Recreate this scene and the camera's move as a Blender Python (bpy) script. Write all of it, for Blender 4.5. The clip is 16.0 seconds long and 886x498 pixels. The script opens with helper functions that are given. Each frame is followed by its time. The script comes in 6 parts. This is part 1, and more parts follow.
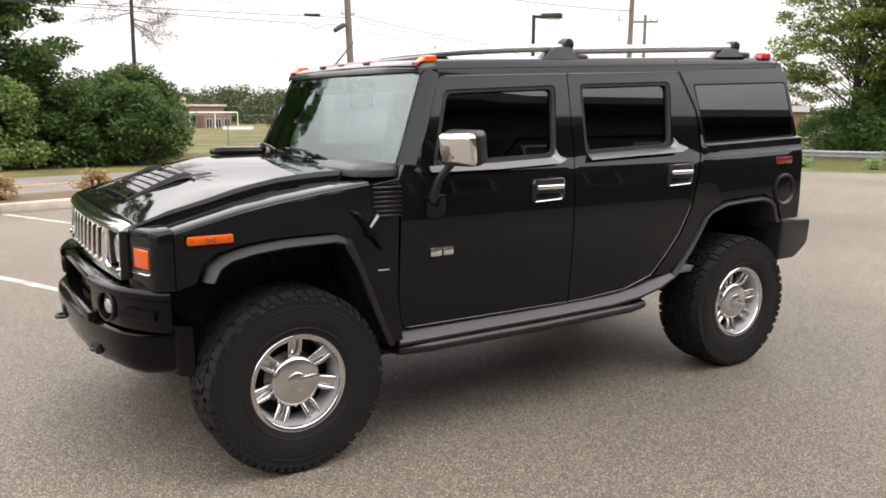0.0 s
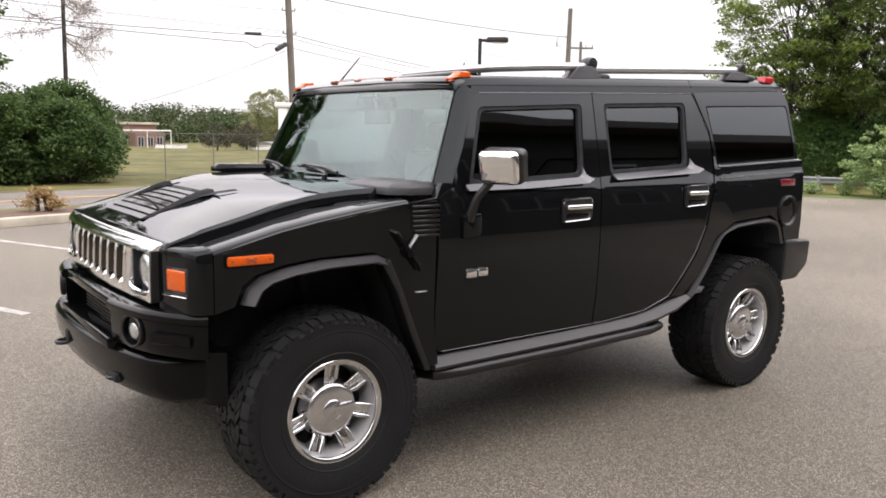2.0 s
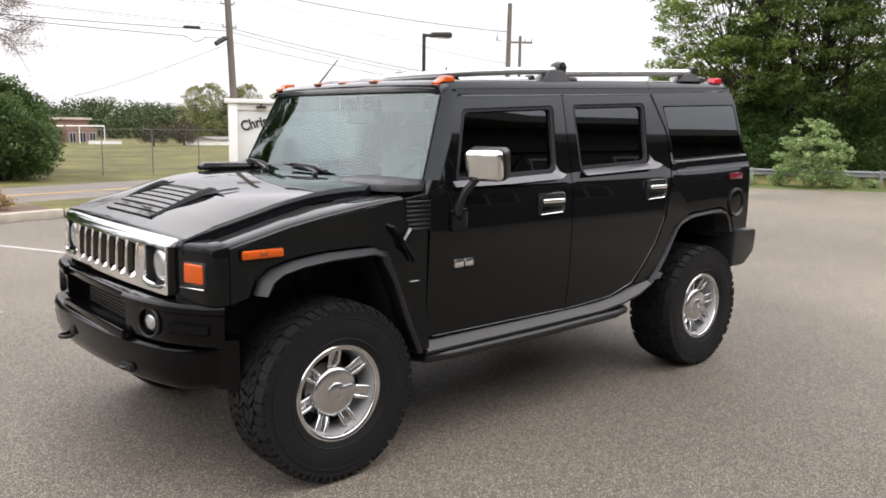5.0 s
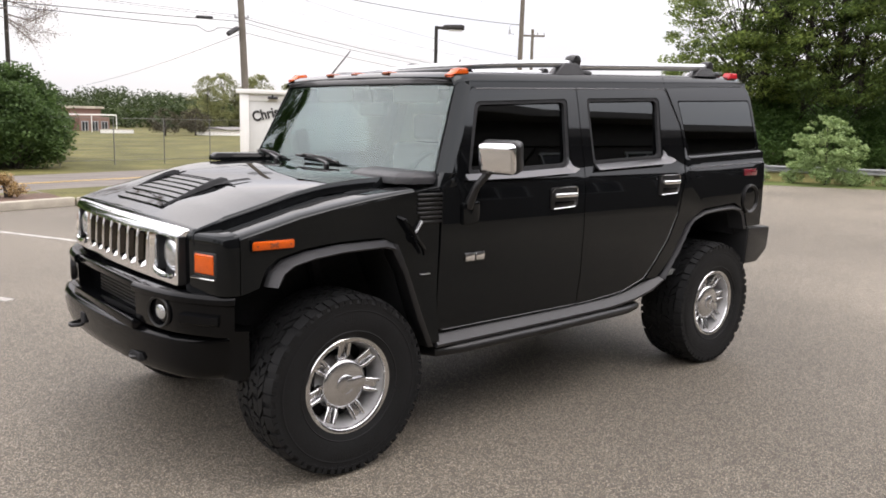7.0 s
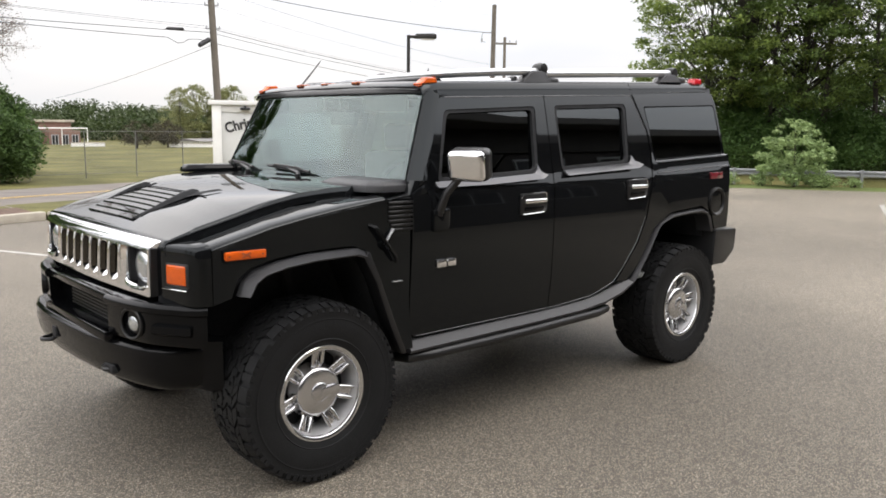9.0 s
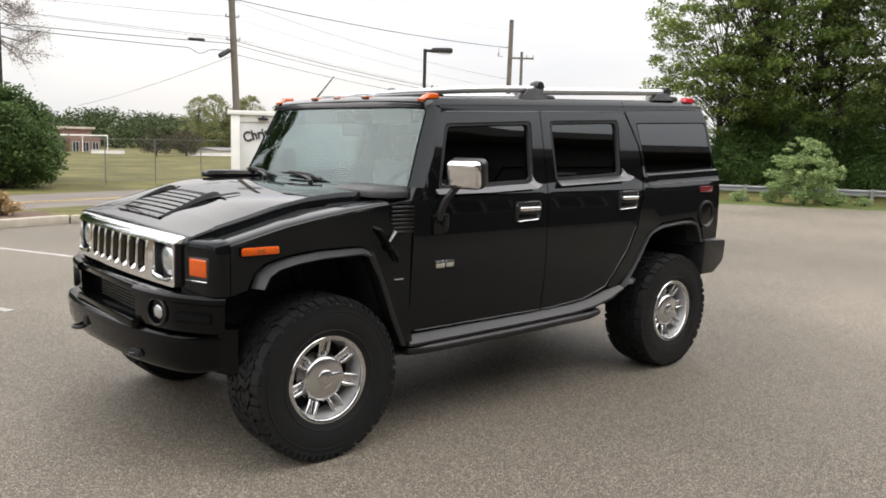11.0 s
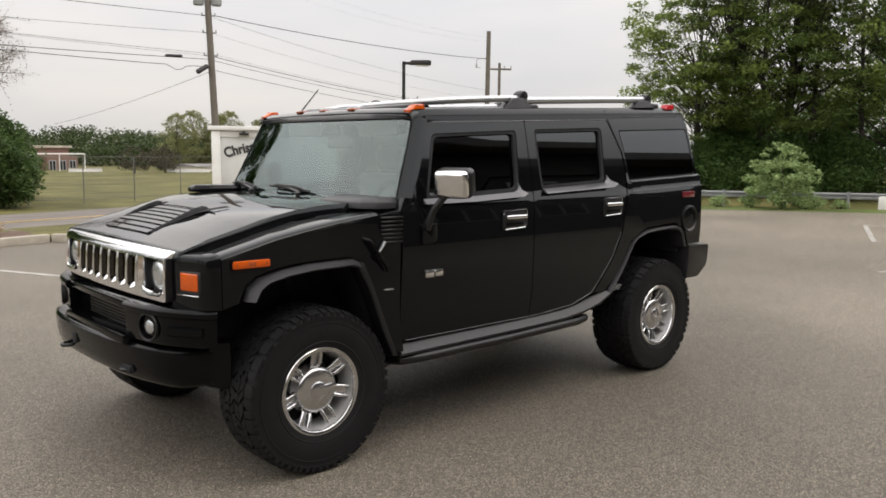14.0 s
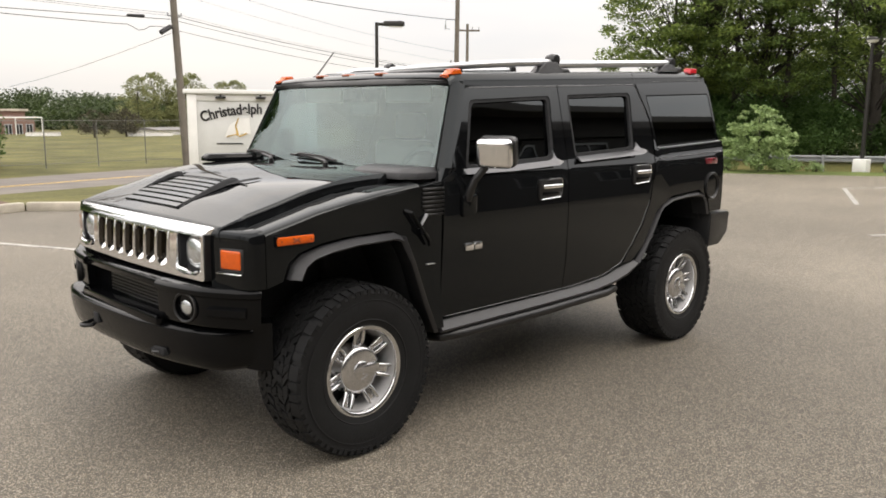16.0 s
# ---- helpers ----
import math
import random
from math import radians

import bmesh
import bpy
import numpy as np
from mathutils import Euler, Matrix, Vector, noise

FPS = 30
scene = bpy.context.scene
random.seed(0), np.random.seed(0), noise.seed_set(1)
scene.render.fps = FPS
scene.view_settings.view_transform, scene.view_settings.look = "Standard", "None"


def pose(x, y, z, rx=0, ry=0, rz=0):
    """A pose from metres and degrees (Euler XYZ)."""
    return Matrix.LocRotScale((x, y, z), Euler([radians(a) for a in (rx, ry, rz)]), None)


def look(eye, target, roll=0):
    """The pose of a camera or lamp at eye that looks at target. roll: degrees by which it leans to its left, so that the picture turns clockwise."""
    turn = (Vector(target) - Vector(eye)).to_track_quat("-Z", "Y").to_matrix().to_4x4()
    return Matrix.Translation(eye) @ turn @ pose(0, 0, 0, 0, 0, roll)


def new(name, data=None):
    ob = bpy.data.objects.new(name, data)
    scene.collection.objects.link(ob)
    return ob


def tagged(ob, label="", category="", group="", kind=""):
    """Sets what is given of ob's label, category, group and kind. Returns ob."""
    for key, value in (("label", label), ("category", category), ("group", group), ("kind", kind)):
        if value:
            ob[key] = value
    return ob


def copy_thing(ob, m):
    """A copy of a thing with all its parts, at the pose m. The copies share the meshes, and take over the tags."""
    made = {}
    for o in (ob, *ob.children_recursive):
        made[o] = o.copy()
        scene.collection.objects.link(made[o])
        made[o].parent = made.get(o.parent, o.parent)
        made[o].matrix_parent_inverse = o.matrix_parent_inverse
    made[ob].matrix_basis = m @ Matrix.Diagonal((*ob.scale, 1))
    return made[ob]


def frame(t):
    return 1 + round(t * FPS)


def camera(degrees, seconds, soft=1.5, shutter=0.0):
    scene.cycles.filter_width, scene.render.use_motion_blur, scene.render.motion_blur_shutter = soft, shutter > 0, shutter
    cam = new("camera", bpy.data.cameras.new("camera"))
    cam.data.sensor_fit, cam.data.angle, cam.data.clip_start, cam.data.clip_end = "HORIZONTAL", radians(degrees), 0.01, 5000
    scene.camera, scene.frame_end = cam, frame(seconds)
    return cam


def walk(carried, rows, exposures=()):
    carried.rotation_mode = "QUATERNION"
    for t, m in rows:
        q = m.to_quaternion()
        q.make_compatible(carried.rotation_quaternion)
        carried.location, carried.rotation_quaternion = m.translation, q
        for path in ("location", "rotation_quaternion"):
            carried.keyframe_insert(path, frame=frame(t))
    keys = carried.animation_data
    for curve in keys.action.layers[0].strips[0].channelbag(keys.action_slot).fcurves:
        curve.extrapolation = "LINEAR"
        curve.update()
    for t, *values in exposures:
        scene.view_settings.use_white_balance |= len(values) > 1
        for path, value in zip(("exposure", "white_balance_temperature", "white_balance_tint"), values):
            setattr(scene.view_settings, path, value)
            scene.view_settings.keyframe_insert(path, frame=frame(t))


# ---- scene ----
cam = camera(57.3, 16.0, 1.75)
PATH = [
    (0, (-1.359, -4.427, 1.702), (-0.309, -2.76, 1.358), 0.3),
    (0.5, (-1.332, -4.371, 1.691), (-0.353, -2.655, 1.377), -0.9),
    (1, (-1.497, -4.358, 1.699), (-0.539, -2.625, 1.418), -0.1),
    (1.5, (-1.643, -4.204, 1.668), (-0.635, -2.501, 1.385), 1.5),
    (2, (-1.692, -4.046, 1.672), (-0.506, -2.462, 1.382), 1.1),
    (2.5, (-1.882, -4.032, 1.698), (-0.603, -2.532, 1.361), 0.5),
    (3, (-2.021, -4.101, 1.712), (-0.749, -2.594, 1.377), 0.0),
    (3.5, (-2.041, -4.122, 1.712), (-0.772, -2.605, 1.409), -0.5),
    (4, (-2.064, -4.139, 1.71), (-0.768, -2.643, 1.423), -0.1),
    (6.5, (-2.07, -4.119, 1.699), (-0.788, -2.622, 1.36), 2.0),
    (7, (-2.061, -4.112, 1.701), (-0.783, -2.607, 1.381), 1.5),
    (7.5, (-2.054, -4.113, 1.703), (-0.757, -2.622, 1.396), 0.9),
    (8, (-2.053, -4.116, 1.701), (-0.741, -2.637, 1.399), 0.7),
    (8.5, (-2.057, -4.12, 1.703), (-0.736, -2.649, 1.402), 0.6),
    (11, (-2.253, -4.502, 1.699), (-0.954, -3.005, 1.43), 1.6),
    (11.5, (-2.299, -4.493, 1.699), (-1.022, -2.973, 1.462), 1.3),
    (12, (-2.293, -4.504, 1.697), (-1.022, -2.975, 1.478), 0.1),
    (12.5, (-2.297, -4.515, 1.692), (-1.009, -3.001, 1.468), -0.1),
    (13, (-2.301, -4.517, 1.696), (-0.99, -3.023, 1.474), -0.5),
    (13.5, (-2.295, -4.51, 1.696), (-0.972, -3.027, 1.471), -0.4),
    (14, (-2.305, -4.5, 1.69), (-0.971, -3.03, 1.45), 0.5),
    (14.5, (-2.34, -4.427, 1.686), (-0.987, -2.973, 1.452), 2.1),
    (15, (-2.3, -4.244, 1.672), (-0.93, -2.801, 1.476), 1.5),
    (15.5, (-2.306, -4.11, 1.685), (-0.928, -2.682, 1.432), -0.3),
    (16, (-2.474, -4.076, 1.712), (-1.087, -2.673, 1.383), 0.4),
]

EXPOSURES = [(0, 0.17, 6900, 16), (0.5, 0.15, 6850, 17), (1.2, 0.07, 6750, 16.5), (2, 0.04, 6750, 18), (3, 0, 6700, 17), (4, -0.02, 6600, 15.5), (7, -0.07, 6700, 17), (8.5, -0.12, 6650, 13.5), (11, -0.17, 6750, 12.5), (12, -0.42, 6850, 13), (12.5, -0.51, 6900, 13), (14, -0.52, 6900, 13), (15, -0.47, 6900, 12.5), (15.5, -0.49, 6900, 12.5), (16, -0.17, 7050, 13)]
walk(cam, [(t, look(eye, target, roll)) for t, eye, target, roll in PATH], EXPOSURES)

# ---- sky and sun: bright overcast ----
world = bpy.data.worlds.new("overcast_sky")
scene.world = world
world.use_nodes = True
wn, wl = world.node_tree.nodes, world.node_tree.links
wn.clear()
w_out = wn.new("ShaderNodeOutputWorld")
w_bg = wn.new("ShaderNodeBackground")
w_sky = wn.new("ShaderNodeTexSky")
w_sky.sky_type, w_sky.sun_disc = "NISHITA", False
w_sky.sun_elevation, w_sky.sun_rotation = radians(58), radians(150)
w_geo = wn.new("ShaderNodeTexCoord")
w_map = wn.new("ShaderNodeMapping")
w_map.inputs["Scale"].default_value = (1.6, 1.6, 7.0)
w_noise = wn.new("ShaderNodeTexNoise")
w_noise.inputs["Scale"].default_value = 1.3
w_noise.inputs["Detail"].default_value = 5
w_noise.inputs["Roughness"].default_value = 0.5
w_ramp = wn.new("ShaderNodeValToRGB")
w_ramp.color_ramp.elements[0].position, w_ramp.color_ramp.elements[1].position = 0.3, 0.62
w_ramp.color_ramp.elements[0].color = (8.4, 8.75, 9.2, 1)
w_ramp.color_ramp.elements[1].color = (10.2, 10.15, 10.0, 1)
w_mix = wn.new("ShaderNodeMix")
w_mix.data_type = "RGBA"
w_mix.inputs[0].default_value = 0.9
wl.new(w_geo.outputs["Generated"], w_map.inputs["Vector"])
wl.new(w_map.outputs["Vector"], w_noise.inputs["Vector"])
wl.new(w_noise.outputs["Fac"], w_ramp.inputs["Fac"])
wl.new(w_sky.outputs["Color"], w_mix.inputs[6])
wl.new(w_ramp.outputs["Color"], w_mix.inputs[7])
# an overcast sky grows brighter towards the zenith
w_sep = wn.new("ShaderNodeSeparateXYZ")
w_grad = wn.new("ShaderNodeValToRGB")
w_stops = w_grad.color_ramp.elements
w_stops[0].position, w_stops[1].position = 0.0, 1.0
w_stops[0].color, w_stops[1].color = (0.31, 0.31, 0.31, 1), (0.767, 0.767, 0.767, 1)
for where, much in ((0.22, 0.42), (0.3, 0.6), (0.4, 1.0), (0.6, 1.0)):
    w_stops.new(where).color = (much, much, much, 1)
w_three = wn.new("ShaderNodeMath")
w_three.operation = "MULTIPLY"
w_three.inputs[1].default_value = 3.0
w_mul = wn.new("ShaderNodeVectorMath")
w_mul.operation = "SCALE"
wl.new(w_geo.outputs["Generated"], w_sep.inputs["Vector"])
wl.new(w_sep.outputs["Z"], w_grad.inputs["Fac"])
wl.new(w_grad.outputs["Color"], w_three.inputs[0])
wl.new(w_mix.outputs[2], w_mul.inputs[0])
wl.new(w_three.outputs[0], w_mul.inputs["Scale"])
wl.new(w_mul.outputs[0], w_bg.inputs["Color"])
wl.new(w_bg.outputs["Background"], w_out.inputs["Surface"])
w_bg.inputs["Strength"].default_value = 0.118

sun = new("sun", bpy.data.lights.new("sun", "SUN"))
sun.data.energy, sun.data.angle, sun.data.color = 0.7, radians(25), (1.0, 0.96, 0.9)
sun.matrix_world = look((0, 0, 30), (-8, 14, 0))


# ---- materials ----
def material(name, base, rough=0.5, metal=0.0, var=0.15, scale=6.0, fine=120.0, bump=0.0, bump_scale=200.0, coat=0.0,
             spec=0.5, tint=None, sheen=None, random_amount=0.0, stain=0.0, stain_scale=0.6):
    """Principled surface with colour variation at two scales and a fine relief."""
    m = bpy.data.materials.new(name)
    m.use_nodes = True
    n, l = m.node_tree.nodes, m.node_tree.links
    p = n["Principled BSDF"]
    p.inputs["Roughness"].default_value = rough
    p.inputs["Metallic"].default_value = metal
    p.inputs["Specular IOR Level"].default_value = spec
    p.inputs["Coat Weight"].default_value = coat
    if sheen:
        p.inputs["Specular Tint"].default_value = (*sheen, 1)
    p.inputs["Coat Roughness"].default_value = 0.02
    tc = n.new("ShaderNodeTexCoord")
    big = n.new("ShaderNodeTexNoise")
    big.inputs["Scale"].default_value, big.inputs["Detail"].default_value = scale, 4
    small = n.new("ShaderNodeTexNoise")
    small.inputs["Scale"].default_value, small.inputs["Detail"].default_value = fine, 3
    l.new(tc.outputs["Object"], big.inputs["Vector"])
    l.new(tc.outputs["Object"], small.inputs["Vector"])
    add = n.new("ShaderNodeMath")
    add.operation = "ADD"
    l.new(big.outputs["Fac"], add.inputs[0])
    l.new(small.outputs["Fac"], add.inputs[1])
    mp = n.new("ShaderNodeMapRange")
    mp.inputs["From Min"].default_value, mp.inputs["From Max"].default_value = 0.6, 1.4
    l.new(add.outputs[0], mp.inputs["Value"])
    mix = n.new("ShaderNodeMix")
    mix.data_type = "RGBA"
    lo = tuple(c * (1 - var) for c in base)
    hi = tuple(min(1.0, c * (1 + var)) for c in (tint or base))
    mix.inputs[6].default_value, mix.inputs[7].default_value = (*lo, 1), (*hi, 1)
    l.new(mp.outputs["Result"], mix.inputs[0])
    colour = mix.outputs[2]
    if random_amount:
        info = n.new("ShaderNodeNewGeometry")
        rm = n.new("ShaderNodeMapRange")
        rm.inputs["To Min"].default_value, rm.inputs["To Max"].default_value = 1 - random_amount, 1 + random_amount
        l.new(info.outputs["Random Per Island"], rm.inputs["Value"])
        mul = n.new("ShaderNodeVectorMath")
        mul.operation = "SCALE"
        l.new(colour, mul.inputs[0])
        l.new(rm.outputs["Result"], mul.inputs["Scale"])
        colour = mul.outputs[0]
    if stain:
        st = n.new("ShaderNodeTexNoise")
        st.inputs["Scale"].default_value, st.inputs["Detail"].default_value = stain_scale, 5
        l.new(tc.outputs["Object"], st.inputs["Vector"])
        sm = n.new("ShaderNodeMapRange")
        sm.inputs["From Min"].default_value, sm.inputs["From Max"].default_value = 0.35, 0.65
        sm.inputs["To Min"].default_value, sm.inputs["To Max"].default_value = 1 - stain, 1 + stain * 0.5
        l.new(st.outputs["Fac"], sm.inputs["Value"])
        mul2 = n.new("ShaderNodeVectorMath")
        mul2.operation = "SCALE"
        l.new(colour, mul2.inputs[0])
        l.new(sm.outputs["Result"], mul2.inputs["Scale"])
        colour = mul2.outputs[0]
    l.new(colour, p.inputs["Base Color"])
    if bump:
        bn = n.new("ShaderNodeTexNoise")
        bn.inputs["Scale"].default_value, bn.inputs["Detail"].default_value = bump_scale, 3
        l.new(tc.outputs["Object"], bn.inputs["Vector"])
        bp = n.new("ShaderNodeBump")
        bp.inputs["Strength"].default_value, bp.inputs["Distance"].default_value = bump, 0.01
        l.new(bn.outputs["Fac"], bp.inputs["Height"])
        l.new(bp.outputs["Normal"], p.inputs["Normal"])
    return m


def glass(name, tint, gloss, rough=0.01, sheen=(1, 1, 1)):
    """Thin sheet of glass: a tinted see-through layer under a mirror layer."""
    m = bpy.data.materials.new(name)
    m.use_nodes = True
    n, l = m.node_tree.nodes, m.node_tree.links
    n.clear()
    out = n.new("ShaderNodeOutputMaterial")
    tr = n.new("ShaderNodeBsdfTransparent")
    tr.inputs["Color"].default_value = (*tint, 1)
    gl = n.new("ShaderNodeBsdfGlossy")
    gl.inputs["Roughness"].default_value = rough
    gl.inputs["Color"].default_value = (*sheen, 1)
    fr = n.new("ShaderNodeFresnel")
    fr.inputs["IOR"].default_value = gloss
    mx = n.new("ShaderNodeMixShader")
    l.new(fr.outputs["Fac"], mx.inputs["Fac"])
    l.new(tr.outputs["BSDF"], mx.inputs[1])
    l.new(gl.outputs["BSDF"], mx.inputs[2])
    l.new(mx.outputs["Shader"], out.inputs["Surface"])
    return m


def leaf_material(name, lo, hi, back=0.35):
    """Leaves: each one of its own shade, a little light passes through."""
    m = bpy.data.materials.new(name)
    m.use_nodes = True
    n, l = m.node_tree.nodes, m.node_tree.links
    p = n["Principled BSDF"]
    out = n["Material Output"]
    p.inputs["Roughness"].default_value = 0.55
    p.inputs["Specular IOR Level"].default_value = 0.3
    g = n.new("ShaderNodeNewGeometry")
    tc = n.new("ShaderNodeTexCoord")
    no = n.new("ShaderNodeTexNoise")
    no.inputs["Scale"].default_value, no.inputs["Detail"].default_value = 0.7, 3
    l.new(tc.outputs["Object"], no.inputs["Vector"])
    ad = n.new("ShaderNodeMath")
    ad.operation = "MULTIPLY_ADD"
    ad.inputs[1].default_value = 0.6
    l.new(g.outputs["Random Per Island"], ad.inputs[0])
    l.new(no.outputs["Fac"], ad.inputs[2])
    rp = n.new("ShaderNodeMapRange")
    rp.inputs["From Min"].default_value, rp.inputs["From Max"].default_value = 0.35, 1.2
    l.new(ad.outputs[0], rp.inputs["Value"])
    mx = n.new("ShaderNodeMix")
    mx.data_type = "RGBA"
    mx.inputs[6].default_value, mx.inputs[7].default_value = (*lo, 1), (*hi, 1)
    l.new(rp.outputs["Result"], mx.inputs[0])
    l.new(mx.outputs[2], p.inputs["Base Color"])
    tl = n.new("ShaderNodeBsdfTranslucent")
    l.new(mx.outputs[2], tl.inputs["Color"])
    ms = n.new("ShaderNodeMixShader")
    ms.inputs["Fac"].default_value = back
    l.new(p.outputs["BSDF"], ms.inputs[1])
    l.new(tl.outputs["BSDF"], ms.inputs[2])
    l.new(ms.outputs["Shader"], out.inputs["Surface"])
    return m


PAINT = material("black_paint", (0.004, 0.0043, 0.0048), 0.03, 0, 0.1, 3, 60, spec=0.31, sheen=(0.89, 0.96, 0.985))
# grey of the window ledges, also used for painted glints on body edges
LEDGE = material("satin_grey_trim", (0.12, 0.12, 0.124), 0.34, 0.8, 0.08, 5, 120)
TRIM = material("black_plastic", (0.008, 0.008, 0.0085), 0.36, 0, 0.2, 8, 200, bump=0.08, bump_scale=500)
GREYTRIM = material("grey_plastic", (0.03, 0.03, 0.032), 0.42, 0, 0.15, 5, 200, bump=0.12, bump_scale=450)
BUMPER = material("bumper_plastic", (0.0035, 0.0037, 0.0042), 0.11, 0, 0.2, 8, 200, bump=0.015, bump_scale=500, spec=0.17)
DARK = material("underbody_black", (0.024, 0.0245, 0.026), 0.8, 0, 0.3, 5, 40, spec=0.2)
RUBBER = material("tyre_rubber", (0.009, 0.0093, 0.0098), 0.6, 0, 0.3, 7, 90, bump=0.2, bump_scale=160, spec=0.24)
CHROME = material("chrome", (0.84, 0.84, 0.845), 0.07, 1.0, 0.04, 3, 60)
ALLOY = material("polished_alloy", (0.62, 0.62, 0.63), 0.2, 1.0, 0.12, 8, 120)
BARREL = material("silver_barrel", (0.5, 0.5, 0.5), 0.45, 0.6, 0.12, 8, 120)
WHEELMAT = material("bright_wheel_metal", (0.64, 0.64, 0.645), 0.13, 1.0, 0.1, 8, 120)
SILVER = material("silver_rail", (0.55, 0.56, 0.57), 0.3, 0.9, 0.06, 4, 80)
AMBER = material("amber_lens", (0.6, 0.09, 0.004), 0.2, 0, 0.18, 40, 260, coat=0.15)
# chrome darkened and browned for shade and ground reflections inside the grille slots
SHADECHROME = material("dull_chrome", (0.13, 0.12, 0.105), 0.14, 1.0, 0.1, 20, 90)
SMOKED = material("brown_amber_lens", (0.3, 0.06, 0.012), 0.12, 0, 0.3, 40, 260, coat=0.8)
RED = material("red_lens", (0.55, 0.012, 0.02), 0.18, 0, 0.15, 40, 260, coat=0.6)
DEEPRED = material("dark_red_lens", (0.16, 0.008, 0.016), 0.2, 0, 0.15, 40, 260, coat=0.6)
LAMPGLASS = material("lamp_reflector", (0.55, 0.57, 0.58), 0.14, 0.75, 0.15, 30, 120)
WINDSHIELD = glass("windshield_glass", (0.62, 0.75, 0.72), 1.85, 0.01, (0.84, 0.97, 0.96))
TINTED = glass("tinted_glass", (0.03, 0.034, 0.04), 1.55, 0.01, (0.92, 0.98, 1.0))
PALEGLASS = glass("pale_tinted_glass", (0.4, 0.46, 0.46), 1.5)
SEAT = material("grey_leather", (0.3, 0.3, 0.29), 0.6, 0, 0.12, 8, 30)
LINING = material("pale_headliner", (0.42, 0.43, 0.41), 0.85, 0, 0.08, 6, 30)
DASH = material("grey_dashboard", (0.16, 0.165, 0.16), 0.6, 0, 0.12, 8, 30)



def asphalt(name, base, grain=230.0, worn=0.0):
    """Asphalt: stones of many shades in a dark binder, with broad worn patches and a rough surface; glancing-view
    paleness is painted in.
    """
    m = bpy.data.materials.new(name)
    m.use_nodes = True
    n, l = m.node_tree.nodes, m.node_tree.links
    p = n["Principled BSDF"]
    p.inputs["Roughness"].default_value, p.inputs["Specular IOR Level"].default_value = 0.72, 0.38
    tc = n.new("ShaderNodeTexCoord")
    stones = n.new("ShaderNodeTexVoronoi")
    stones.inputs["Scale"].default_value = grain
    p.inputs["IOR"].default_value = 1.45
    mid = n.new("ShaderNodeTexNoise")
    mid.inputs["Scale"].default_value, mid.inputs["Detail"].default_value, mid.inputs["Roughness"].default_value = 45, 4, 0.75
    wide = n.new("ShaderNodeTexNoise")
    wide.inputs["Scale"].default_value, wide.inputs["Detail"].default_value = 0.22, 4
    for q in (stones, mid, wide):
        l.new(tc.outputs["Object"], q.inputs["Vector"])
    grey = n.new("ShaderNodeSeparateColor")
    l.new(stones.outputs["Color"], grey.inputs["Color"])
    speck = n.new("ShaderNodeMath")
    speck.operation = "POWER"
    speck.inputs[1].default_value = 2.6
    l.new(grey.outputs["Red"], speck.inputs[0])
    total = None
    for out, lo, hi in ((speck.outputs[0], 0.64, 2.1), (mid.outputs["Fac"], 0.78, 1.22), (wide.outputs["Fac"], 0.76, 1.24)):
        r = n.new("ShaderNodeMapRange")
        r.inputs["From Min"].default_value, r.inputs["From Max"].default_value = (0.0, 1.0) if out.node is speck else (0.3, 0.7)
        r.inputs["To Min"].default_value, r.inputs["To Max"].default_value = lo, hi
        l.new(out, r.inputs["Value"])
        if total is None:
            total = r.outputs["Result"]
        else:
            mu = n.new("ShaderNodeMath")
            mu.operation = "MULTIPLY"
            l.new(total, mu.inputs[0])
            l.new(r.outputs["Result"], mu.inputs[1])
            total = mu.outputs[0]
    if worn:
        # along x - y: a darker dip, then glancing-view paleness painted into the colour
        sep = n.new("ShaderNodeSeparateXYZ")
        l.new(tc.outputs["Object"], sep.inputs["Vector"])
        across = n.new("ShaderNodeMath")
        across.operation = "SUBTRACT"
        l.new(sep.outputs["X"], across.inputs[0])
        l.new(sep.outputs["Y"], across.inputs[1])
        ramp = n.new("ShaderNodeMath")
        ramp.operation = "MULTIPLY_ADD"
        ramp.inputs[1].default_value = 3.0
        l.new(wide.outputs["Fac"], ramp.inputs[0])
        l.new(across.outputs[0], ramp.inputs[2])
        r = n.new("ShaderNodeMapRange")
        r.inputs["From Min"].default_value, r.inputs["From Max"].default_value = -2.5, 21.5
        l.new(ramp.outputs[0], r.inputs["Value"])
        glance_curve = n.new("ShaderNodeFloatCurve")
        pts = glance_curve.mapping.curves[0].points
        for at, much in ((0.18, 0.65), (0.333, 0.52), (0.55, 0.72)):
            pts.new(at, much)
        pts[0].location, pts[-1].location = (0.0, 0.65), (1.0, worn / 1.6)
        glance_curve.mapping.update()
        l.new(r.outputs["Result"], glance_curve.inputs["Value"])
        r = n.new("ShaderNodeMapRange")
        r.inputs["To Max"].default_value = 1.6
        l.new(glance_curve.outputs["Value"], r.inputs["Value"])
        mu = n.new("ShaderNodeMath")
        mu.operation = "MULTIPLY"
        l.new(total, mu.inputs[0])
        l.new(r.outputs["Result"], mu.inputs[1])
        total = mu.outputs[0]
    warm = n.new("ShaderNodeMix")
    warm.data_type = "RGBA"
    warm.inputs[6].default_value = (*base, 1)
    warm.inputs[7].default_value = (base[0] * 1.06, base[1] * 0.97, base[2] * 0.86, 1)
    l.new(grey.outputs["Green"], warm.inputs[0])
    sc = n.new("ShaderNodeVectorMath")
    sc.operation = "SCALE"
    l.new(warm.outputs[2], sc.inputs[0])
    l.new(total, sc.inputs["Scale"])
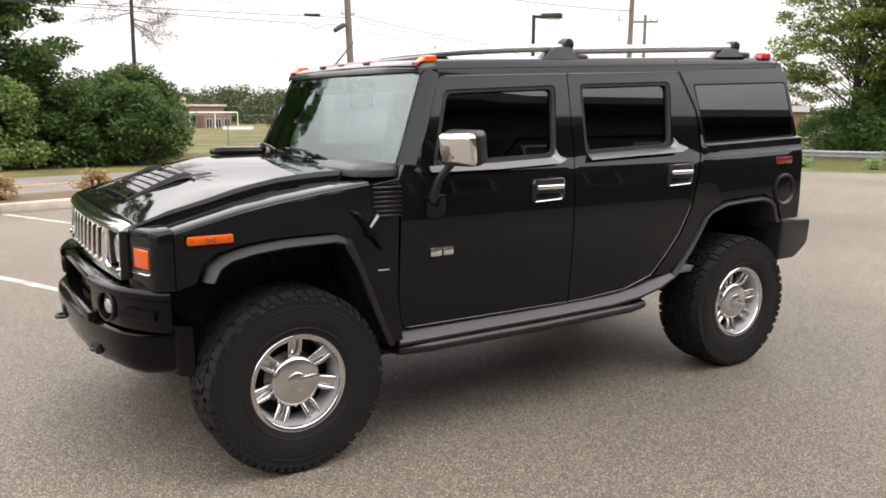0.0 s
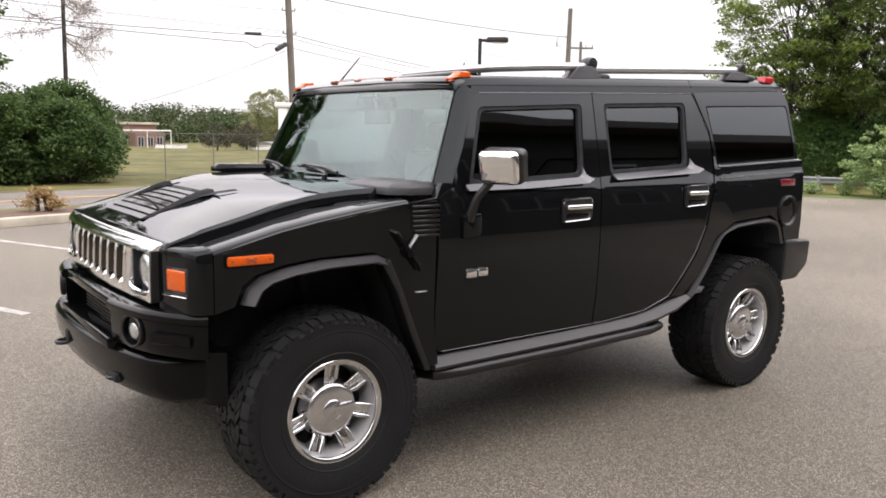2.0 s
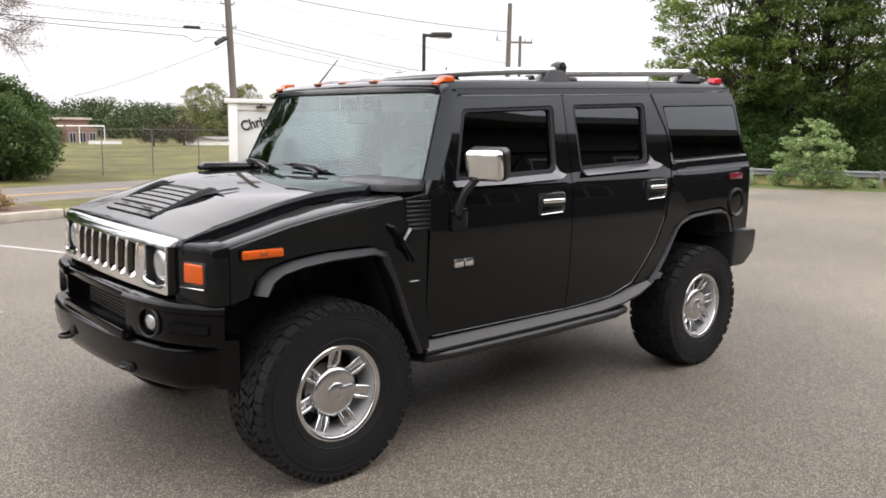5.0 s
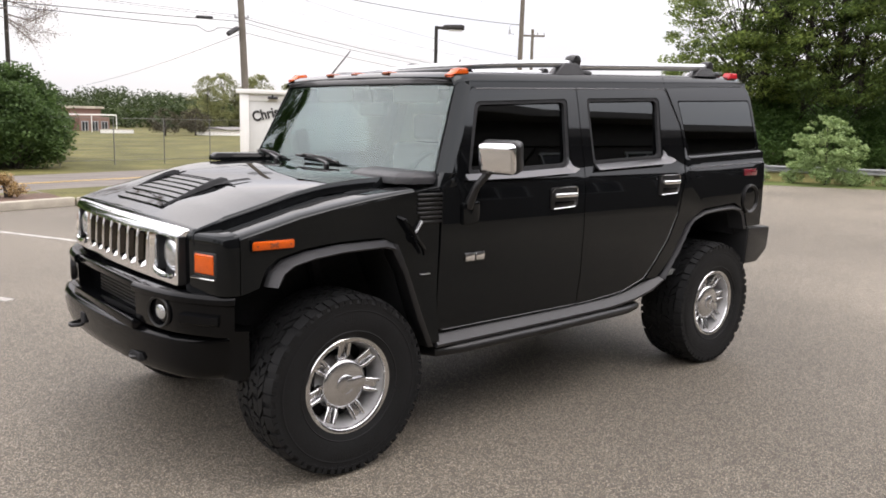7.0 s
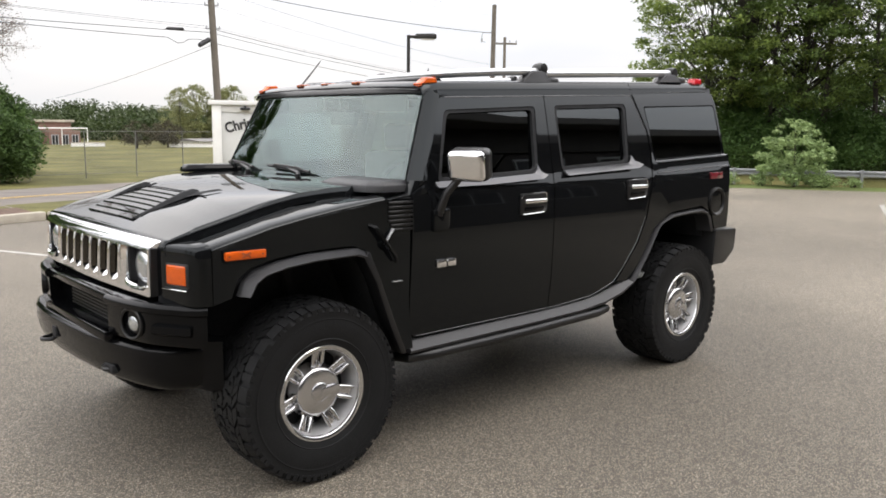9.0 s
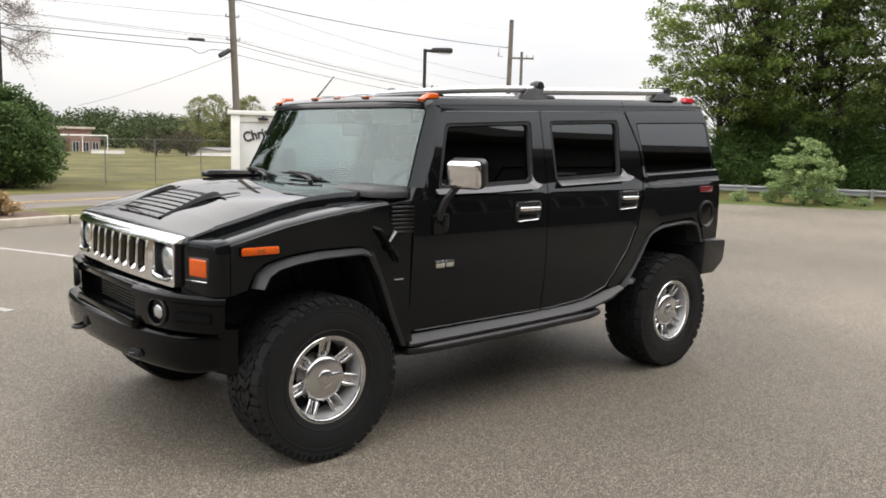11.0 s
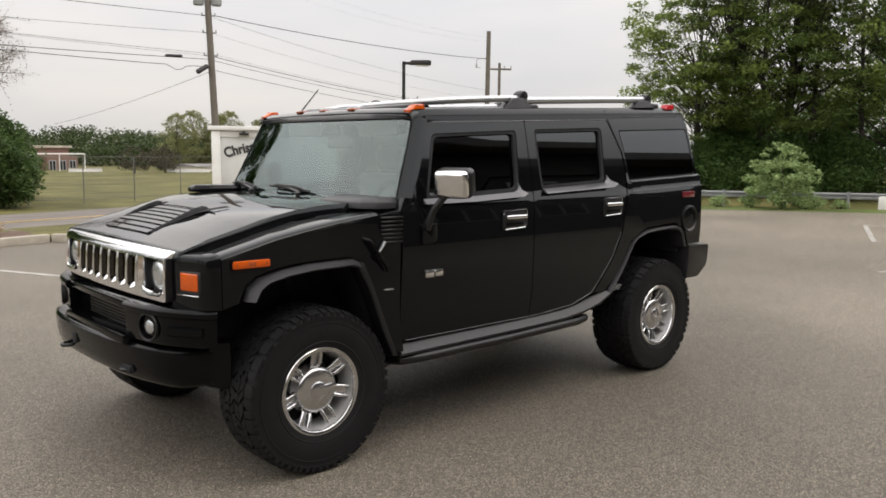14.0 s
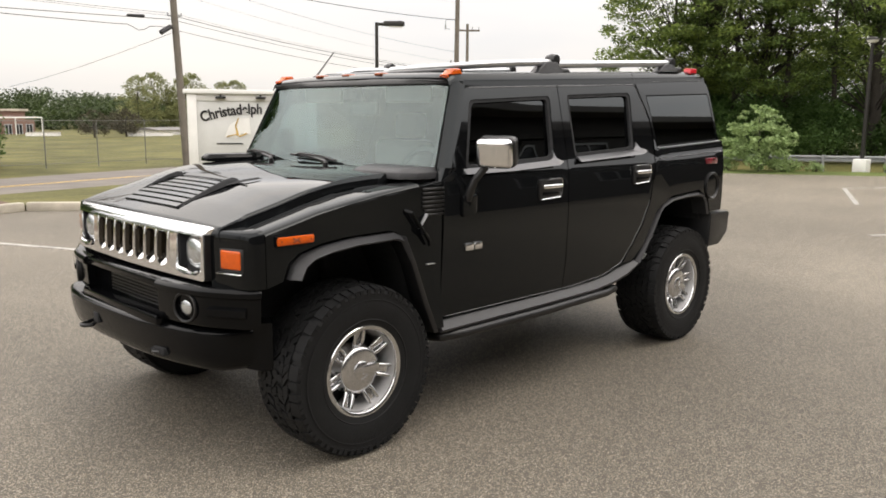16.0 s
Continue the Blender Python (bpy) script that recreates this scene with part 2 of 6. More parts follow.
    l.new(sc.outputs[0], p.inputs["Base Color"])
    bp = n.new("ShaderNodeBump")
    bp.inputs["Strength"].default_value, bp.inputs["Distance"].default_value = 0.5, 0.005
    l.new(stones.outputs["Distance"], bp.inputs["Height"])
    l.new(bp.outputs["Normal"], p.inputs["Normal"])
    return m


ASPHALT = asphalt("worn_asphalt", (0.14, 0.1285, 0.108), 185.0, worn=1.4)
ROADMAT = material("road_asphalt", (0.145, 0.126, 0.11), 0.85, 0, 0.2, 0.6, 60, bump=0.3, stain=0.15)
GRASSMAT = material("mown_grass", (0.062, 0.071, 0.02), 0.9, 0, 0.45, 0.35, 9, tint=(0.13, 0.117, 0.04), bump=0.6, bump_scale=25, stain=0.25, stain_scale=0.12, spec=0.2)
CONCRETE = material("kerb_concrete", (0.42, 0.38, 0.31), 0.85, 0, 0.18, 3, 60, bump=0.3, bump_scale=90, stain=0.2, stain_scale=1.5)
VERGEMAT = material("verge_grass", (0.055, 0.085, 0.02), 0.9, 0, 0.45, 0.6, 14, tint=(0.12, 0.15, 0.045), bump=0.6, bump_scale=25, spec=0.2)
MULCH = material("bark_mulch", (0.1, 0.06, 0.04), 0.95, 0, 0.5, 6, 60, bump=0.8, bump_scale=40)
WHITELINE = material("worn_white_paint", (0.36, 0.345, 0.315), 0.75, 0, 0.25, 7, 60, stain=0.3, stain_scale=5)
YELLOWLINE = material("worn_yellow_paint", (0.55, 0.36, 0.1), 0.75, 0, 0.25, 7, 60, stain=0.3, stain_scale=5)
POLEWOOD = material("weathered_pole_wood", (0.14, 0.122, 0.1), 0.85, 0, 0.3, 3, 40, bump=0.4, bump_scale=30)
BARK = material("tree_bark", (0.045, 0.038, 0.032), 0.9, 0, 0.35, 4, 30, bump=0.6, bump_scale=25)
GALV = material("galvanised_steel", (0.33, 0.34, 0.35), 0.45, 0.7, 0.15, 5, 60)
BRONZE = material("dark_bronze_metal", (0.028, 0.026, 0.024), 0.5, 0.4, 0.15, 5, 60)
CABLE = material("black_cable", (0.02, 0.02, 0.022), 0.6, 0, 0.1, 5, 60)
WHITEPAINT = material("white_sign_paint", (0.78, 0.77, 0.74), 0.5, 0, 0.05, 2, 60, stain=0.06, stain_scale=2)
SIGNFACE = material("sign_face", (0.62, 0.62, 0.6), 0.45, 0, 0.05, 2, 60, stain=0.06, stain_scale=2)
INK = material("black_lettering", (0.02, 0.02, 0.02), 0.5, 0, 0.1, 5, 60)
BRICK = material("red_brick", (0.2, 0.12, 0.095), 0.85, 0, 0.25, 2, 20, bump=0.3, bump_scale=20)
DARKBRICK = material("dark_brown_brick", (0.05, 0.046, 0.043), 0.85, 0, 0.25, 2, 20)
ROOFING = material("grey_roofing", (0.17, 0.16, 0.155), 0.85, 0, 0.2, 3, 30)
PANE = material("window_pane", (0.02, 0.022, 0.025), 0.05, 0, 0.05, 3, 30)
GREYBOX = material("transformer_grey", (0.36, 0.37, 0.38), 0.5, 0.2, 0.1, 4, 60)
LEAF_A = leaf_material("maple_leaves", (0.026, 0.05, 0.017), (0.31, 0.4, 0.1), 0.5)
LEAF_K = leaf_material("deep_wood_leaves", (0.02, 0.042, 0.013), (0.16, 0.23, 0.055), 0.45)
LEAF_B = leaf_material("hedge_leaves", (0.03, 0.07, 0.018), (0.11, 0.19, 0.05), 0.4)
LEAF_H = leaf_material("roadside_leaves", (0.028, 0.056, 0.017), (0.115, 0.185, 0.055), 0.45)
LEAF_J = leaf_material("light_bush_leaves", (0.07, 0.115, 0.034), (0.28, 0.39, 0.125), 0.5)
LEAF_C = leaf_material("pale_shrub_leaves", (0.17, 0.25, 0.1), (0.42, 0.53, 0.24))
LEAF_D = leaf_material("far_wood_leaves", (0.02, 0.036, 0.011), (0.066, 0.092, 0.028), 0.3)
LEAF_F = leaf_material("pale_tree_leaves", (0.13, 0.145, 0.06), (0.29, 0.3, 0.13), 0.4)
LEAF_G = leaf_material("brown_green_leaves", (0.036, 0.034, 0.022), (0.09, 0.078, 0.045), 0.3)
LEAF_E = leaf_material("brown_shrub_leaves", (0.24, 0.16, 0.07), (0.42, 0.29, 0.14))
NEEDLE = leaf_material("bare_twigs", (0.24, 0.2, 0.18), (0.4, 0.34, 0.3), 0.3)
TWIG = material("pale_dead_wood", (0.22, 0.19, 0.17), 0.9, 0, 0.3, 4, 30)
FENCEMAT = material("chain_link_wire", (0.17, 0.17, 0.16), 0.5, 0.5, 0.1, 4, 60)


# ---- mesh helpers ----
def link(name, bm, mat, parent=None, label="", smooth=40):
    """One mesh object from a bmesh, which is freed."""
    me = bpy.data.meshes.new(name)
    bmesh.ops.recalc_face_normals(bm, faces=bm.faces)
    lim = radians(smooth)
    for f in bm.faces:
        f.smooth = smooth > 0
    for e in bm.edges:
        if len(e.link_faces) == 2 and e.calc_face_angle(0) > lim:
            e.smooth = False
    bm.to_mesh(me)
    bm.free()
    for one in (mat if isinstance(mat, (list, tuple)) else [mat]):
        me.materials.append(one)
    ob = new(name, me)
    if parent is not None:
        ob.parent = parent
    if label:
        ob["label"] = label
    return ob


def part(name, bm, mat, parent, label="", smooth=40):
    return link(name, bm, mat, parent, label, smooth)


def thing(name, label, category, at=(0, 0, 0), turn=0, group="", kind=""):
    ob = new(name)
    ob.empty_display_size = 0.2
    ob.matrix_world = pose(*at, 0, 0, turn)
    return tagged(ob, label, category, group, kind)


def join(bm, other):
    me = bpy.data.meshes.new("tmp")
    other.to_mesh(me)
    other.free()
    bm.from_mesh(me)
    bpy.data.meshes.remove(me)


def box(bm, x0, x1, y0, y1, z0, z1, bevel=0.01, seg=2, m=None):
    b = bmesh.new()
    bmesh.ops.create_cube(b, size=1)
    for v in b.verts:
        v.co = Vector(((x0 + x1) / 2 + v.co.x * (x1 - x0), (y0 + y1) / 2 + v.co.y * (y1 - y0), (z0 + z1) / 2 + v.co.z * (z1 - z0)))
    if bevel:
        bmesh.ops.bevel(b, geom=b.edges[:], offset=bevel, segments=seg, profile=0.5, affect="EDGES")
    if m is not None:
        b.transform(m)
    join(bm, b)
    return bm


def prism(bm, poly, axis, a, b_, bevel=0.0, seg=2):
    """Polygon in the plane across the axis ('x': (y, z); 'y': (x, z); 'z': (x, y)), extruded from a to b_."""
    put = {"x": lambda p, c: (c, p[0], p[1]), "y": lambda p, c: (p[0], c, p[1]), "z": lambda p, c: (p[0], p[1], c)}[axis]
    b = bmesh.new()
    v0 = [b.verts.new(put(p, a)) for p in poly]
    v1 = [b.verts.new(put(p, b_)) for p in poly]
    b.faces.new(v0)
    b.faces.new(v1)
    for i in range(len(poly)):
        j = (i + 1) % len(poly)
        b.faces.new((v0[i], v0[j], v1[j], v1[i]))
    bmesh.ops.recalc_face_normals(b, faces=b.faces)
    if bevel:
        bmesh.ops.bevel(b, geom=b.edges[:], offset=bevel, segments=seg, profile=0.5, affect="EDGES")
    join(bm, b)
    return bm


def tube(bm, pts, r, n=8, caps=True):
    """A round bar along points; r is one radius or one for each point."""
    pts = [Vector(p) for p in pts]
    rs = r if isinstance(r, (list, tuple)) else [r] * len(pts)
    rings = []
    ref = None
    for i, p in enumerate(pts):
        d = (pts[min(i + 1, len(pts) - 1)] - pts[max(i - 1, 0)]).normalized()
        if ref is None:
            ref = d.orthogonal().normalized()
        u = (ref - d * ref.dot(d)).normalized()
        ref = u
        w = d.cross(u)
        rings.append([bm.verts.new(p + (u * math.cos(2 * math.pi * k / n) + w * math.sin(2 * math.pi * k / n)) * rs[i]) for k in range(n)])
    for a, b in zip(rings, rings[1:]):
        for k in range(n):
            bm.faces.new((a[k], a[(k + 1) % n], b[(k + 1) % n], b[k]))
    if caps:
        bm.faces.new(rings[0][::-1])
        bm.faces.new(rings[-1])
    return bm


def lathe(bm, profile, n=48, m=None, closed=False):
    """Profile of (radius, height) turned about the y axis."""
    b = bmesh.new()
    rings = []
    for r, h in profile:
        if r < 1e-6:
            rings.append([b.verts.new((0, h, 0))])
        else:
            rings.append([b.verts.new((r * math.cos(2 * math.pi * k / n), h, r * math.sin(2 * math.pi * k / n))) for k in range(n)])
    pairs = list(zip(rings, rings[1:])) + ([(rings[-1], rings[0])] if closed else [])
    for a, c in pairs:
        for k in range(n):
            j = (k + 1) % n
            if len(a) == 1 and len(c) > 1:
                b.faces.new((a[0], c[j], c[k]))
            elif len(c) == 1 and len(a) > 1:
                b.faces.new((a[k], a[j], c[0]))
            elif len(a) > 1:
                b.faces.new((a[k], a[j], c[j], c[k]))
    if m is not None:
        b.transform(m)
    join(bm, b)
    return bm


def loft(bm, rows, close_ends=False):
    """Quads between rows of equally many points."""
    grid = [[bm.verts.new(p) for p in row] for row in rows]
    for a, b in zip(grid, grid[1:]):
        for k in range(len(a) - 1):
            bm.faces.new((a[k], a[k + 1], b[k + 1], b[k]))
    return grid


def rounded(pts, r, seg=4):
    """A polygon with its corners rounded; r is one radius or one for each corner."""
    out = []
    n = len(pts)
    for i, p in enumerate(pts):
        p, a, b = Vector(p), Vector(pts[i - 1]), Vector(pts[(i + 1) % n])
        rr = r[i] if isinstance(r, (list, tuple)) else r
        da, db = a - p, b - p
        rr = min(rr, da.length * 0.45, db.length * 0.45)
        if rr < 1e-4:
            out.append(tuple(p))
            continue
        q0, q1 = p + da.normalized() * rr, p + db.normalized() * rr
        for k in range(seg + 1):
            t = k / seg
            out.append(tuple(q0 * (1 - t) ** 2 + p * 2 * t * (1 - t) + q1 * t ** 2))
    return out


def sheet(outer, holes, yfun, thick, cuts=(), xcuts=()):
    """A body panel: an outline in (x, z) with holes, laid on the surface y = yfun(x, z), with thickness inwards."""
    bm = bmesh.new()
    edges = []
    for loop in (outer, *holes):
        vs = [bm.verts.new((x, 0, z)) for x, z in loop]
        edges += [bm.edges.new((vs[i], vs[(i + 1) % len(vs)])) for i in range(len(vs))]
    bmesh.ops.triangle_fill(bm, use_beauty=True, use_dissolve=False, edges=edges)
    for z, rise in [c if isinstance(c, tuple) else (c, 0.0) for c in cuts]:
        bmesh.ops.bisect_plane(bm, geom=bm.verts[:] + bm.edges[:] + bm.faces[:], plane_co=(2.735, 0, z), plane_no=(-rise, 0, 1), dist=1e-5)
    for x in xcuts:
        bmesh.ops.bisect_plane(bm, geom=bm.verts[:] + bm.edges[:] + bm.faces[:], plane_co=(x, 0, 0), plane_no=(1, 0, 0), dist=1e-5)
    front = bm.faces[:]
    for f in front:
        f.normal_update()
        if f.normal.y > 0:
            f.normal_flip()
    rim = [e for e in bm.edges if len(e.link_faces) == 1]
    twin = {}
    for v in bm.verts[:]:
        y = yfun(v.co.x, v.co.z)
        v.co.y = y
    for v in bm.verts[:]:
        twin[v] = bm.verts.new((v.co.x, v.co.y + thick, v.co.z))
    for f in front:
        bm.faces.new([twin[v] for v in reversed(f.verts)])
    for e in rim:
        a, b = e.verts
        f = bm.faces.new((a, b, twin[b], twin[a]))
    return bm


def mirror_y(bm):
    for v in bm.verts:
        v.co.y = -v.co.y
    bmesh.ops.reverse_faces(bm, faces=bm.faces[:])
    return bm


# ---- ground, lot, road ----
HUB = Vector((-2.0, -4.3))
NEAR_D = [0, 16, 17, 20, 24.5, 27.5, 60, 120, 900]
TRUE_D = [0, 16, 17.6, 26, 51, 57.5, 134.4, 280, 2100]


def slope_part(x, y):
    """How far the land falls away: fully across the road, not at all towards the woods."""
    az = math.degrees(math.atan2(y - HUB.y, x - HUB.x))
    t = min(1.0, max(0.0, (az - 40) / 12)) * min(1.0, max(0.0, (150 - az) / 20))
    return t * t * (3 - 2 * t)


def fall(x, y):
    """A place of the level plan laid onto the falling land: x, y, z and its growth."""
    v = Vector((x, y)) - HUB
    r = max(v.length, 1e-6)
    k = 1 + (float(np.interp(r, NEAR_D, TRUE_D)) / r - 1) * slope_part(x, y)
    p = HUB + v * k
    return p.x, p.y, 1.7 * (1 - k), k


def terrain(x, y):
    v = Vector((x, y)) - HUB
    r = max(v.length, 1e-6)
    k = r / float(np.interp(r, TRUE_D, NEAR_D))
    return 1.7 * (1 - k) * slope_part(x, y)


FAR = 1.4


def far_spot(x, y, lift=0.0):
    """A place beyond the field: x, y and its height on the falling land."""
    X, Y = HUB.x + FAR * (x - HUB.x), HUB.y + FAR * (y - HUB.y)
    return X, Y, terrain(X, Y) + FAR * lift


def build_ground():
    bm = bmesh.new()
    rs = [3, 8, 13, 16, 17, 18, 19, 20, 21, 22, 23, 24.5, 26, 27.5, 30, 34, 40, 48, 60, 80, 120, 300, 800]
    rows = []
    for r in rs:
        row = []
        for k in range(121):
            a = 2 * math.pi * k / 120
            x, y, z, _ = fall(HUB.x + r * math.cos(a), HUB.y + r * math.sin(a))
            row.append((x, y, z - 0.05))
        rows.append(row)
    loft(bm, rows)
    bmesh.ops.remove_doubles(bm, verts=bm.verts[:], dist=1e-4)
    return tagged(link("ground", bm, GRASSMAT), "yellow-green mown grass field sloping gently away", "ground", kind="structure")


def flat(name, poly, z, mat, label, category, thick=0.04):
    bm = bmesh.new()
    prism(bm, poly, "z", z - thick, z)
    return tagged(link(name, bm, mat, smooth=0), label, category, kind="structure")


def band(name, near, far, z, mat, label, category, n=40, lanes=6):
    """A strip of land between two lines of the level plan, laid onto the falling ground."""
    bm = bmesh.new()
    rows = []
    for j in range(lanes + 1):
        row = []
        for i in range(n + 1):
            u = i / n
            a, b = near(u), far(u)
            x, y, g, _ = fall(a[0] + (b[0] - a[0]) * j / lanes, a[1] + (b[1] - a[1]) * j / lanes)
            row.append((x, y, g + z))
        rows.append(row)
    loft(bm, rows)
    return tagged(link(name, bm, mat), label, category, kind="structure")


def along(points):
    pts = [Vector(p) for p in points]
    cum = [0.0]
    for a, b in zip(pts, pts[1:]):
        cum.append(cum[-1] + (b - a).length)
    xs, ys = [p.x for p in pts], [p.y for p in pts]
    return lambda u: (float(np.interp(u * cum[-1], cum, xs)), float(np.interp(u * cum[-1], cum, ys)))


build_ground()
LOT = [(-60, -60), (60, -60), (60, -30), (28.6, -4.0), (22.9, 4.35), (20.4, 7.9), (18.0, 10.6), (9, 8.4), (5.0, 9.1), (3.4, 9.95), (2.2, 10.95), (-0.5, 10.15), (-14, 6.2), (-60, -6)]
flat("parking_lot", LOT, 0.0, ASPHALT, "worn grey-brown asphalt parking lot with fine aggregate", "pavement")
road_at = lambda off, x0=-45, x1=70: (lambda u: (x0 + (x1 - x0) * u, off + 0.28 * (x0 + (x1 - x0) * u)))
# bed and verge between the kerb and the road
band("planting_bed", along([(-40, -1.2), (-14, 6.35), (-0.5, 10.3), (2.1, 11.05)]), along([(-40, 0.6), (-14, 8.2), (-0.5, 11.9), (2.1, 12.4)]), 0.11, MULCH, "brown bark mulch bed behind the kerb", "bed")
band("verge", along([(2.1, 11.05), (3.45, 10.1), (5.05, 9.25), (9, 8.55), (18, 10.8), (30, 16)]), along([(2.1, 13.25), (3.6, 13.65), (5.2, 14.1), (9, 15.1), (20, 18.2), (30, 21)]), 0.09, GRASSMAT, "grass verge between the kerb and the road", "verge")
band("verge", along([(-40, 0.6), (-14, 8.2), (-0.5, 11.9), (2.1, 12.4)]), along([(-40, 1.4), (-14, 8.7), (-0.5, 12.5), (2.1, 13.25)]), 0.07, GRASSMAT, "thin grass strip along the road", "verge")
band("verge", along([(28.5, -3.9), (22.85, 4.35), (20.35, 7.9), (18.4, 10.1)]), along([(30.2, -2.8), (24.5, 5.5), (22.0, 9.0), (20.0, 11.3)]), -0.012, VERGEMAT, "rough green grass strip below the guard rail", "verge")
band("road", road_at(12.7), road_at(17.2), 0.0, ROADMAT, "grey asphalt two-lane road", "road")
for off in (14.85, 15.02):
    band("centre_line", road_at(off), road_at(off + 0.08), 0.008, YELLOWLINE, "worn yellow centre line painted on the road", "road marking", 40, 1)


def kerb(points):
    """Concrete kerb stones along a line, one stone after another."""
    for (ax, ay), (bx, by) in zip(points, points[1:]):
        d = Vector((bx - ax, by - ay, 0))
        n = max(1, round(d.length / 2.4))
        for i in range(n):
            bm = bmesh.new()
            ln = d.length / n
            box(bm, 0.004, ln - 0.004, 0.0, 0.16, -0.04, 0.145, 0.02, 2)
            ob = link("kerb", bm, CONCRETE)
            ob.matrix_world = pose(ax + d.x * i / n, ay + d.y * i / n, 0, 0, 0, math.degrees(math.atan2(d.y, d.x)))
            tagged(ob, "pale concrete kerb stone with sandy stains", "kerb", "kerb along the parking lot", "structure")


kerb([(-26.5, 2.6), (-14, 6.2), (-0.5, 10.15), (2.2, 10.95), (3.4, 9.95), (5.0, 9.1), (9, 8.4)])


def stripe(a, b, w=0.1):
    d = (Vector(b) - Vector(a)).normalized()
    n = Vector((-d.y, d.x)) * w / 2
    a, b = Vector(a), Vector(b)
    flat("parking_line", [tuple(a - n), tuple(b - n), tuple(b + n), tuple(a + n)], 0.005, WHITELINE, "worn white painted parking line", "road marking", 0.004)


stripe((-0.44, 3.7), (-2.5, 8.2))
stripe((1.55, 5.75), (-0.45, 10.0))
stripe((18.2, 3.05), (14.5, 1.5))
stripe((18.2, 3.05), (23.4, -0.3))
stripe((10.2, -0.12), (15.4, -3.5))
stripe((7.7, -1.1), (12.9, -4.45))


# ---- plants ----
def leaves_mesh(name, centres, size, rng, flat_amount=0.5):
    """Folded leaves of two triangles at the given places, as one mesh."""
    n = len(centres)
    d = rng.normal(size=(n, 3))
    d[:, 2] *= flat_amount
    d /= np.linalg.norm(d, axis=1)[:, None] + 1e-9
    up = rng.normal(size=(n, 3)) * 0.5
    up[:, 2] += 0.9
    side = np.cross(d, up)
    side /= np.linalg.norm(side, axis=1)[:, None] + 1e-9
    nor = np.cross(side, d)
    s = size * rng.uniform(0.6, 1.35, size=(n, 1))
    v = np.empty((n, 4, 3))
    v[:, 0] = centres - d * s * 0.5
    v[:, 1] = centres + side * s * 0.33 + nor * s * 0.1
    v[:, 2] = centres + d * s * 0.55 - nor * s * 0.08
    v[:, 3] = centres - side * s * 0.33 + nor * s * 0.1
    me = bpy.data.meshes.new(name)
    me.vertices.add(n * 4)
    me.vertices.foreach_set("co", v.reshape(-1))
    me.loops.add(n * 6)
    base = np.arange(n, dtype=np.int32)[:, None] * 4
    idx = (base + np.array([[0, 1, 2, 0, 2, 3]], dtype=np.int32)).reshape(-1)
    me.loops.foreach_set("vertex_index", idx)
    me.polygons.add(n * 2)
    me.polygons.foreach_set("loop_start", np.arange(n * 2, dtype=np.int32) * 3)
    me.update(calc_edges=True)
    return me


def clump_points(clumps, per, rng, flatness=0.6):
    out = []
    for (c, r) in clumps:
        k = max(4, int(per * r * r))
        p = rng.normal(size=(k, 3))
        p /= np.linalg.norm(p, axis=1)[:, None]
        p *= (rng.uniform(0, 1, size=(k, 1)) ** 0.45) * r
        p[:, 2] *= flatness
        out.append(np.asarray(c)[None, :] + p)
    return np.concatenate(out)


def tree(name, label, category, seed, height, radius, low, clumps=70, per=420, leaf=0.2, mat=None, trunk_r=0.18, size=(0.2, 0.36), flatness=0.55, group=""):
    """A broadleaf tree: tapered trunk, limbs that reach to the clumps, a crown of many leaves."""
    rng = np.random.default_rng(seed)
    t = thing(name, label, category, group=group)
    bm = bmesh.new()
    lean = rng.normal(size=2) * 0.25
    top = Vector((lean[0], lean[1], height * 0.85))
    spine = [Vector((0, 0, -0.1)), Vector((lean[0] * 0.1, lean[1] * 0.15, height * 0.2)), Vector((lean[0] * 0.6, lean[1] * 0.4, height * 0.5)), top]
    tube(bm, spine, [trunk_r * 1.25, trunk_r, trunk_r * 0.7, trunk_r * 0.2], 10)
    cl = []
    for i in range(clumps):
        u = rng.uniform(0, 1)
        z = low + (height - low) * u
        prof = math.sin(math.pi * min(1.0, 0.18 + 0.82 * u)) ** 0.6
        a = rng.uniform(0, 2 * math.pi)
        rr = radius * prof * (0.35 + 0.65 * math.sqrt(rng.uniform(0, 1))) * rng.uniform(0.85, 1.05)
        rr = min(rr, radius * prof * (0.84 + 0.08 * math.sin(5 * a)))
        c = (rr * math.cos(a) + lean[0] * u, rr * math.sin(a) + lean[1] * u, z)
        r = radius * rng.uniform(*size) * (1.2 - 0.62 * u)
        cl.append((c, r))
        if i % 3 == 0:
            f = max(0.15, min(0.8, (z - radius * 0.5) / height))
            p0 = Vector((0, 0, 0)) * (1 - f) + top * f
            p0.z = height * 0.85 * f
            c3 = Vector(c)
            mid = p0.lerp(c3, 0.55) + Vector((0, 0, 0.06 * height * rng.uniform(-0.3, 0.6)))
            tube(bm, [p0, mid, c3], [trunk_r * 0.22 * (1 - f * 0.6), trunk_r * 0.1, trunk_r * 0.025], 5)
    part("trunk", bm, BARK, t)
    pts = clump_points(cl, per, rng, flatness)
    me = leaves_mesh("crown", pts, leaf, rng)
    me.materials.append(mat or LEAF_A)
    crown = new("crown", me)
    crown.parent = t
    return t


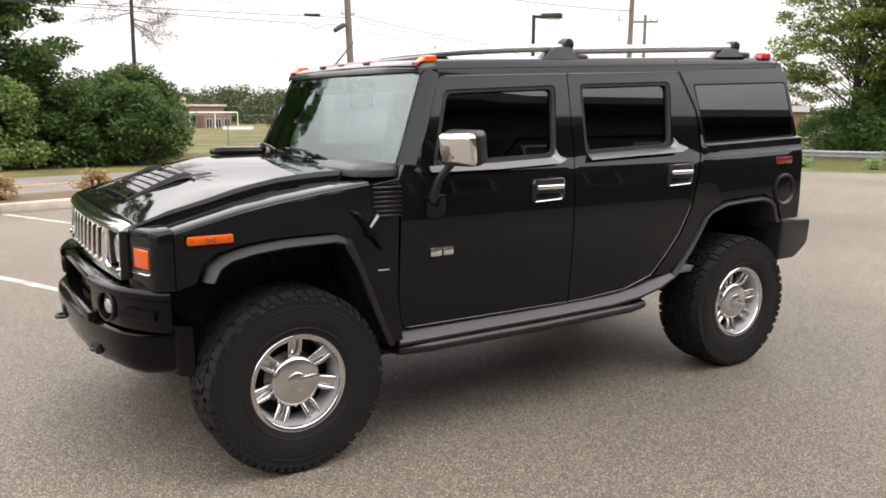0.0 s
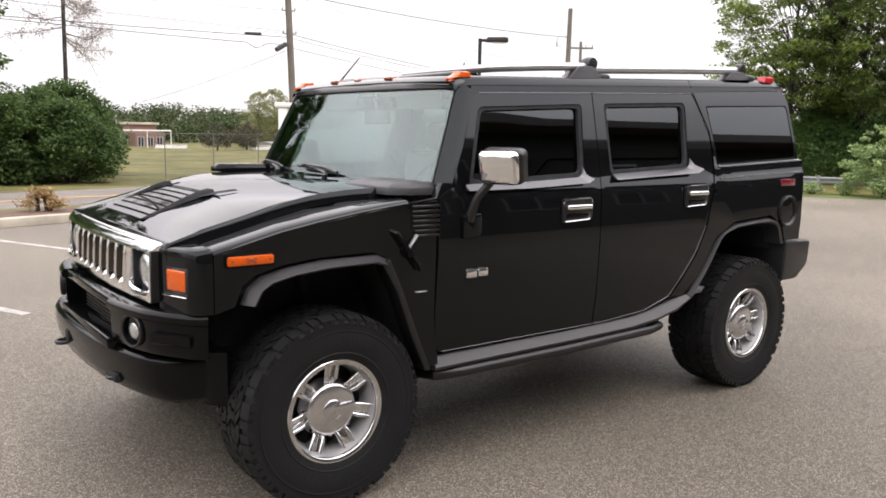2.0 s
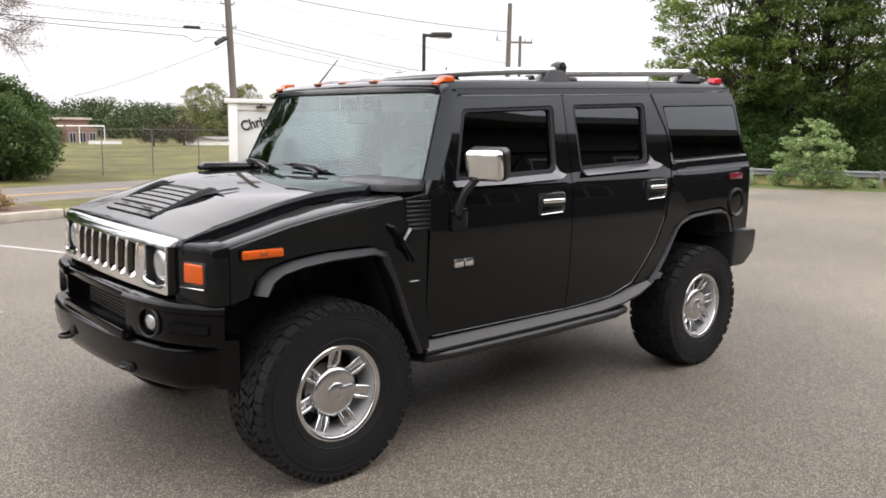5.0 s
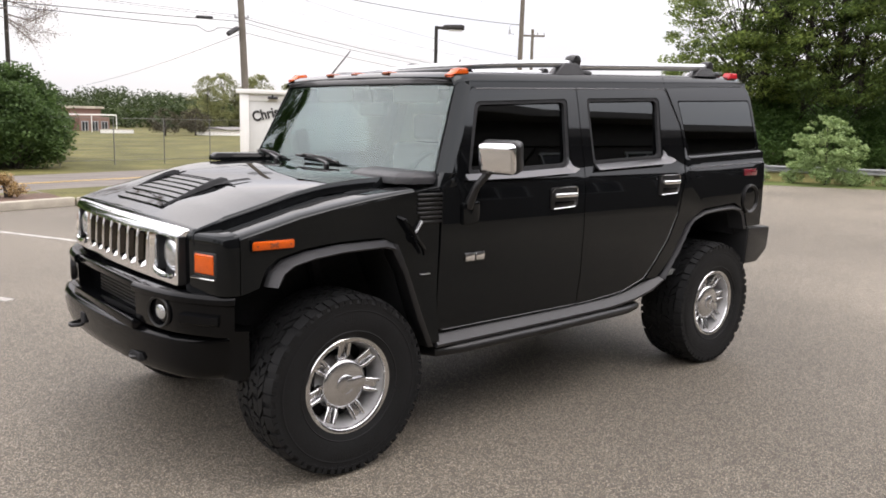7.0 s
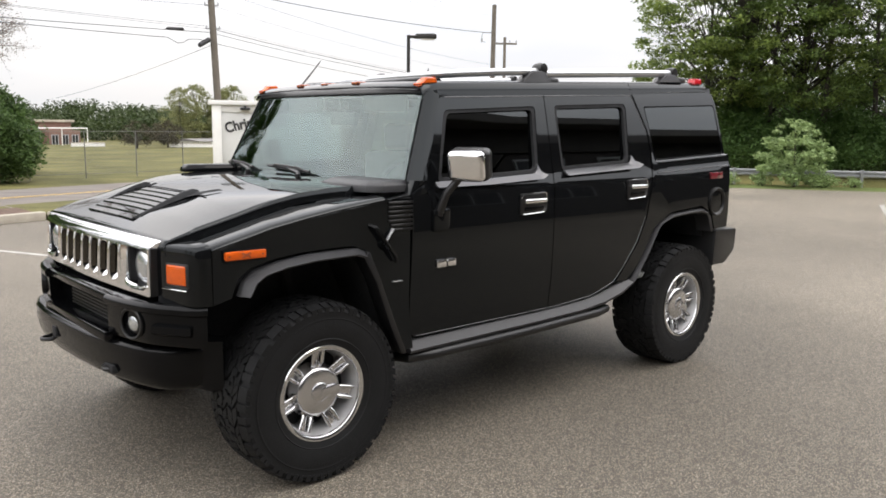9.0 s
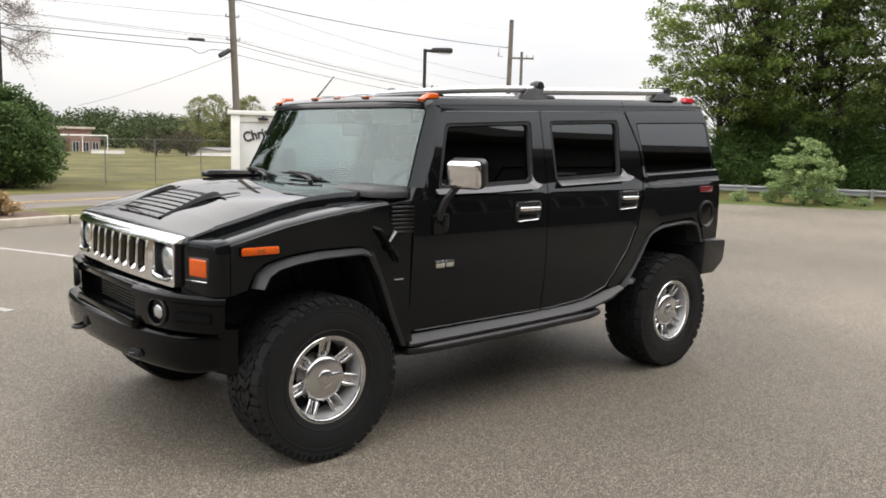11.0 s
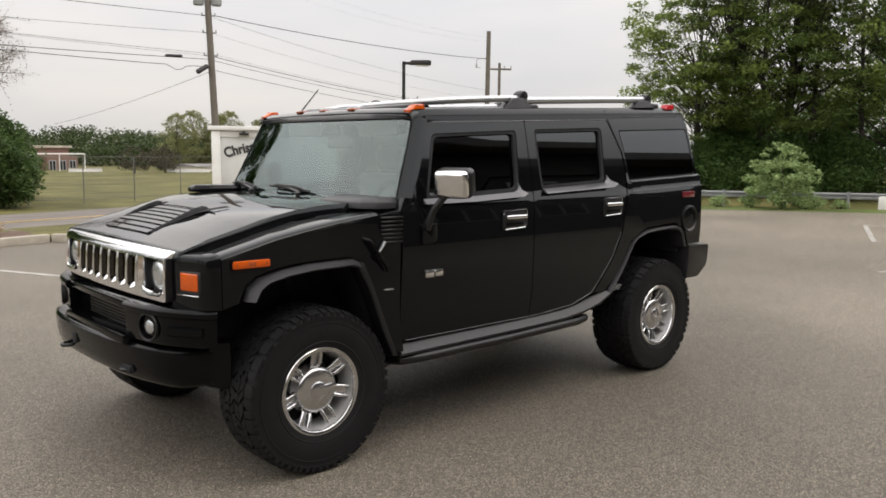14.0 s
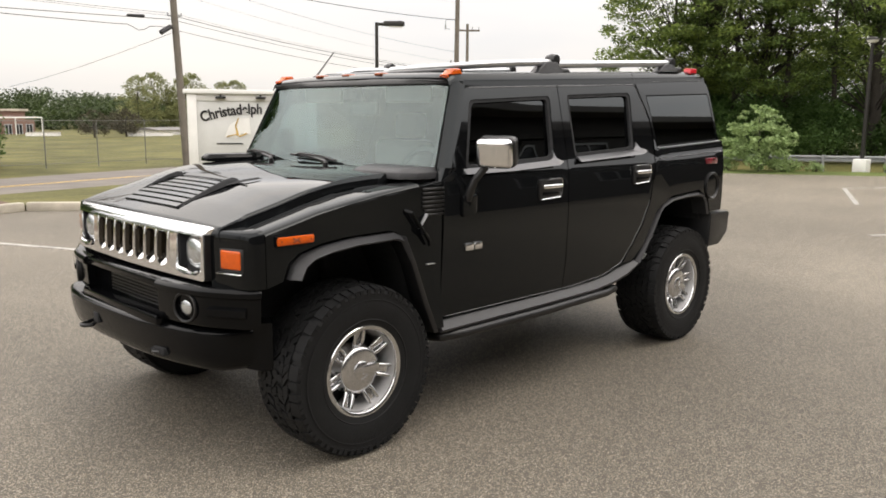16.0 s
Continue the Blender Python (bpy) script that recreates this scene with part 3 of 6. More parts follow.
def shrub(name, label, category, seed, width, height, clumps=40, per=900, leaf=0.1, mat=None, group="", flatness=0.8):
    rng = np.random.default_rng(seed)
    t = thing(name, label, category, group=group)
    bm = bmesh.new()
    cl = []
    for i in range(clumps):
        u = rng.uniform(0, 1)
        a = rng.uniform(0, 2 * math.pi)
        prof = (1 - max(0, u - 0.35) ** 2 * 1.7)
        rr = width * 0.5 * prof * math.sqrt(rng.uniform(0.1, 1)) * 0.85
        c = (rr * math.cos(a), rr * math.sin(a), height * (0.12 + 0.8 * u))
        cl.append((c, width * rng.uniform(0.1, 0.2)))
        if i % 3 == 0:
            tube(bm, [(0.1 * math.cos(a), 0.1 * math.sin(a), -0.05), (c[0] * 0.5, c[1] * 0.5, c[2] * 0.6), c], [0.035, 0.02, 0.006], 5)
    part("woody_stem", bm, BARK, t)
    pts = clump_points(cl, per, rng, flatness)
    pts = pts[pts[:, 2] > 0.02]
    me = leaves_mesh("foliage", pts, leaf, rng)
    me.materials.append(mat or LEAF_B)
    f = new("foliage", me)
    f.parent = t
    return t


def place(ob, spots):
    """Moves the first, copies the rest: x, y, turn, size."""
    for i, (x, y, turn, s) in enumerate(spots):
        X, Y, Z, k = fall(x, y)
        m = pose(X, Y, Z - 0.05, 0, 0, turn)
        if i == 0:
            ob.matrix_world = m
            ob.scale = (s * k, s * k, s * k)
        else:
            c = copy_thing(ob, m)
            c.scale = (s * k, s * k, s * k)


# woods behind the guard rail
WOOD = "woods behind the guard rail"
maple = tree("tree", "tall leafy maple with layered dark green foliage", "tree", 3, 12.5, 5.1, 3.0, 260, 340, 0.14, LEAF_A, 0.19, (0.05, 0.15), 0.4, group=WOOD)
place(maple, [(29.8, 13.6, 0, 1.0), (30.6, 12.6, 160, 0.93), (29.6, 14.4, 75, 0.72), (32.5, 7.0, 130, 1.1), (38, -2.5, 200, 1.05)])
maple2 = tree("tree", "tall leafy tree with dense dark green crown", "tree", 8, 13.5, 4.5, 2.6, 320, 400, 0.125, LEAF_K, 0.18, (0.055, 0.155), 0.42, group=WOOD)
tall = tree("tree", "slender tree with a long bare trunk and a high crown", "tree", 44, 13.0, 3.0, 5.0, 110, 380, 0.14, LEAF_K, 0.1, (0.07, 0.2), 0.45, group=WOOD)
place(tall, [(30.2, 9.7, 0, 1.0), (31.0, 8.1, 120, 0.95), (29.6, 11.6, 230, 0.9)])
# the last two spots are unseen trees far left, added for reflections
place(maple2, [(30.3, 10.8, 40, 1.0), (33.8, 2.2, 220, 1.05), (41, 8.5, 300, 0.85), (36, -9, 20, 1.1), (50, 4, 60, 0.95), (49, 12.5, 140, 0.85), (43, -6, 250, 1.15), (-29, 7, 250, 0.8), (-32, -3, 330, 0.8)])
under = shrub("bush", "dark green understorey bush at the edge of the woods", "bush", 21, 5.0, 3.0, 70, 330, 0.13, LEAF_B, group="understorey of the woods")
place(under, [(29.2, 12.8, 0, 0.9), (31, 9.4, 70, 0.8), (32.4, 5.6, 150, 0.7), (33, 1.5, 210, 0.7), (34.5, -2.8, 300, 0.8), (39, 12.5, 20, 1.5), (40, 5.5, 80, 1.6), (40.5, -1.5, 190, 1.6), (42, 18, 240, 1.5), (47, 9, 10, 1.7), (46, 0, 130, 1.7), (28.8, 11.6, 100, 0.75), (29.6, 10.2, 200, 0.8), (30.4, 8.4, 260, 0.75), (27.6, 14.2, 300, 0.55)])

# tall trees behind the lot, seen in the glass; last five, unseen, only fill reflections
screen_tree = tree("tree", "tall dark tree behind the parking lot", "tree", 71, 15.5, 5.0, 1.0, 70, 60, 0.45, LEAF_B, 0.25, group="trees behind the lot")
place(screen_tree, [(36.5, -10.5, 0, 0.66), (50, -17, 90, 0.9), (57, -18, 200, 1.0), (-9.5, 21.5, 30, 0.42), (-13, 20.5, 120, 0.45), (-17, 19.5, 250, 0.42), (-21, 18, 70, 0.48), (-25, 15.5, 310, 0.5)])

# hedge and trees across the road
hedge = shrub("hedge_bush", "large dense dark green hedge bush beside the road", "bush", 5, 3.6, 3.0, 70, 900, 0.13, LEAF_H, group="hedge across the road")
place(hedge, [(3.55, 21.0, 0, 0.8), (2.1, 21.4, 90, 0.82), (2.9, 23.0, 140, 0.92), (0.9, 22.4, 30, 0.86), (4.6, 25.5, 30, 1.04)])
light_bush = shrub("hedge_bush", "large loose light green bush beside the road", "bush", 6, 3.6, 3.1, 80, 760, 0.14, LEAF_J, group="hedge across the road")
place(light_bush, [(-0.2, 20.8, 200, 0.8), (-1.9, 20.4, 60, 0.82), (-3.6, 20.4, 130, 0.86), (-5.3, 20.4, 300, 0.95)])
oak = tree("tree", "tall full dark green roadside tree", "tree", 14, 11.5, 3.6, 2.0, 90, 520, 0.2, LEAF_H, 0.2)
place(oak, [(-0.1, 23.0, 0, 0.66), (-2.9, 22.8, 100, 0.7), (-6.2, 22.5, 210, 0.6)])
slim = tree("tree", "tall slim dark green tree above the roadside hedge", "tree", 15, 13.0, 2.5, 1.5, 170, 520, 0.17, LEAF_B, 0.2, (0.16, 0.34), 0.8)
place(slim, [(-5.0, 23.4, 0, 1.0), (-4.3, 22.9, 200, 0.85), (-0.7, 23.9, 90, 0.9)])


def bare_tree(at, height, seed):
    rng = np.random.default_rng(seed)
    t = thing("dead_tree", "bare dead conifer with drooping twiggy branches", "tree", fall(*at)[:3])
    t.scale = (fall(*at)[3],) * 3
    bm = bmesh.new()
    tube(bm, [(0, 0, -0.1), (0.05, 0, height * 0.5), (-0.15, 0, height)], [0.085, 0.065, 0.02], 10)
    part("trunk", bm, BARK, t)
    bm = bmesh.new()
    twig = []
    for i in range(30):
        z = height * rng.uniform(0.36, 0.97)
        a = rng.uniform(0, 2 * math.pi)
        ln = rng.uniform(1.0, 3.2) * (1.25 - z / height)
        d = Vector((math.cos(a), math.sin(a), 0))
        p = [Vector((0, 0, z)), Vector((0, 0, z)) + d * ln * 0.5 + Vector((0, 0, -0.12 * ln)), Vector((0, 0, z)) + d * ln + Vector((0, 0, rng.uniform(-0.25, 0.2) * ln))]
        tube(bm, p, [0.028, 0.016, 0.006], 4)
        for k in range(26):
            q = p[1].lerp(p[2], rng.uniform(-0.6, 1.0))
            e = q + Vector(rng.normal(size=3) * 0.26) + d * 0.18
            tube(bm, [q, e], [0.008, 0.004], 3)
            twig += [tuple(q.lerp(e, w)) for w in rng.uniform(0, 1.25, size=14)]
    part("branchwork", bm, TWIG, t)
    me = leaves_mesh("twig_spray", np.array(twig) + rng.normal(size=(len(twig), 3)) * 0.08, 0.055, rng)
    me.materials.append(NEEDLE)
    o = new("twig_spray", me)
    o.parent = t


bare_tree((4.8, 27.0), 12.5, 4)

# pale shrub by the guard rail, brown shrubs in the bed
pale = tree("shrub", "pale green layered shrub in front of the guard rail", "bush", 31, 2.6, 1.4, 0.15, 90, 700, 0.13, LEAF_C, 0.035, (0.16, 0.3), 0.48)
place(pale, [(22.65, 7.2, 0, 0.8)])
brown = shrub("low_shrub", "small brown barberry shrub in the mulch bed", "bush", 41, 0.85, 0.38, 30, 2600, 0.05, LEAF_E, group="shrubs in the mulch bed")
for i, (x, y) in enumerate([(-0.4, 11.4), (1.25, 12.0), (-3.2, 10.7), (-6.0, 9.9)]):
    m = pose(x, y, 0.1, 0, 0, 70 * i)
    if i == 0:
        brown.matrix_world = m
    else:
        copy_thing(brown, m)


weed = shrub("weed_clump", "low pale green weeds at the edge of the asphalt", "weeds", 43, 1.1, 0.55, 26, 900, 0.08, LEAF_C, group="weeds along the guard rail")
place(weed, [(21.9, 8.9, 0, 0.7), (23.3, 6.6, 80, 0.9), (24.0, 6.0, 160, 0.6), (20.9, 10.6, 220, 0.6), (22.4, 8.1, 40, 0.8), (25.6, 4.1, 100, 0.75), (27.0, 1.9, 10, 0.7), (19.6, 12.6, 300, 0.55), (28.6, -0.6, 60, 0.8)])


def far_woods():
    """The wooded rise beyond the field, too far to count."""
    rng = np.random.default_rng(77)
    cl = []
    for i in range(3600):
        x = rng.uniform(-60, 190)
        back = rng.uniform(0, 60)
        y = 128 + back - 0.12 * x
        hill = 2.5 + 0.8 * math.sin(x * 0.045 + 1.0) + 0.8 * math.sin(x * 0.13) + back * 0.07
        z = -1.3 + max(1.0, hill + rng.normal() * 0.4) * rng.uniform(0.08, 1.0) ** 0.7
        cl.append(((x, y, z), rng.uniform(1.2, 2.4)))
    pts = clump_points(cl, 22, rng, 0.8)
    hub = np.array((HUB.x, HUB.y, 1.7))
    me = leaves_mesh("far_woods", hub + FAR * (pts - hub), 0.75, rng)
    me.materials.append(LEAF_D)
    tagged(new("far_woods", me), "distant wooded hillside in hazy green", "woods", kind="stuff")


far_woods()
fieldtree = tree("field_tree", "dark brownish round tree at the edge of the field", "tree", 51, 4.4, 2.7, 0.9, 70, 150, 0.2, LEAF_G, 0.14, (0.14, 0.3), 0.7, group="trees on the field")
for i, (x, y, s) in enumerate([(32.5, 84, 0.68), (36.8, 86, 0.72), (41, 97, 0.7)]):
    if i == 0:
        fieldtree.matrix_world = pose(*far_spot(x, y, -0.1))
        fieldtree.scale = (s * FAR,) * 3
    else:
        c = copy_thing(fieldtree, pose(*far_spot(x, y, -0.1), 0, 0, 60 * i))
        c.scale = (s * FAR,) * 3
tallfar = tree("field_tree", "pale green tree rising above the distant woods", "tree", 61, 7.6, 3.4, 0.2, 170, 150, 0.22, LEAF_F, 0.12, (0.1, 0.24), 0.8, group="trees on the field")
for i, (x, y, s) in enumerate([(46, 103, 1.0), (49.5, 106, 1.08), (53, 104, 1.0), (56, 107, 1.1), (59, 104, 0.95), (63, 107, 1.0)]):
    if i == 0:
        tallfar.matrix_world = pose(*far_spot(x, y, -0.1))
        tallfar.scale = (s * FAR,) * 3
    else:
        c = copy_thing(tallfar, pose(*far_spot(x, y, -0.1), 0, 0, 100 * i))
        c.scale = (s * FAR,) * 3


# ---- poles, wires, lamps ----
def utility_pole(at, height, lean, label, radius=0.15, grow=1.0):
    t = thing("utility_pole", label, "utility pole", at[:3])
    t.scale = (grow,) * 3
    bm = bmesh.new()
    tube(bm, [(0, 0, -0.1), (lean[0] * height, lean[1] * height, height)], [radius, radius * 0.75], 14)
    part("post", bm, POLEWOOD, t)
    return t


LEAN1 = (-0.034, 0.017)
P1, GROW1 = Vector((24.21, 47.9, -2.12)), 2.25
pole1 = utility_pole(P1, 8.6, LEAN1, "leaning weathered wooden utility pole carrying a transformer", 0.115, GROW1)


def on_pole1(h):
    return P1 + Vector((LEAN1[0] * h, LEAN1[1] * h, h)) * GROW1


def transformers():
    for s in (-1, 1):
        bm = bmesh.new()
        c = Vector((LEAN1[0] * 6.3 + s * 0.26 * 0.89, LEAN1[1] * 6.3 - s * 0.26 * 0.45, 6.3))
        tube(bm, [c + Vector((0, 0, -0.32)), c + Vector((0, 0, -0.28)), c + Vector((0, 0, 0.28)), c + Vector((0, 0, 0.33))], [0.14, 0.16, 0.16, 0.12], 14)
        tube(bm, [c + Vector((0, 0, 0.3)), c + Vector((0, 0, 0.48))], 0.03, 8)
        tube(bm, [c + Vector((0, 0, 0.0)), Vector((LEAN1[0] * 6.3, LEAN1[1] * 6.3, 6.3))], 0.03, 6)
        part("transformer", bm, GREYBOX, pole1, "grey steel transformer can")


transformers()
P2 = Vector((53.55, 51.08, -2.15))
GROW2 = 1.967
pole2 = utility_pole(P2, 7.69, (0.008, -0.006), "plain wooden utility pole", 0.14, GROW2)
P3 = Vector((75.3, 70.4, -2.6))
pole3 = utility_pole(P3, 8.5, (0, 0), "distant wooden utility pole with a crossarm", 0.13, 1.85)
bm = bmesh.new()
box(bm, -0.85, 0.85, -0.06, 0.06, 8.0, 8.12, 0.01, 1, pose(0, 0, 0, 0, 0, -40))
part("crossarm", bm, POLEWOOD, pole3)
for x in (-0.8, 0.35, 0.8):
    bm = bmesh.new()
    tube(bm, [(x * 0.766, -x * 0.643, 8.12), (x * 0.766, -x * 0.643, 8.3)], [0.03, 0.045], 6)
    part("insulator", bm, GREYBOX, pole3)


def wire(a, b, sag, r=0.012, label="thin black overhead wire between the poles"):
    a, b = Vector(a), Vector(b)
    bm = bmesh.new()
    pts = [a.lerp(b, k / 14) - Vector((0, 0, sag * 4 * (k / 14) * (1 - k / 14))) for k in range(15)]
    tube(bm, pts, r * 0.8, 5)
    return tagged(link("overhead_wire", bm, CABLE), label, "wire", "overhead wires")


LEFT = Vector((-53.0, 30.6, 0.0))
for h, z, sag, r in ((5.68, 9.48, 0.8, 0.023), (5.18, 7.78, 0.9, 0.014), (4.56, 9.76, 0.9, 0.016), (4.49, 10.42, 1.0, 0.013), (4.39, 6.86, 0.7, 0.028)):
    wire(on_pole1(h), (LEFT.x, LEFT.y, z), sag, r)
for h, z, sag, r in ((5.72, 10.4, 0.35, 0.034), (5.67, 7.49, 0.5, 0.014), (5.18, 6.53, 0.45, 0.009), (4.56, 5.75, 0.4, 0.011), (4.49, 5.62, 0.4, 0.027), (4.37, 5.35, 0.4, 0.022), (4.085, 4.71, 0.35, 0.022), (7.2, 12.0, 0.8, 0.005), (7.6, 12.4, 0.8, 0.005)):
    wire(on_pole1(h), (P2.x, P2.y, z), sag, r)
wire(on_pole1(4.05), (30.9, 105.6, 4.64), 0.3, 0.022, "thin service drop wire running from the pole")
wire(P2 + Vector((0, 0, 12.5)), P3 + Vector((0, 0, 8.1 * 1.85)), 0.5, 0.015)


def drooping_cable():
    """The lowest cable: it dips in a loop before it reaches the pole."""
    a, b = on_pole1(4.138), Vector((LEFT.x, LEFT.y, 8.06))
    bm = bmesh.new()
    pts = [a.lerp(b, u) - Vector((0, 0, 0.7 * 4 * u * (1 - u) + dip)) for u, dip in ((0, 0), (0.018, -0.05), (0.026, 0.0), (0.031, 0.22), (0.037, 0.3), (0.042, 0.12), (0.047, -0.02), (0.06, 0.0), (0.12, 0), (0.25, 0), (0.4, 0), (0.6, 0), (0.8, 0), (1, 0))]
    tube(bm, pts, 0.022, 5)
    tagged(link("overhead_wire", bm, CABLE), "black overhead cable with a drip loop", "wire", "overhead wires")


drooping_cable()


def pole_hardware():
    """Brackets and insulators where the wires meet the two near poles."""
    for h in (5.68, 5.18, 4.5):
        bm = bmesh.new()
        c = Vector((LEAN1[0] * h, LEAN1[1] * h, h))
        box(bm, -0.2, 0.2, -0.02, 0.02, -0.02, 0.02, 0.004, 1, Matrix.Translation(c) @ pose(0, 0, 0, 0, 0, -27))
        for x in (-0.19, 0.19):
            tube(bm, [c + Vector((x * 0.89, -x * 0.45, 0)), c + Vector((x * 0.89, -x * 0.45, 0.09))], [0.03, 0.02], 6)
        part("bracket", bm, GREYBOX, pole1, "grey steel bracket with insulators")
    bm = bmesh.new()
    tube(bm, [(0, 0, 6.4), (-0.3, 0.28, 6.42), (-0.36, 0.34, 6.3), (-0.36, 0.34, 6.0), (-0.2, 0.2, 5.95)], 0.02, 6)
    tube(bm, [(-0.36, 0.34, 6.15), (-0.36, 0.34, 5.95)], 0.05, 6)
    part("bracket", bm, GREYBOX, pole2, "grey steel bracket with hanging insulators")


pole_hardware()


def splice(h, s, ln, r, dip=0.03):
    a = on_pole1(h)
    d = (LEFT + Vector((0, 0, h)) - Vector((a.x, a.y, 0))).normalized()
    d.z = 0
    d = d + Vector((0, 0, -dip))
    bm = bmesh.new()
    s, ln, r = s * GROW1, ln * GROW1, r * GROW1
    c = a + d * s
    tube(bm, [c - d * ln * 0.5, c - d * ln * 0.42, c + d * ln * 0.42 + Vector((0, 0, -0.04)), c + d * ln * 0.5 + Vector((0, 0, -0.04))], [r * 0.4, r, r, r * 0.4], 8)
    tagged(link("cable_splice", bm, CABLE), "thick black splice case hanging on the overhead cable", "splice", "cable splices")


splice(4.42, 1.35, 0.6, 0.045)
splice(4.26, 0.35, 0.42, 0.075, 0.5)


def lot_lamp(at, height, arm, turn, label):
    t = thing("street_lamp", label, "street lamp", at, turn)
    bm = bmesh.new()
    tube(bm, [(0, 0, 0), (0, 0, height)], 0.075, 10)
    part("post", bm, BRONZE, t)
    bm = bmesh.new()
    box(bm, -0.02, arm * 0.4, -0.06, 0.06, height - 0.13, height - 0.01, 0.015)
    part("arm", bm, BRONZE, t)
    bm = bmesh.new()
    prism(bm, [(arm * 0.22, height - 0.14), (arm * 0.3, height + 0.05), (arm, height + 0.07), (arm * 1.12, height + 0.03), (arm * 1.12, height - 0.13), (arm, height - 0.16)], "y", -0.17, 0.17, 0.02)
    head_ = part("head", bm, BRONZE, t)
    bm = bmesh.new()
    box(bm, arm * 0.5, arm * 1.02, -0.14, 0.14, height - 0.19, height - 0.15, 0.008)
    part("lens", bm, WHITEPAINT, head_, "pale lamp lens")
    return t


lot_lamp((20.88, 23.73, -0.55), 6.14, 1.08, -40, "dark bronze parking lot lamp with a shoebox head")


def right_lamp():
    t = thing("street_lamp", "slim brown lamp post on a white concrete base", "street lamp", (25.2, 5.0, -0.1))
    bm = bmesh.new()
    box(bm, -0.21, 0.21, -0.21, 0.21, 0, 0.48, 0.02)
    part("base", bm, WHITEPAINT, t, "white painted concrete base")
    bm = bmesh.new()
    tube(bm, [(0, 0, 0.5), (0, 0, 4.12)], [0.065, 0.05], 10)
    part("post", bm, BRONZE, t)
    bm = bmesh.new()
    lathe(bm, [(0, 4.27), (0.1, 4.26), (0.2, 4.2), (0.21, 4.17), (0, 4.168)], 20, pose(0, 0, 0, 90, 0, 0))
    head = part("head", bm, BRONZE, t, "brown disc lamp head")
    bm = bmesh.new()
    lathe(bm, [(0, 4.165), (0.17, 4.164), (0.15, 4.11), (0.07, 4.08), (0, 4.075)], 20, pose(0, 0, 0, 90, 0, 0))
    part("lens", bm, WHITEPAINT, head, "pale lamp lens")


right_lamp()


def guard_rail():
    a, b = Vector((14.2, 21.8, 0)), Vector((31.6, -3.6, 0))
    d = (b - a).normalized()
    nrm = Vector((d.y, -d.x, 0))
    if nrm.x > 0:
        nrm = -nrm
    t = thing("guard_rail", "weathered galvanised steel guard rail along the lot edge", "guard rail", (0, 0, -0.26))
    bm = bmesh.new()
    prof = [(0.0, 0.5), (0.04, 0.53), (0.04, 0.565), (0.0, 0.595), (0.0, 0.625), (0.04, 0.655), (0.04, 0.69), (0.0, 0.72)]
    rows = []
    for q in (a, b):
        rows.append([q + nrm * o + Vector((0, 0, z)) for o, z in prof] + [q + nrm * (o - 0.006) + Vector((0, 0, z)) for o, z in prof[::-1]])
    loft(bm, [r + [r[0]] for r in rows])
    part("beam", bm, GALV, t)
    n = int((b - a).length / 1.9)
    for i in range(n + 1):
        c = a + d * (1.9 * i) + nrm * 0.1
        bm = bmesh.new()
        box(bm, -0.04, 0.04, -0.05, 0.05, 0.1, 0.75, 0.004, 1, pose(c.x, c.y, 0, 0, 0, math.degrees(math.atan2(d.y, d.x))))
        part("post", bm, GALV, t)


guard_rail()


def chain_fence():
    t = thing("chain_link_fence", "grey chain-link fence along the field", "fence")
    xs = [-1.7 + 1.65 * i for i in range(26)]
    base = [fall(x, 21.2 + 0.1 * x) for x in xs]
    spot = lambda u, h: Vector((float(np.interp(u, xs, [b[0] for b in base])), float(np.interp(u, xs, [b[1] for b in base])), float(np.interp(u, xs, [b[2] + h * b[3] for b in base]))))
    for x in xs:
        bm = bmesh.new()
        tube(bm, [spot(x, -0.1), spot(x, 1.45)], 0.035, 8)
        part("post", bm, FENCEMAT, t)
    for h in (1.42, 0.12):
        bm = bmesh.new()
        tube(bm, [spot(x, h) for x in xs], 0.016 if h < 1.5 else 0.026, 6)
        part("rail", bm, FENCEMAT, t)
    bm = bmesh.new()
    for s in (-1, 1):
        for i in range(int((xs[-1] - xs[0]) / 0.16)):
            x0 = xs[0] + 0.16 * i
            x1 = x0 + 1.45 * s
            if xs[0] <= x1 <= xs[-1]:
                tube(bm, [spot(x0, 0.1), spot(x1, 1.42)], 0.0022, 3, False)
    part("mesh", bm, FENCEMAT, t, "thin wire mesh")


chain_fence()


# ---- sign by the entrance ----
def text_mesh(name, body, size, depth, parent, mat, m, label="", weight=0.018):
    cu = bpy.data.curves.new(name, "FONT")
    cu.body, cu.size, cu.extrude, cu.offset = body, size, depth, size * weight
    tmp = bpy.data.objects.new("tmp_text", cu)
    scene.collection.objects.link(tmp)
    bpy.context.view_layer.update()
    me = bpy.data.meshes.new_from_object(tmp.evaluated_get(bpy.context.evaluated_depsgraph_get()))
    bpy.data.objects.remove(tmp)
    me.materials.clear()
    me.materials.append(mat)
    ob = new(name, me)
    ob.parent = parent
    ob.matrix_local = m
    if label:
        ob["label"] = label
    return ob


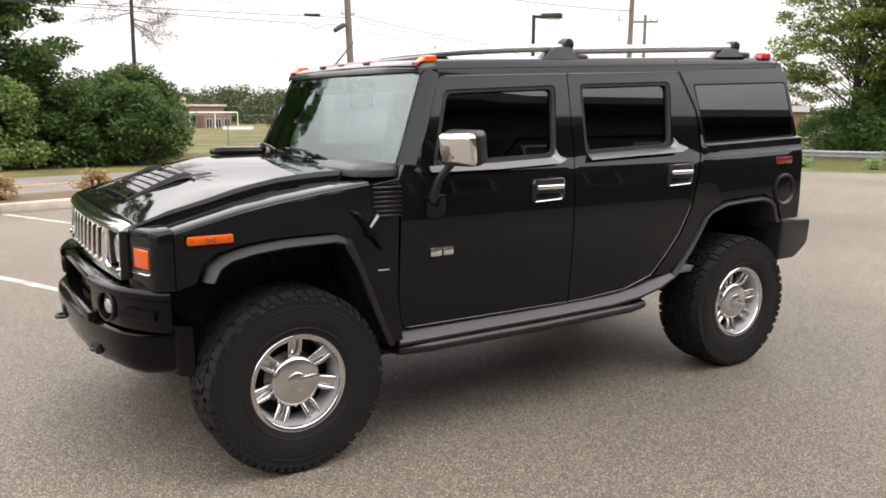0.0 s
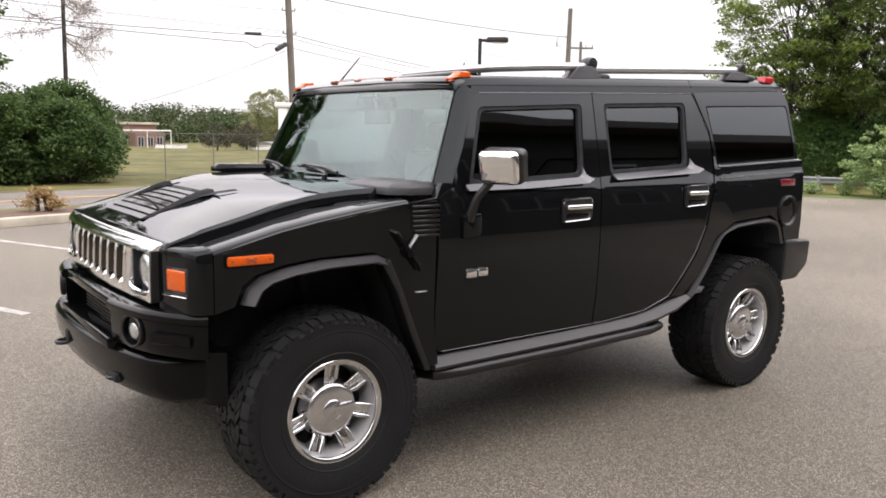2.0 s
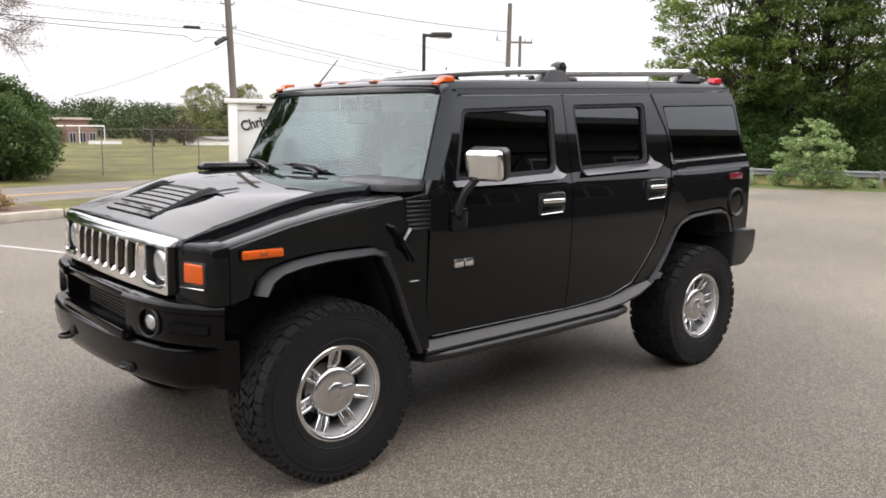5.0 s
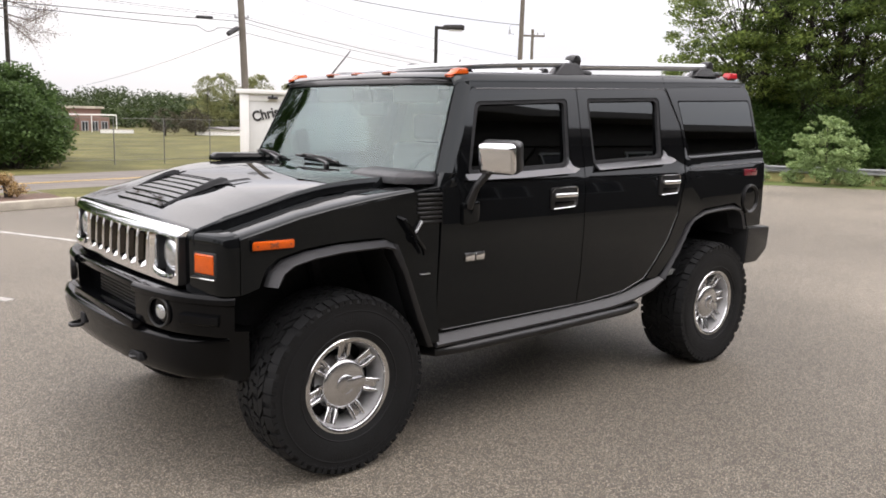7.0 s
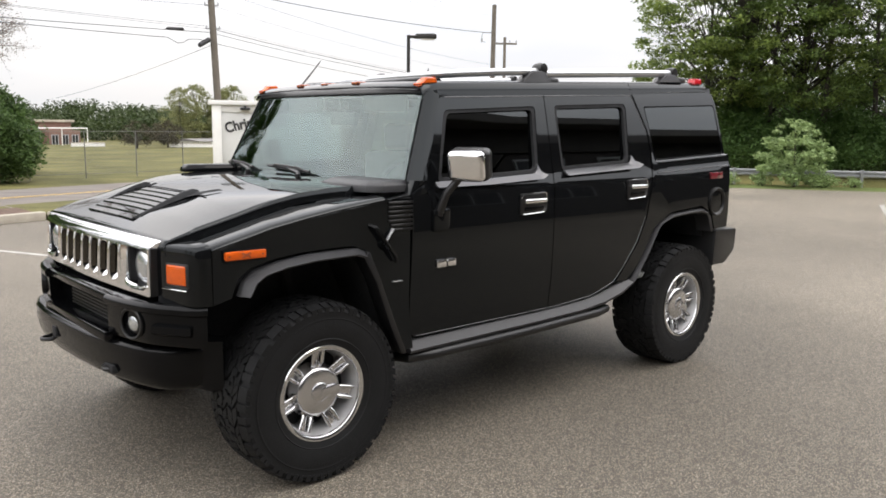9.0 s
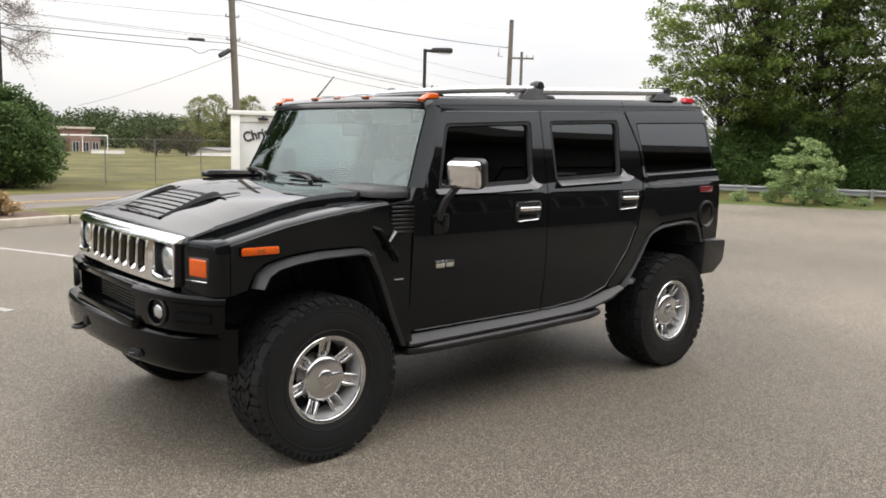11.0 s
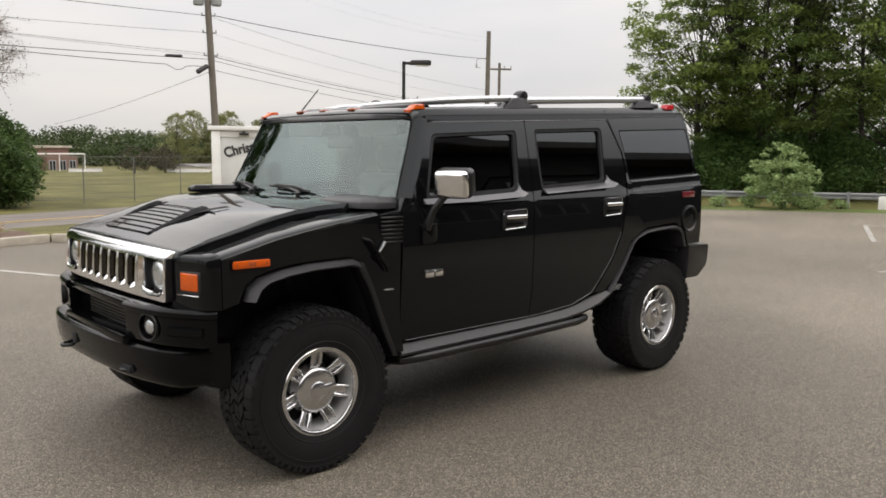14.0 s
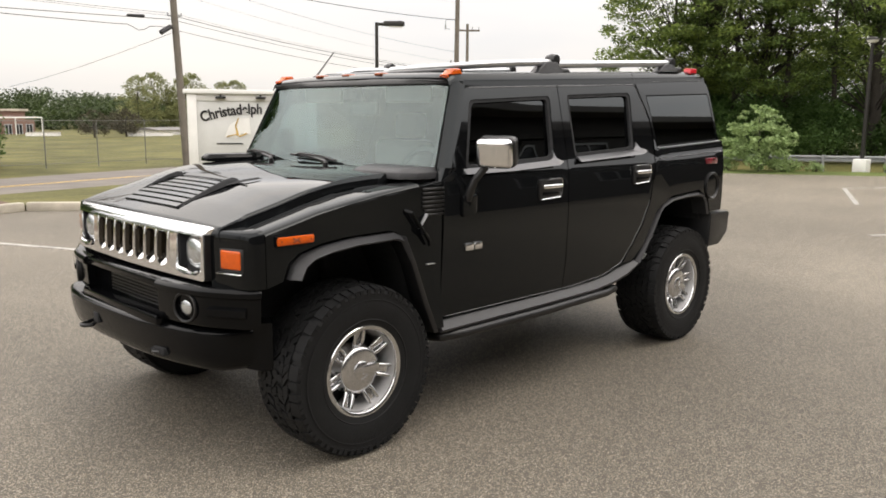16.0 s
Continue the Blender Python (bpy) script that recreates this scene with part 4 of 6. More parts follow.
def entrance_sign():
    t = thing("entrance_sign", "white wooden entrance sign with black lettering beside the drive", "sign", (6.73, 13.51, -0.1), -27)
    t.scale = (1.15,) * 3
    for x in (0.0, 2.4):
        bm = bmesh.new()
        box(bm, x - 0.09, x + 0.09, -0.09, 0.09, -0.1, 1.94, 0.01)
        part("post", bm, WHITEPAINT, t)
    bm = bmesh.new()
    box(bm, -0.16, 2.56, -0.13, 0.13, 1.94, 2.03, 0.012)
    part("top_board", bm, WHITEPAINT, t)
    bm = bmesh.new()
    box(bm, 0.09, 2.31, -0.03, 0.03, 0.35, 1.935, 0.005)
    part("panel", bm, SIGNFACE, t, "pale grey sign panel")
    for z0, z1 in ((1.8, 1.935), (0.3, 0.38)):
        bm = bmesh.new()
        box(bm, 0.092, 2.308, -0.055, -0.032, z0, z1, 0.005)
        part("moulding", bm, WHITEPAINT, t)
    for x in (0.56, 1.35):
        bm = bmesh.new()
        box(bm, x - 0.1, x + 0.1, -0.16, -0.06, 1.845, 1.89, 0.012)
        tube(bm, [(x, -0.1, 1.86), (x, -0.05, 1.92)], 0.02, 6)
        part("lamp", bm, TRIM, t, "small black sign lamp")
    words = text_mesh("lettering", "Christadelph", 0.285, 0.004, t, INK, pose(0.17, -0.04, 1.49, 90, 0, 0), "bold black lettering on an arc", 0.03)
    for v in words.data.vertices:
        v.co.x *= 0.82
        turn = (v.co.x - 1.05) / 3.2
        v.co.x, v.co.y = 1.05 + (3.2 + v.co.y) * math.sin(turn), (3.2 + v.co.y) * math.cos(turn) - 3.2 + 0.06
    bm = bmesh.new()
    prism(bm, [(0.62, 1.08), (0.72, 1.32), (0.94, 1.46), (1.12, 1.46), (1.14, 1.12), (0.96, 1.16), (0.86, 1.05)], "y", -0.042, -0.032)
    part("emblem", bm, WHITEPAINT, t, "white open-book emblem")
    bm = bmesh.new()
    tube(bm, [(0.66, -0.045, 1.09), (0.84, -0.045, 1.13), (0.92, -0.045, 1.09), (1.06, -0.045, 1.15)], 0.012, 6)
    tube(bm, [(0.88, -0.045, 1.12), (0.84, -0.045, 1.3), (0.9, -0.045, 1.46)], [0.022, 0.016, 0.012], 6)
    part("emblem_mark", bm, YELLOWLINE, t, "yellow emblem strokes")
    bm = bmesh.new()
    box(bm, 0.46, 0.98, -0.04, -0.032, 0.93, 0.958, 0.002, 1)
    part("lettering_bar", bm, INK, t)


entrance_sign()


# ---- buildings ----
def window(parent, x0, x1, y, z0, z1, cols=2, mat=None, label="white window frame"):
    """A window on a wall that faces -y: pane, frame bars and sill."""
    bm = bmesh.new()
    box(bm, x0, x1, y - 0.02, y + 0.05, z0, z1, 0, 1)
    w = part("window", bm, PANE, parent, "dark window pane", 0)
    bm = bmesh.new()
    f = 0.08
    box(bm, x0 - f, x1 + f, y - 0.06, y + 0.02, z1, z1 + f, 0, 1)
    box(bm, x0 - f, x1 + f, y - 0.1, y + 0.02, z0 - f, z0, 0, 1)
    for k in range(cols + 1):
        xm = x0 + (x1 - x0) * k / cols
        box(bm, xm - f / 2, xm + f / 2, y - 0.055, y + 0.02, z0, z1, 0, 1)
    part("frame", bm, mat or WHITEPAINT, w, label, 0)


def brick_school():
    t = thing("brick_building", "low red brick building beyond the field", "building", far_spot(27.5, 104.0, -0.9), 12)
    t.scale = (FAR,) * 3
    bm = bmesh.new()
    box(bm, -7, 5, 0, 8, 0, 3.6, 0, 1)
    box(bm, 1, 5, -2, 1, 0, 2.6, 0, 1)
    part("wall", bm, BRICK, t, smooth=0)
    bm = bmesh.new()
    box(bm, -7.3, 5.3, -0.3, 8.3, 3.6, 3.9, 0.03, 1)
    box(bm, -1.6, 0.4, 1.5, 4.0, 3.9, 4.8, 0.03, 1)
    part("roof", bm, CONCRETE, t, "pale flat roof edge and roof unit", 0)
    for i in range(5):
        window(t, -6.3 + 2.2 * i, -5.0 + 2.2 * i, 0.0, 1.0, 2.5, 2, GREYBOX, "grey window frame")
    for x in (1.3, 2.6, 3.9):
        window(t, x, x + 0.8, -2.0, 0.9, 2.0, 2, GREYBOX, "grey window frame")
    bm = bmesh.new()
    for x in (-3, 0.4, 3.6):
        tube(bm, [(x, -6, 0), (x, -6, 2.9)], 0.06, 6)
    tube(bm, [(-3, -6, 2.9), (3.6, -6, 2.9)], 0.08, 6)
    part("canopy_frame", bm, WHITEPAINT, t)


brick_school()


def shed(x, y, ln, h):
    t = thing("low_building", "long low pale building far beyond the field", "building", far_spot(x, y, -0.2), 10)
    t.scale = (FAR,) * 3
    bm = bmesh.new()
    box(bm, 0, ln, 0, 5, 0, h, 0, 1)
    part("wall", bm, WHITEPAINT, t, smooth=0)
    bm = bmesh.new()
    prism(bm, [(-0.4, h), (2.5, h + 0.3), (5.4, h)], "x", -0.3, ln + 0.3)
    part("roof", bm, ROOFING, t, smooth=0)
    for i in range(int(ln / 3)):
        window(t, 0.6 + 3 * i, 1.6 + 3 * i, 0.0, 0.25, h - 0.2, 1)


shed(43.0, 91.0, 4.5, 0.75)


def brown_house():
    t = thing("brown_house", "small plain brown house beyond the guard rail", "house", (59.5, 38.6, -0.5), -55)
    bm = bmesh.new()
    box(bm, -1.6, 1.6, 0, 4, 0, 2.0, 0, 1)
    part("wall", bm, BRICK, t, smooth=0)
    bm = bmesh.new()
    prism(bm, [(-0.3, 1.98), (2.0, 2.5), (4.3, 1.98)], "x", -1.9, 1.9)
    part("roof", bm, ROOFING, t, smooth=0)
    window(t, -0.9, -0.2, 0.0, 0.8, 1.5, 2)


brown_house()


def low_wall(x, y, ln):
    t = thing("low_wall", "low white wall at the far edge of the field", "wall", far_spot(x, y, -0.1), -8)
    t.scale = (FAR,) * 3
    bm = bmesh.new()
    box(bm, 0, ln, 0, 0.3, 0, 0.45, 0.02, 1)
    part("wall", bm, WHITEPAINT, t)
    bm = bmesh.new()
    box(bm, -0.05, ln + 0.05, -0.05, 0.35, 0.451, 0.52, 0.02, 1)
    part("coping", bm, CONCRETE, t)


low_wall(37.5, 87.0, 5.0)
low_wall(28.5, 93.0, 3.6)


def hall():
    """The two-storey hall behind the camera; it shows in the paint and the glass."""
    t = thing("brick_hall", "long dark brick hall with grey-framed windows facing the lot", "building", (-8, -14.5, 0), 180)
    bm = bmesh.new()
    box(bm, -52, 26, 0, 12, -0.1, 8.75, 0, 1)
    part("wall", bm, DARKBRICK, t, smooth=0)
    bm = bmesh.new()
    box(bm, -52.6, 26.6, -0.6, 12.6, 8.75, 9.1, 0.03, 1)
    part("roof", bm, ROOFING, t, smooth=0)
    bm = bmesh.new()
    box(bm, -52, 26, -0.08, -0.002, 7.85, 8.1, 0.01, 1)
    part("string_course", bm, DARKBRICK, t, "projecting brick band above the upper windows", 0)
    for row, (z0, z1) in enumerate(((2.7, 4.5), (6.0, 7.55))):
        for i in range(17):
            window(t, -49.6 + 4.4 * i, -47.2 + 4.4 * i, 0.0, z0, z1, 2, GREYBOX, "grey window frame")


hall()


# ---- the truck: nose towards -x, front axle at x = 0, rear axle at x = 3.12 ----
def table(pairs):
    xs, ys = [p[0] for p in pairs], [p[1] for p in pairs]
    return lambda v: float(np.interp(v, xs, ys))


side_half = table([(0.45, 0.975), (0.6, 1.0), (0.8, 1.025), (1.1, 1.035), (1.34, 1.03), (1.39, 1.015), (1.43, 0.998), (1.8, 0.897), (1.9, 0.868), (2.05, 0.82)])
roof_edge = lambda x: 1.885 + 0.042 * (x - 0.77)
fender_line = table([(-0.7, 1.12), (-0.6, 1.148), (-0.5, 1.178), (-0.23, 1.247), (0.0, 1.29), (0.37, 1.345), (0.6, 1.36)])
hood_edge = table([(-0.68, 1.183), (-0.6, 1.212), (-0.5, 1.244), (-0.4, 1.27), (-0.3, 1.297), (-0.2, 1.327), (-0.1, 1.352), (0.0, 1.372), (0.1, 1.384), (0.2, 1.392), (0.4, 1.4), (0.6, 1.404)])
hood_crown = table([(-0.68, 0.004), (-0.6, 0.02), (-0.5, 0.035), (-0.4, 0.046), (-0.3, 0.053), (-0.2, 0.045), (-0.1, 0.031), (0.0, 0.022), (0.2, 0.014), (0.4, 0.008)])
swell = lambda y: 1 - abs(y / HOOD_W) ** 2.6
HOOD_W = 0.79


def side(x, z):
    return -side_half(z)


def quarter_side(x, z):
    """The tail's flank: two narrow steps that rise towards the rear, nearly upright between them."""
    c2, c1 = 1.405 + 0.031 * (x - 2.735), 1.477 + 0.039 * (x - 2.735)
    y = float(np.interp(z, [1.34, c2, c2 + 0.01, c1, c1 + 0.01], [1.03, 1.022, 1.013, 1.006, side_half(c1 + 0.01)])) if 1.34 < z < c1 + 0.01 else side_half(z)
    f = min(1.0, max(0.0, (x - 2.7) / 0.08))
    return -(side_half(z) * (1 - f) + y * f)


def fender_side(x, z):
    t = min(1.0, max(0.0, (x - 0.1) / 0.42))
    return -(0.982 + 0.046 * t * t * (3 - 2 * t)) + 0.02 * max(0.0, (-0.45 - x) / 0.2)


def panel(outer, holes, put, inward, ucuts=(), wcuts=()):
    """A plate from an outline (u, w) with holes, laid out by put(u, w), with its back shifted by inward."""
    bm = bmesh.new()
    edges = []
    for loop in (outer, *holes):
        vs = [bm.verts.new((u, w, 0)) for u, w in loop]
        edges += [bm.edges.new((vs[i], vs[(i + 1) % len(vs)])) for i in range(len(vs))]
    bmesh.ops.triangle_fill(bm, use_beauty=True, use_dissolve=False, edges=edges)
    for u in ucuts:
        bmesh.ops.bisect_plane(bm, geom=bm.verts[:] + bm.edges[:] + bm.faces[:], plane_co=(u, 0, 0), plane_no=(1, 0, 0), dist=1e-5)
    for w in wcuts:
        bmesh.ops.bisect_plane(bm, geom=bm.verts[:] + bm.edges[:] + bm.faces[:], plane_co=(0, w, 0), plane_no=(0, 1, 0), dist=1e-5)
    front, rim = bm.faces[:], [e for e in bm.edges if len(e.link_faces) == 1]
    for v in bm.verts:
        v.co = Vector(put(v.co.x, v.co.y))
    twin = {v: bm.verts.new(v.co + Vector(inward)) for v in bm.verts[:]}
    for f in front:
        bm.faces.new([twin[v] for v in reversed(f.verts)])
    for e in rim:
        a, b = e.verts
        bm.faces.new((a, b, twin[b], twin[a]))
    return bm


def moulding(outer, inner, y_out=0.992, y_in=1.045):
    """A sloped plastic strip: its outer edge lies on the body, its inner edge stands proud and folds inwards."""
    bm = bmesh.new()
    rows = []
    for (ax, az), (bx, bz) in zip(outer, inner):
        mx, mz = ax + (bx - ax) * 0.75, az + (bz - az) * 0.75
        nx, nz = ax + (bx - ax) * 0.12, az + (bz - az) * 0.12
        rows.append([(ax, -y_out + 0.03, az), (ax, -y_out, az), (nx, -y_out - 0.012, nz), (mx, -y_in, mz), (bx, -y_in + 0.006, bz), (bx, -0.92, bz)])
    grid = loft(bm, rows)
    bm.faces.new(grid[0])
    bm.faces.new(grid[-1][::-1])
    return bm


suv = thing("suv", "glossy black boxy off-road suv with chrome grille parked on asphalt", "car")
CUTS = (0.6, 0.8, 1.1, 1.34, 1.39, 1.43, 1.55, 1.68, 1.8, 1.9)


def both(make, name, mat, label="", parent=None, smooth=40):
    """The left part and its mirror image on the right; returns both."""
    return [part(name, b, mat, parent or suv, label, smooth) for b in (make(), mirror_y(make()))]


FRONT_WIN = rounded([(0.735, 1.412), (1.536, 1.44), (1.597, 1.828), (0.862, 1.79)], [0.03, 0.04, 0.035, 0.035])
REAR_WIN = rounded([(1.745, 1.447), (2.442, 1.475), (2.512, 1.867), (1.772, 1.836)], [0.03, 0.04, 0.045, 0.03])
QUARTER_WIN = rounded([(2.755, 1.49), (3.652, 1.524), (3.642, 1.886), (2.716, 1.853)], [0.015, 0.03, 0.03, 0.015])
FRONT_DOOR = rounded([(0.56, 0.61), (1.633, 0.612), (1.633, 1.36), (1.656, 1.44), (1.69, 1.893), (0.86, 1.86), (0.835, 1.84), (0.665, 1.42), (0.545, 1.36), (0.53, 0.8)], [0.05, 0.02, 0, 0, 0.02, 0.03, 0.03, 0.05, 0.03, 0])
REAR_DOOR = rounded([(1.64, 0.612), (1.75, 0.614), (2.08, 0.635), (2.29, 0.7), (2.385, 0.81), (2.505, 0.95), (2.59, 1.12), (2.62, 1.25), (2.652, 1.37), (2.688, 1.46), (2.7, 1.58), (2.697, 1.69), (2.6, 1.927), (1.697, 1.894), (1.663, 1.44), (1.64, 1.36)], [0.02, 0, 0.1, 0.1, 0.1, 0.1, 0.1, 0.1, 0.05, 0.05, 0.05, 0.05, 0.04, 0.02, 0, 0])
QUARTER = [(2.46, 0.69), (2.31, 0.7), (2.398, 0.806), (2.519, 0.945), (2.604, 1.118), (2.634, 1.25), (2.667, 1.37), (2.703, 1.461), (2.715, 1.58), (2.712, 1.692), (2.615, 1.929), (3.6, 1.982), (3.652, 1.96), (3.67, 1.9), (3.675, 1.42), (3.668, 0.97), (3.49, 0.965), (3.44, 1.085), (3.29, 1.152), (2.89, 1.13), (2.7, 1.04), (2.59, 0.875)]
FENDER = [(-0.522, 0.925), (-0.44, 0.95), (-0.41, 1.03), (-0.35, 1.073), (-0.23, 1.103), (-0.07, 1.12), (0.2, 1.125), (0.268, 1.1), (0.335, 0.955), (0.43, 0.715), (0.495, 0.565), (0.55, 0.56), (0.522, 0.8), (0.532, 1.345)] + [(x, fender_line(x) - 0.006) for x in (0.37, 0.15, -0.05, -0.23, -0.4, -0.5, -0.522)]

for sgn in (-1, 1):
    flip = (lambda b: b) if sgn < 0 else mirror_y
    fd = part("front_door", flip(sheet(FRONT_DOOR, [FRONT_WIN], side, 0.045, CUTS)), PAINT, suv, "glossy black front door with a tinted window")
    rd = part("rear_door", flip(sheet(REAR_DOOR, [REAR_WIN], side, 0.045, CUTS)), PAINT, suv, "glossy black rear door with a tinted window")
    qp = part("quarter_panel", flip(sheet(QUARTER, [QUARTER_WIN], quarter_side, 0.045, (0.6, 0.8, 1.1, 1.34, (1.405, 0.031), (1.415, 0.031), (1.477, 0.039), (1.487, 0.039), 1.55, 1.68, 1.8, 1.9), (2.7, 2.74, 2.78))), PAINT, suv)
    fp = part("front_fender", flip(sheet(FENDER, [], fender_side, 0.04, (0.8, 1.0, 1.1, 1.2), (-0.5, -0.3, 0.1, 0.2, 0.3, 0.4))), PAINT, suv)
    for door, win, name in ((fd, FRONT_WIN, "front"), (rd, REAR_WIN, "rear")):
        c = Vector((sum(p[0] for p in win) / len(win), sum(p[1] for p in win) / len(win)))
        grow = [tuple(c + (Vector(p) - c) * 1.015) for p in win]
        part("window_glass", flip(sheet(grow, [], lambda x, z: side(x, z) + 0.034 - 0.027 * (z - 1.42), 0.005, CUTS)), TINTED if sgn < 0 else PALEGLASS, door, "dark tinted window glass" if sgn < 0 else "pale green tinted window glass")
        ins = [tuple(c + Vector(((p[0] - c.x) * (1 - 0.024 / 0.36), (p[1] - c.y) * (1 - 0.02 / 0.19)))) for p in win]
        part("window_seal", flip(sheet(win, [ins], lambda x, z: side(x, z) + 0.006, 0.02, CUTS)), DARK, door, "black rubber window seal")
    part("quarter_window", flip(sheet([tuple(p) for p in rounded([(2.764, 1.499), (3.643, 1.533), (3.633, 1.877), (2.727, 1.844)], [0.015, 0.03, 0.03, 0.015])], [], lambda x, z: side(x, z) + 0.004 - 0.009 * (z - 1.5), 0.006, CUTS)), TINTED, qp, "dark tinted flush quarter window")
    part("window_seal", flip(sheet(QUARTER_WIN, [rounded([(2.764, 1.499), (3.643, 1.533), (3.633, 1.877), (2.727, 1.844)], [0.015, 0.03, 0.03, 0.015])], lambda x, z: side(x, z) + 0.008, 0.012, CUTS)), DARK, qp, "black rubber window seal")

    # shoulder ledge under each door window, kicked up at its rear end
    for door, low, high in (
            (fd, [(0.71, 1.388), (1.12, 1.391), (1.53, 1.407), (1.574, 1.429)], [(1.553, 1.441), (1.526, 1.494), (1.517, 1.455), (1.49, 1.437), (1.12, 1.421), (0.715, 1.417)]),
            (rd, [(1.754, 1.419), (2.1, 1.432), (2.48, 1.446), (2.53, 1.468)], [(2.505, 1.488), (2.464, 1.532), (2.452, 1.492), (2.42, 1.475), (2.1, 1.463), (1.757, 1.449)])):
        foot = table(low)
        def shelf(x, z, foot=foot):
            h = (z - foot(x)) / 0.03
            return -1.038 + 0.036 * h if h < 1 else side(x, z) - 0.004
        part("window_ledge", flip(sheet(rounded(low + high, [0.006, 0, 0.01, 0.008, 0.02, 0.004, 0.02, 0.02, 0, 0.006], 3), [], shelf, 0.016)), LEDGE, door, "satin grey ledge under the window")

    # grey tube painting the sky highlight on each door frame's edge below the roof
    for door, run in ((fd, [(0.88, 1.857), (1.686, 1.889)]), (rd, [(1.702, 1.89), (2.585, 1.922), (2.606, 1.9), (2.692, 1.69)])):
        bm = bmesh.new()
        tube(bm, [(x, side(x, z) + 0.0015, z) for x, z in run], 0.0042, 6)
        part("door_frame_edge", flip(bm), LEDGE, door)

    # bright folded hem along the foot of each door
    for door, run in ((fd, [(0.59, 0.614), (1.626, 0.616)]), (rd, [(1.647, 0.616), (1.75, 0.618), (2.07, 0.64), (2.28, 0.704), (2.378, 0.813), (2.498, 0.952), (2.583, 1.12)])):
        bm = bmesh.new()
        tube(bm, [(x, side(x, z) + 0.0005, z) for x, z in run], 0.0025, 6)
        part("door_hem", flip(bm), LEDGE, door)

    # arch flares, sill, step bar
    fo = [(-0.41, 0.955), (-0.385, 1.018), (-0.325, 1.062), (-0.205, 1.09), (-0.045, 1.108), (0.222, 1.113), (0.285, 1.088)]
    fi = [(-0.374, 0.955), (-0.342, 1.012), (-0.295, 1.04), (-0.195, 1.062), (-0.045, 1.077), (0.19, 1.083), (0.24, 1.068)]
    bm = moulding(fo, fi)
    part("front_flare", flip(bm), GREYTRIM, suv, "grey plastic wheel arch flare")
    bm = bmesh.new()
    prism(bm, [(0.268, 1.097), (0.335, 0.955), (0.43, 0.715), (0.505, 0.545), (0.47, 0.545), (0.395, 0.71), (0.305, 0.945), (0.232, 1.07)], "y", -1.038, -0.94, 0.006)
    part("arch_edge", flip(bm), TRIM, suv)
    ro = [(2.47, 0.7), (2.62, 0.87), (2.735, 1.035), (2.785, 1.08), (2.925, 1.126), (3.13, 1.142), (3.318, 1.147), (3.43, 1.12), (3.472, 1.075), (3.522, 0.958)]
    ri = [(2.482, 0.676), (2.635, 0.86), (2.742, 1.018), (2.785, 1.052), (2.91, 1.088), (3.1, 1.102), (3.27, 1.105), (3.352, 1.088), (3.388, 1.055), (3.43, 0.95)]
    bm = moulding(ro, ri)
    part("rear_flare", flip(bm), GREYTRIM, suv, "grey plastic wheel arch flare")
    so = [(0.535, 0.598), (1.507, 0.606), (1.95, 0.618), (2.15, 0.64), (2.3, 0.672), (2.437, 0.712)]
    si = [(0.53, 0.535), (1.5, 0.545), (1.95, 0.553), (2.18, 0.575), (2.36, 0.615), (2.485, 0.672)]
    bm = moulding(so, si, 0.988, 1.04)
    part("rocker_trim", flip(bm), GREYTRIM, suv, "grey plastic rocker trim below the doors")
    bm = bmesh.new()
    tube(bm, [(0.5, -0.8, 0.49), (0.56, -0.99, 0.5), (0.7, -1.025, 0.505), (1.4, -1.03, 0.51), (2.1, -1.025, 0.522), (2.24, -0.99, 0.525), (2.3, -0.8, 0.52)], 0.028, 12)
    part("step_bar", flip(bm), TRIM, suv, "black tubular side step")

    # fender top, louvres, latch
    bm = bmesh.new()
    rows = []
    for x in (-0.522, -0.48, -0.4, -0.23, -0.05, 0.15, 0.3, 0.38):
        zc, y1 = fender_line(x), fender_side(x, 1.2)
        zf = hood_edge(x) - 0.052
        rows.append([(x, -0.81, zf - 0.03), (x, -0.812, zf - 0.002), (x, -0.818, zf + 0.003), (x, -0.87, 0.5 * (zf + zc) + 0.012), (x, -0.93, zc + 0.013), (x, y1 + 0.02, zc + 0.007), (x, y1 + 0.008, zc), (x, y1, zc - 0.014)])
    grid = loft(bm, rows)
    bm.faces.new(grid[0])
    part("fender_top", flip(bm), PAINT, fp, smooth=60)
    bm = bmesh.new()
    prism(bm, rounded([(0.385, 1.335), (0.55, 1.35), (0.565, 1.2), (0.47, 1.165), (0.405, 1.18)], 0.02), "y", -1.012, -0.97)
    grille_ = part("side_vent", flip(bm), DARK, fp, "black louvred vent behind the fender")
    for k in range(7):
        bm = bmesh.new()
        z = 1.19 + 0.0225 * k
        box(bm, 0.395 + 0.012 * (k < 2), 0.545, -1.034, -0.995, z - 0.006, z + 0.006, 0.003, 1, None)
        part("louvre", flip(bm), TRIM, grille_)
    bm = bmesh.new()
    tube(bm, [(0.29, -1.0, 1.222), (0.302, -1.035, 1.212), (0.41, -1.056, 1.062), (0.425, -1.04, 1.03)], [0.009, 0.012, 0.012, 0.008], 8)
    tube(bm, [(0.365, -1.02, 1.105), (0.365, -1.056, 1.115)], 0.017, 10)
    lt = part("hood_latch", flip(bm), BUMPER, suv, "black rubber hood latch")
    bm = bmesh.new()
    tube(bm, [(0.355, -1.04, 1.125), (0.415, -1.03, 1.195)], [0.006, 0.01], 6)
    part("latch_pin", flip(bm), SILVER, lt, "bright metal latch pin")
    bm = bmesh.new()
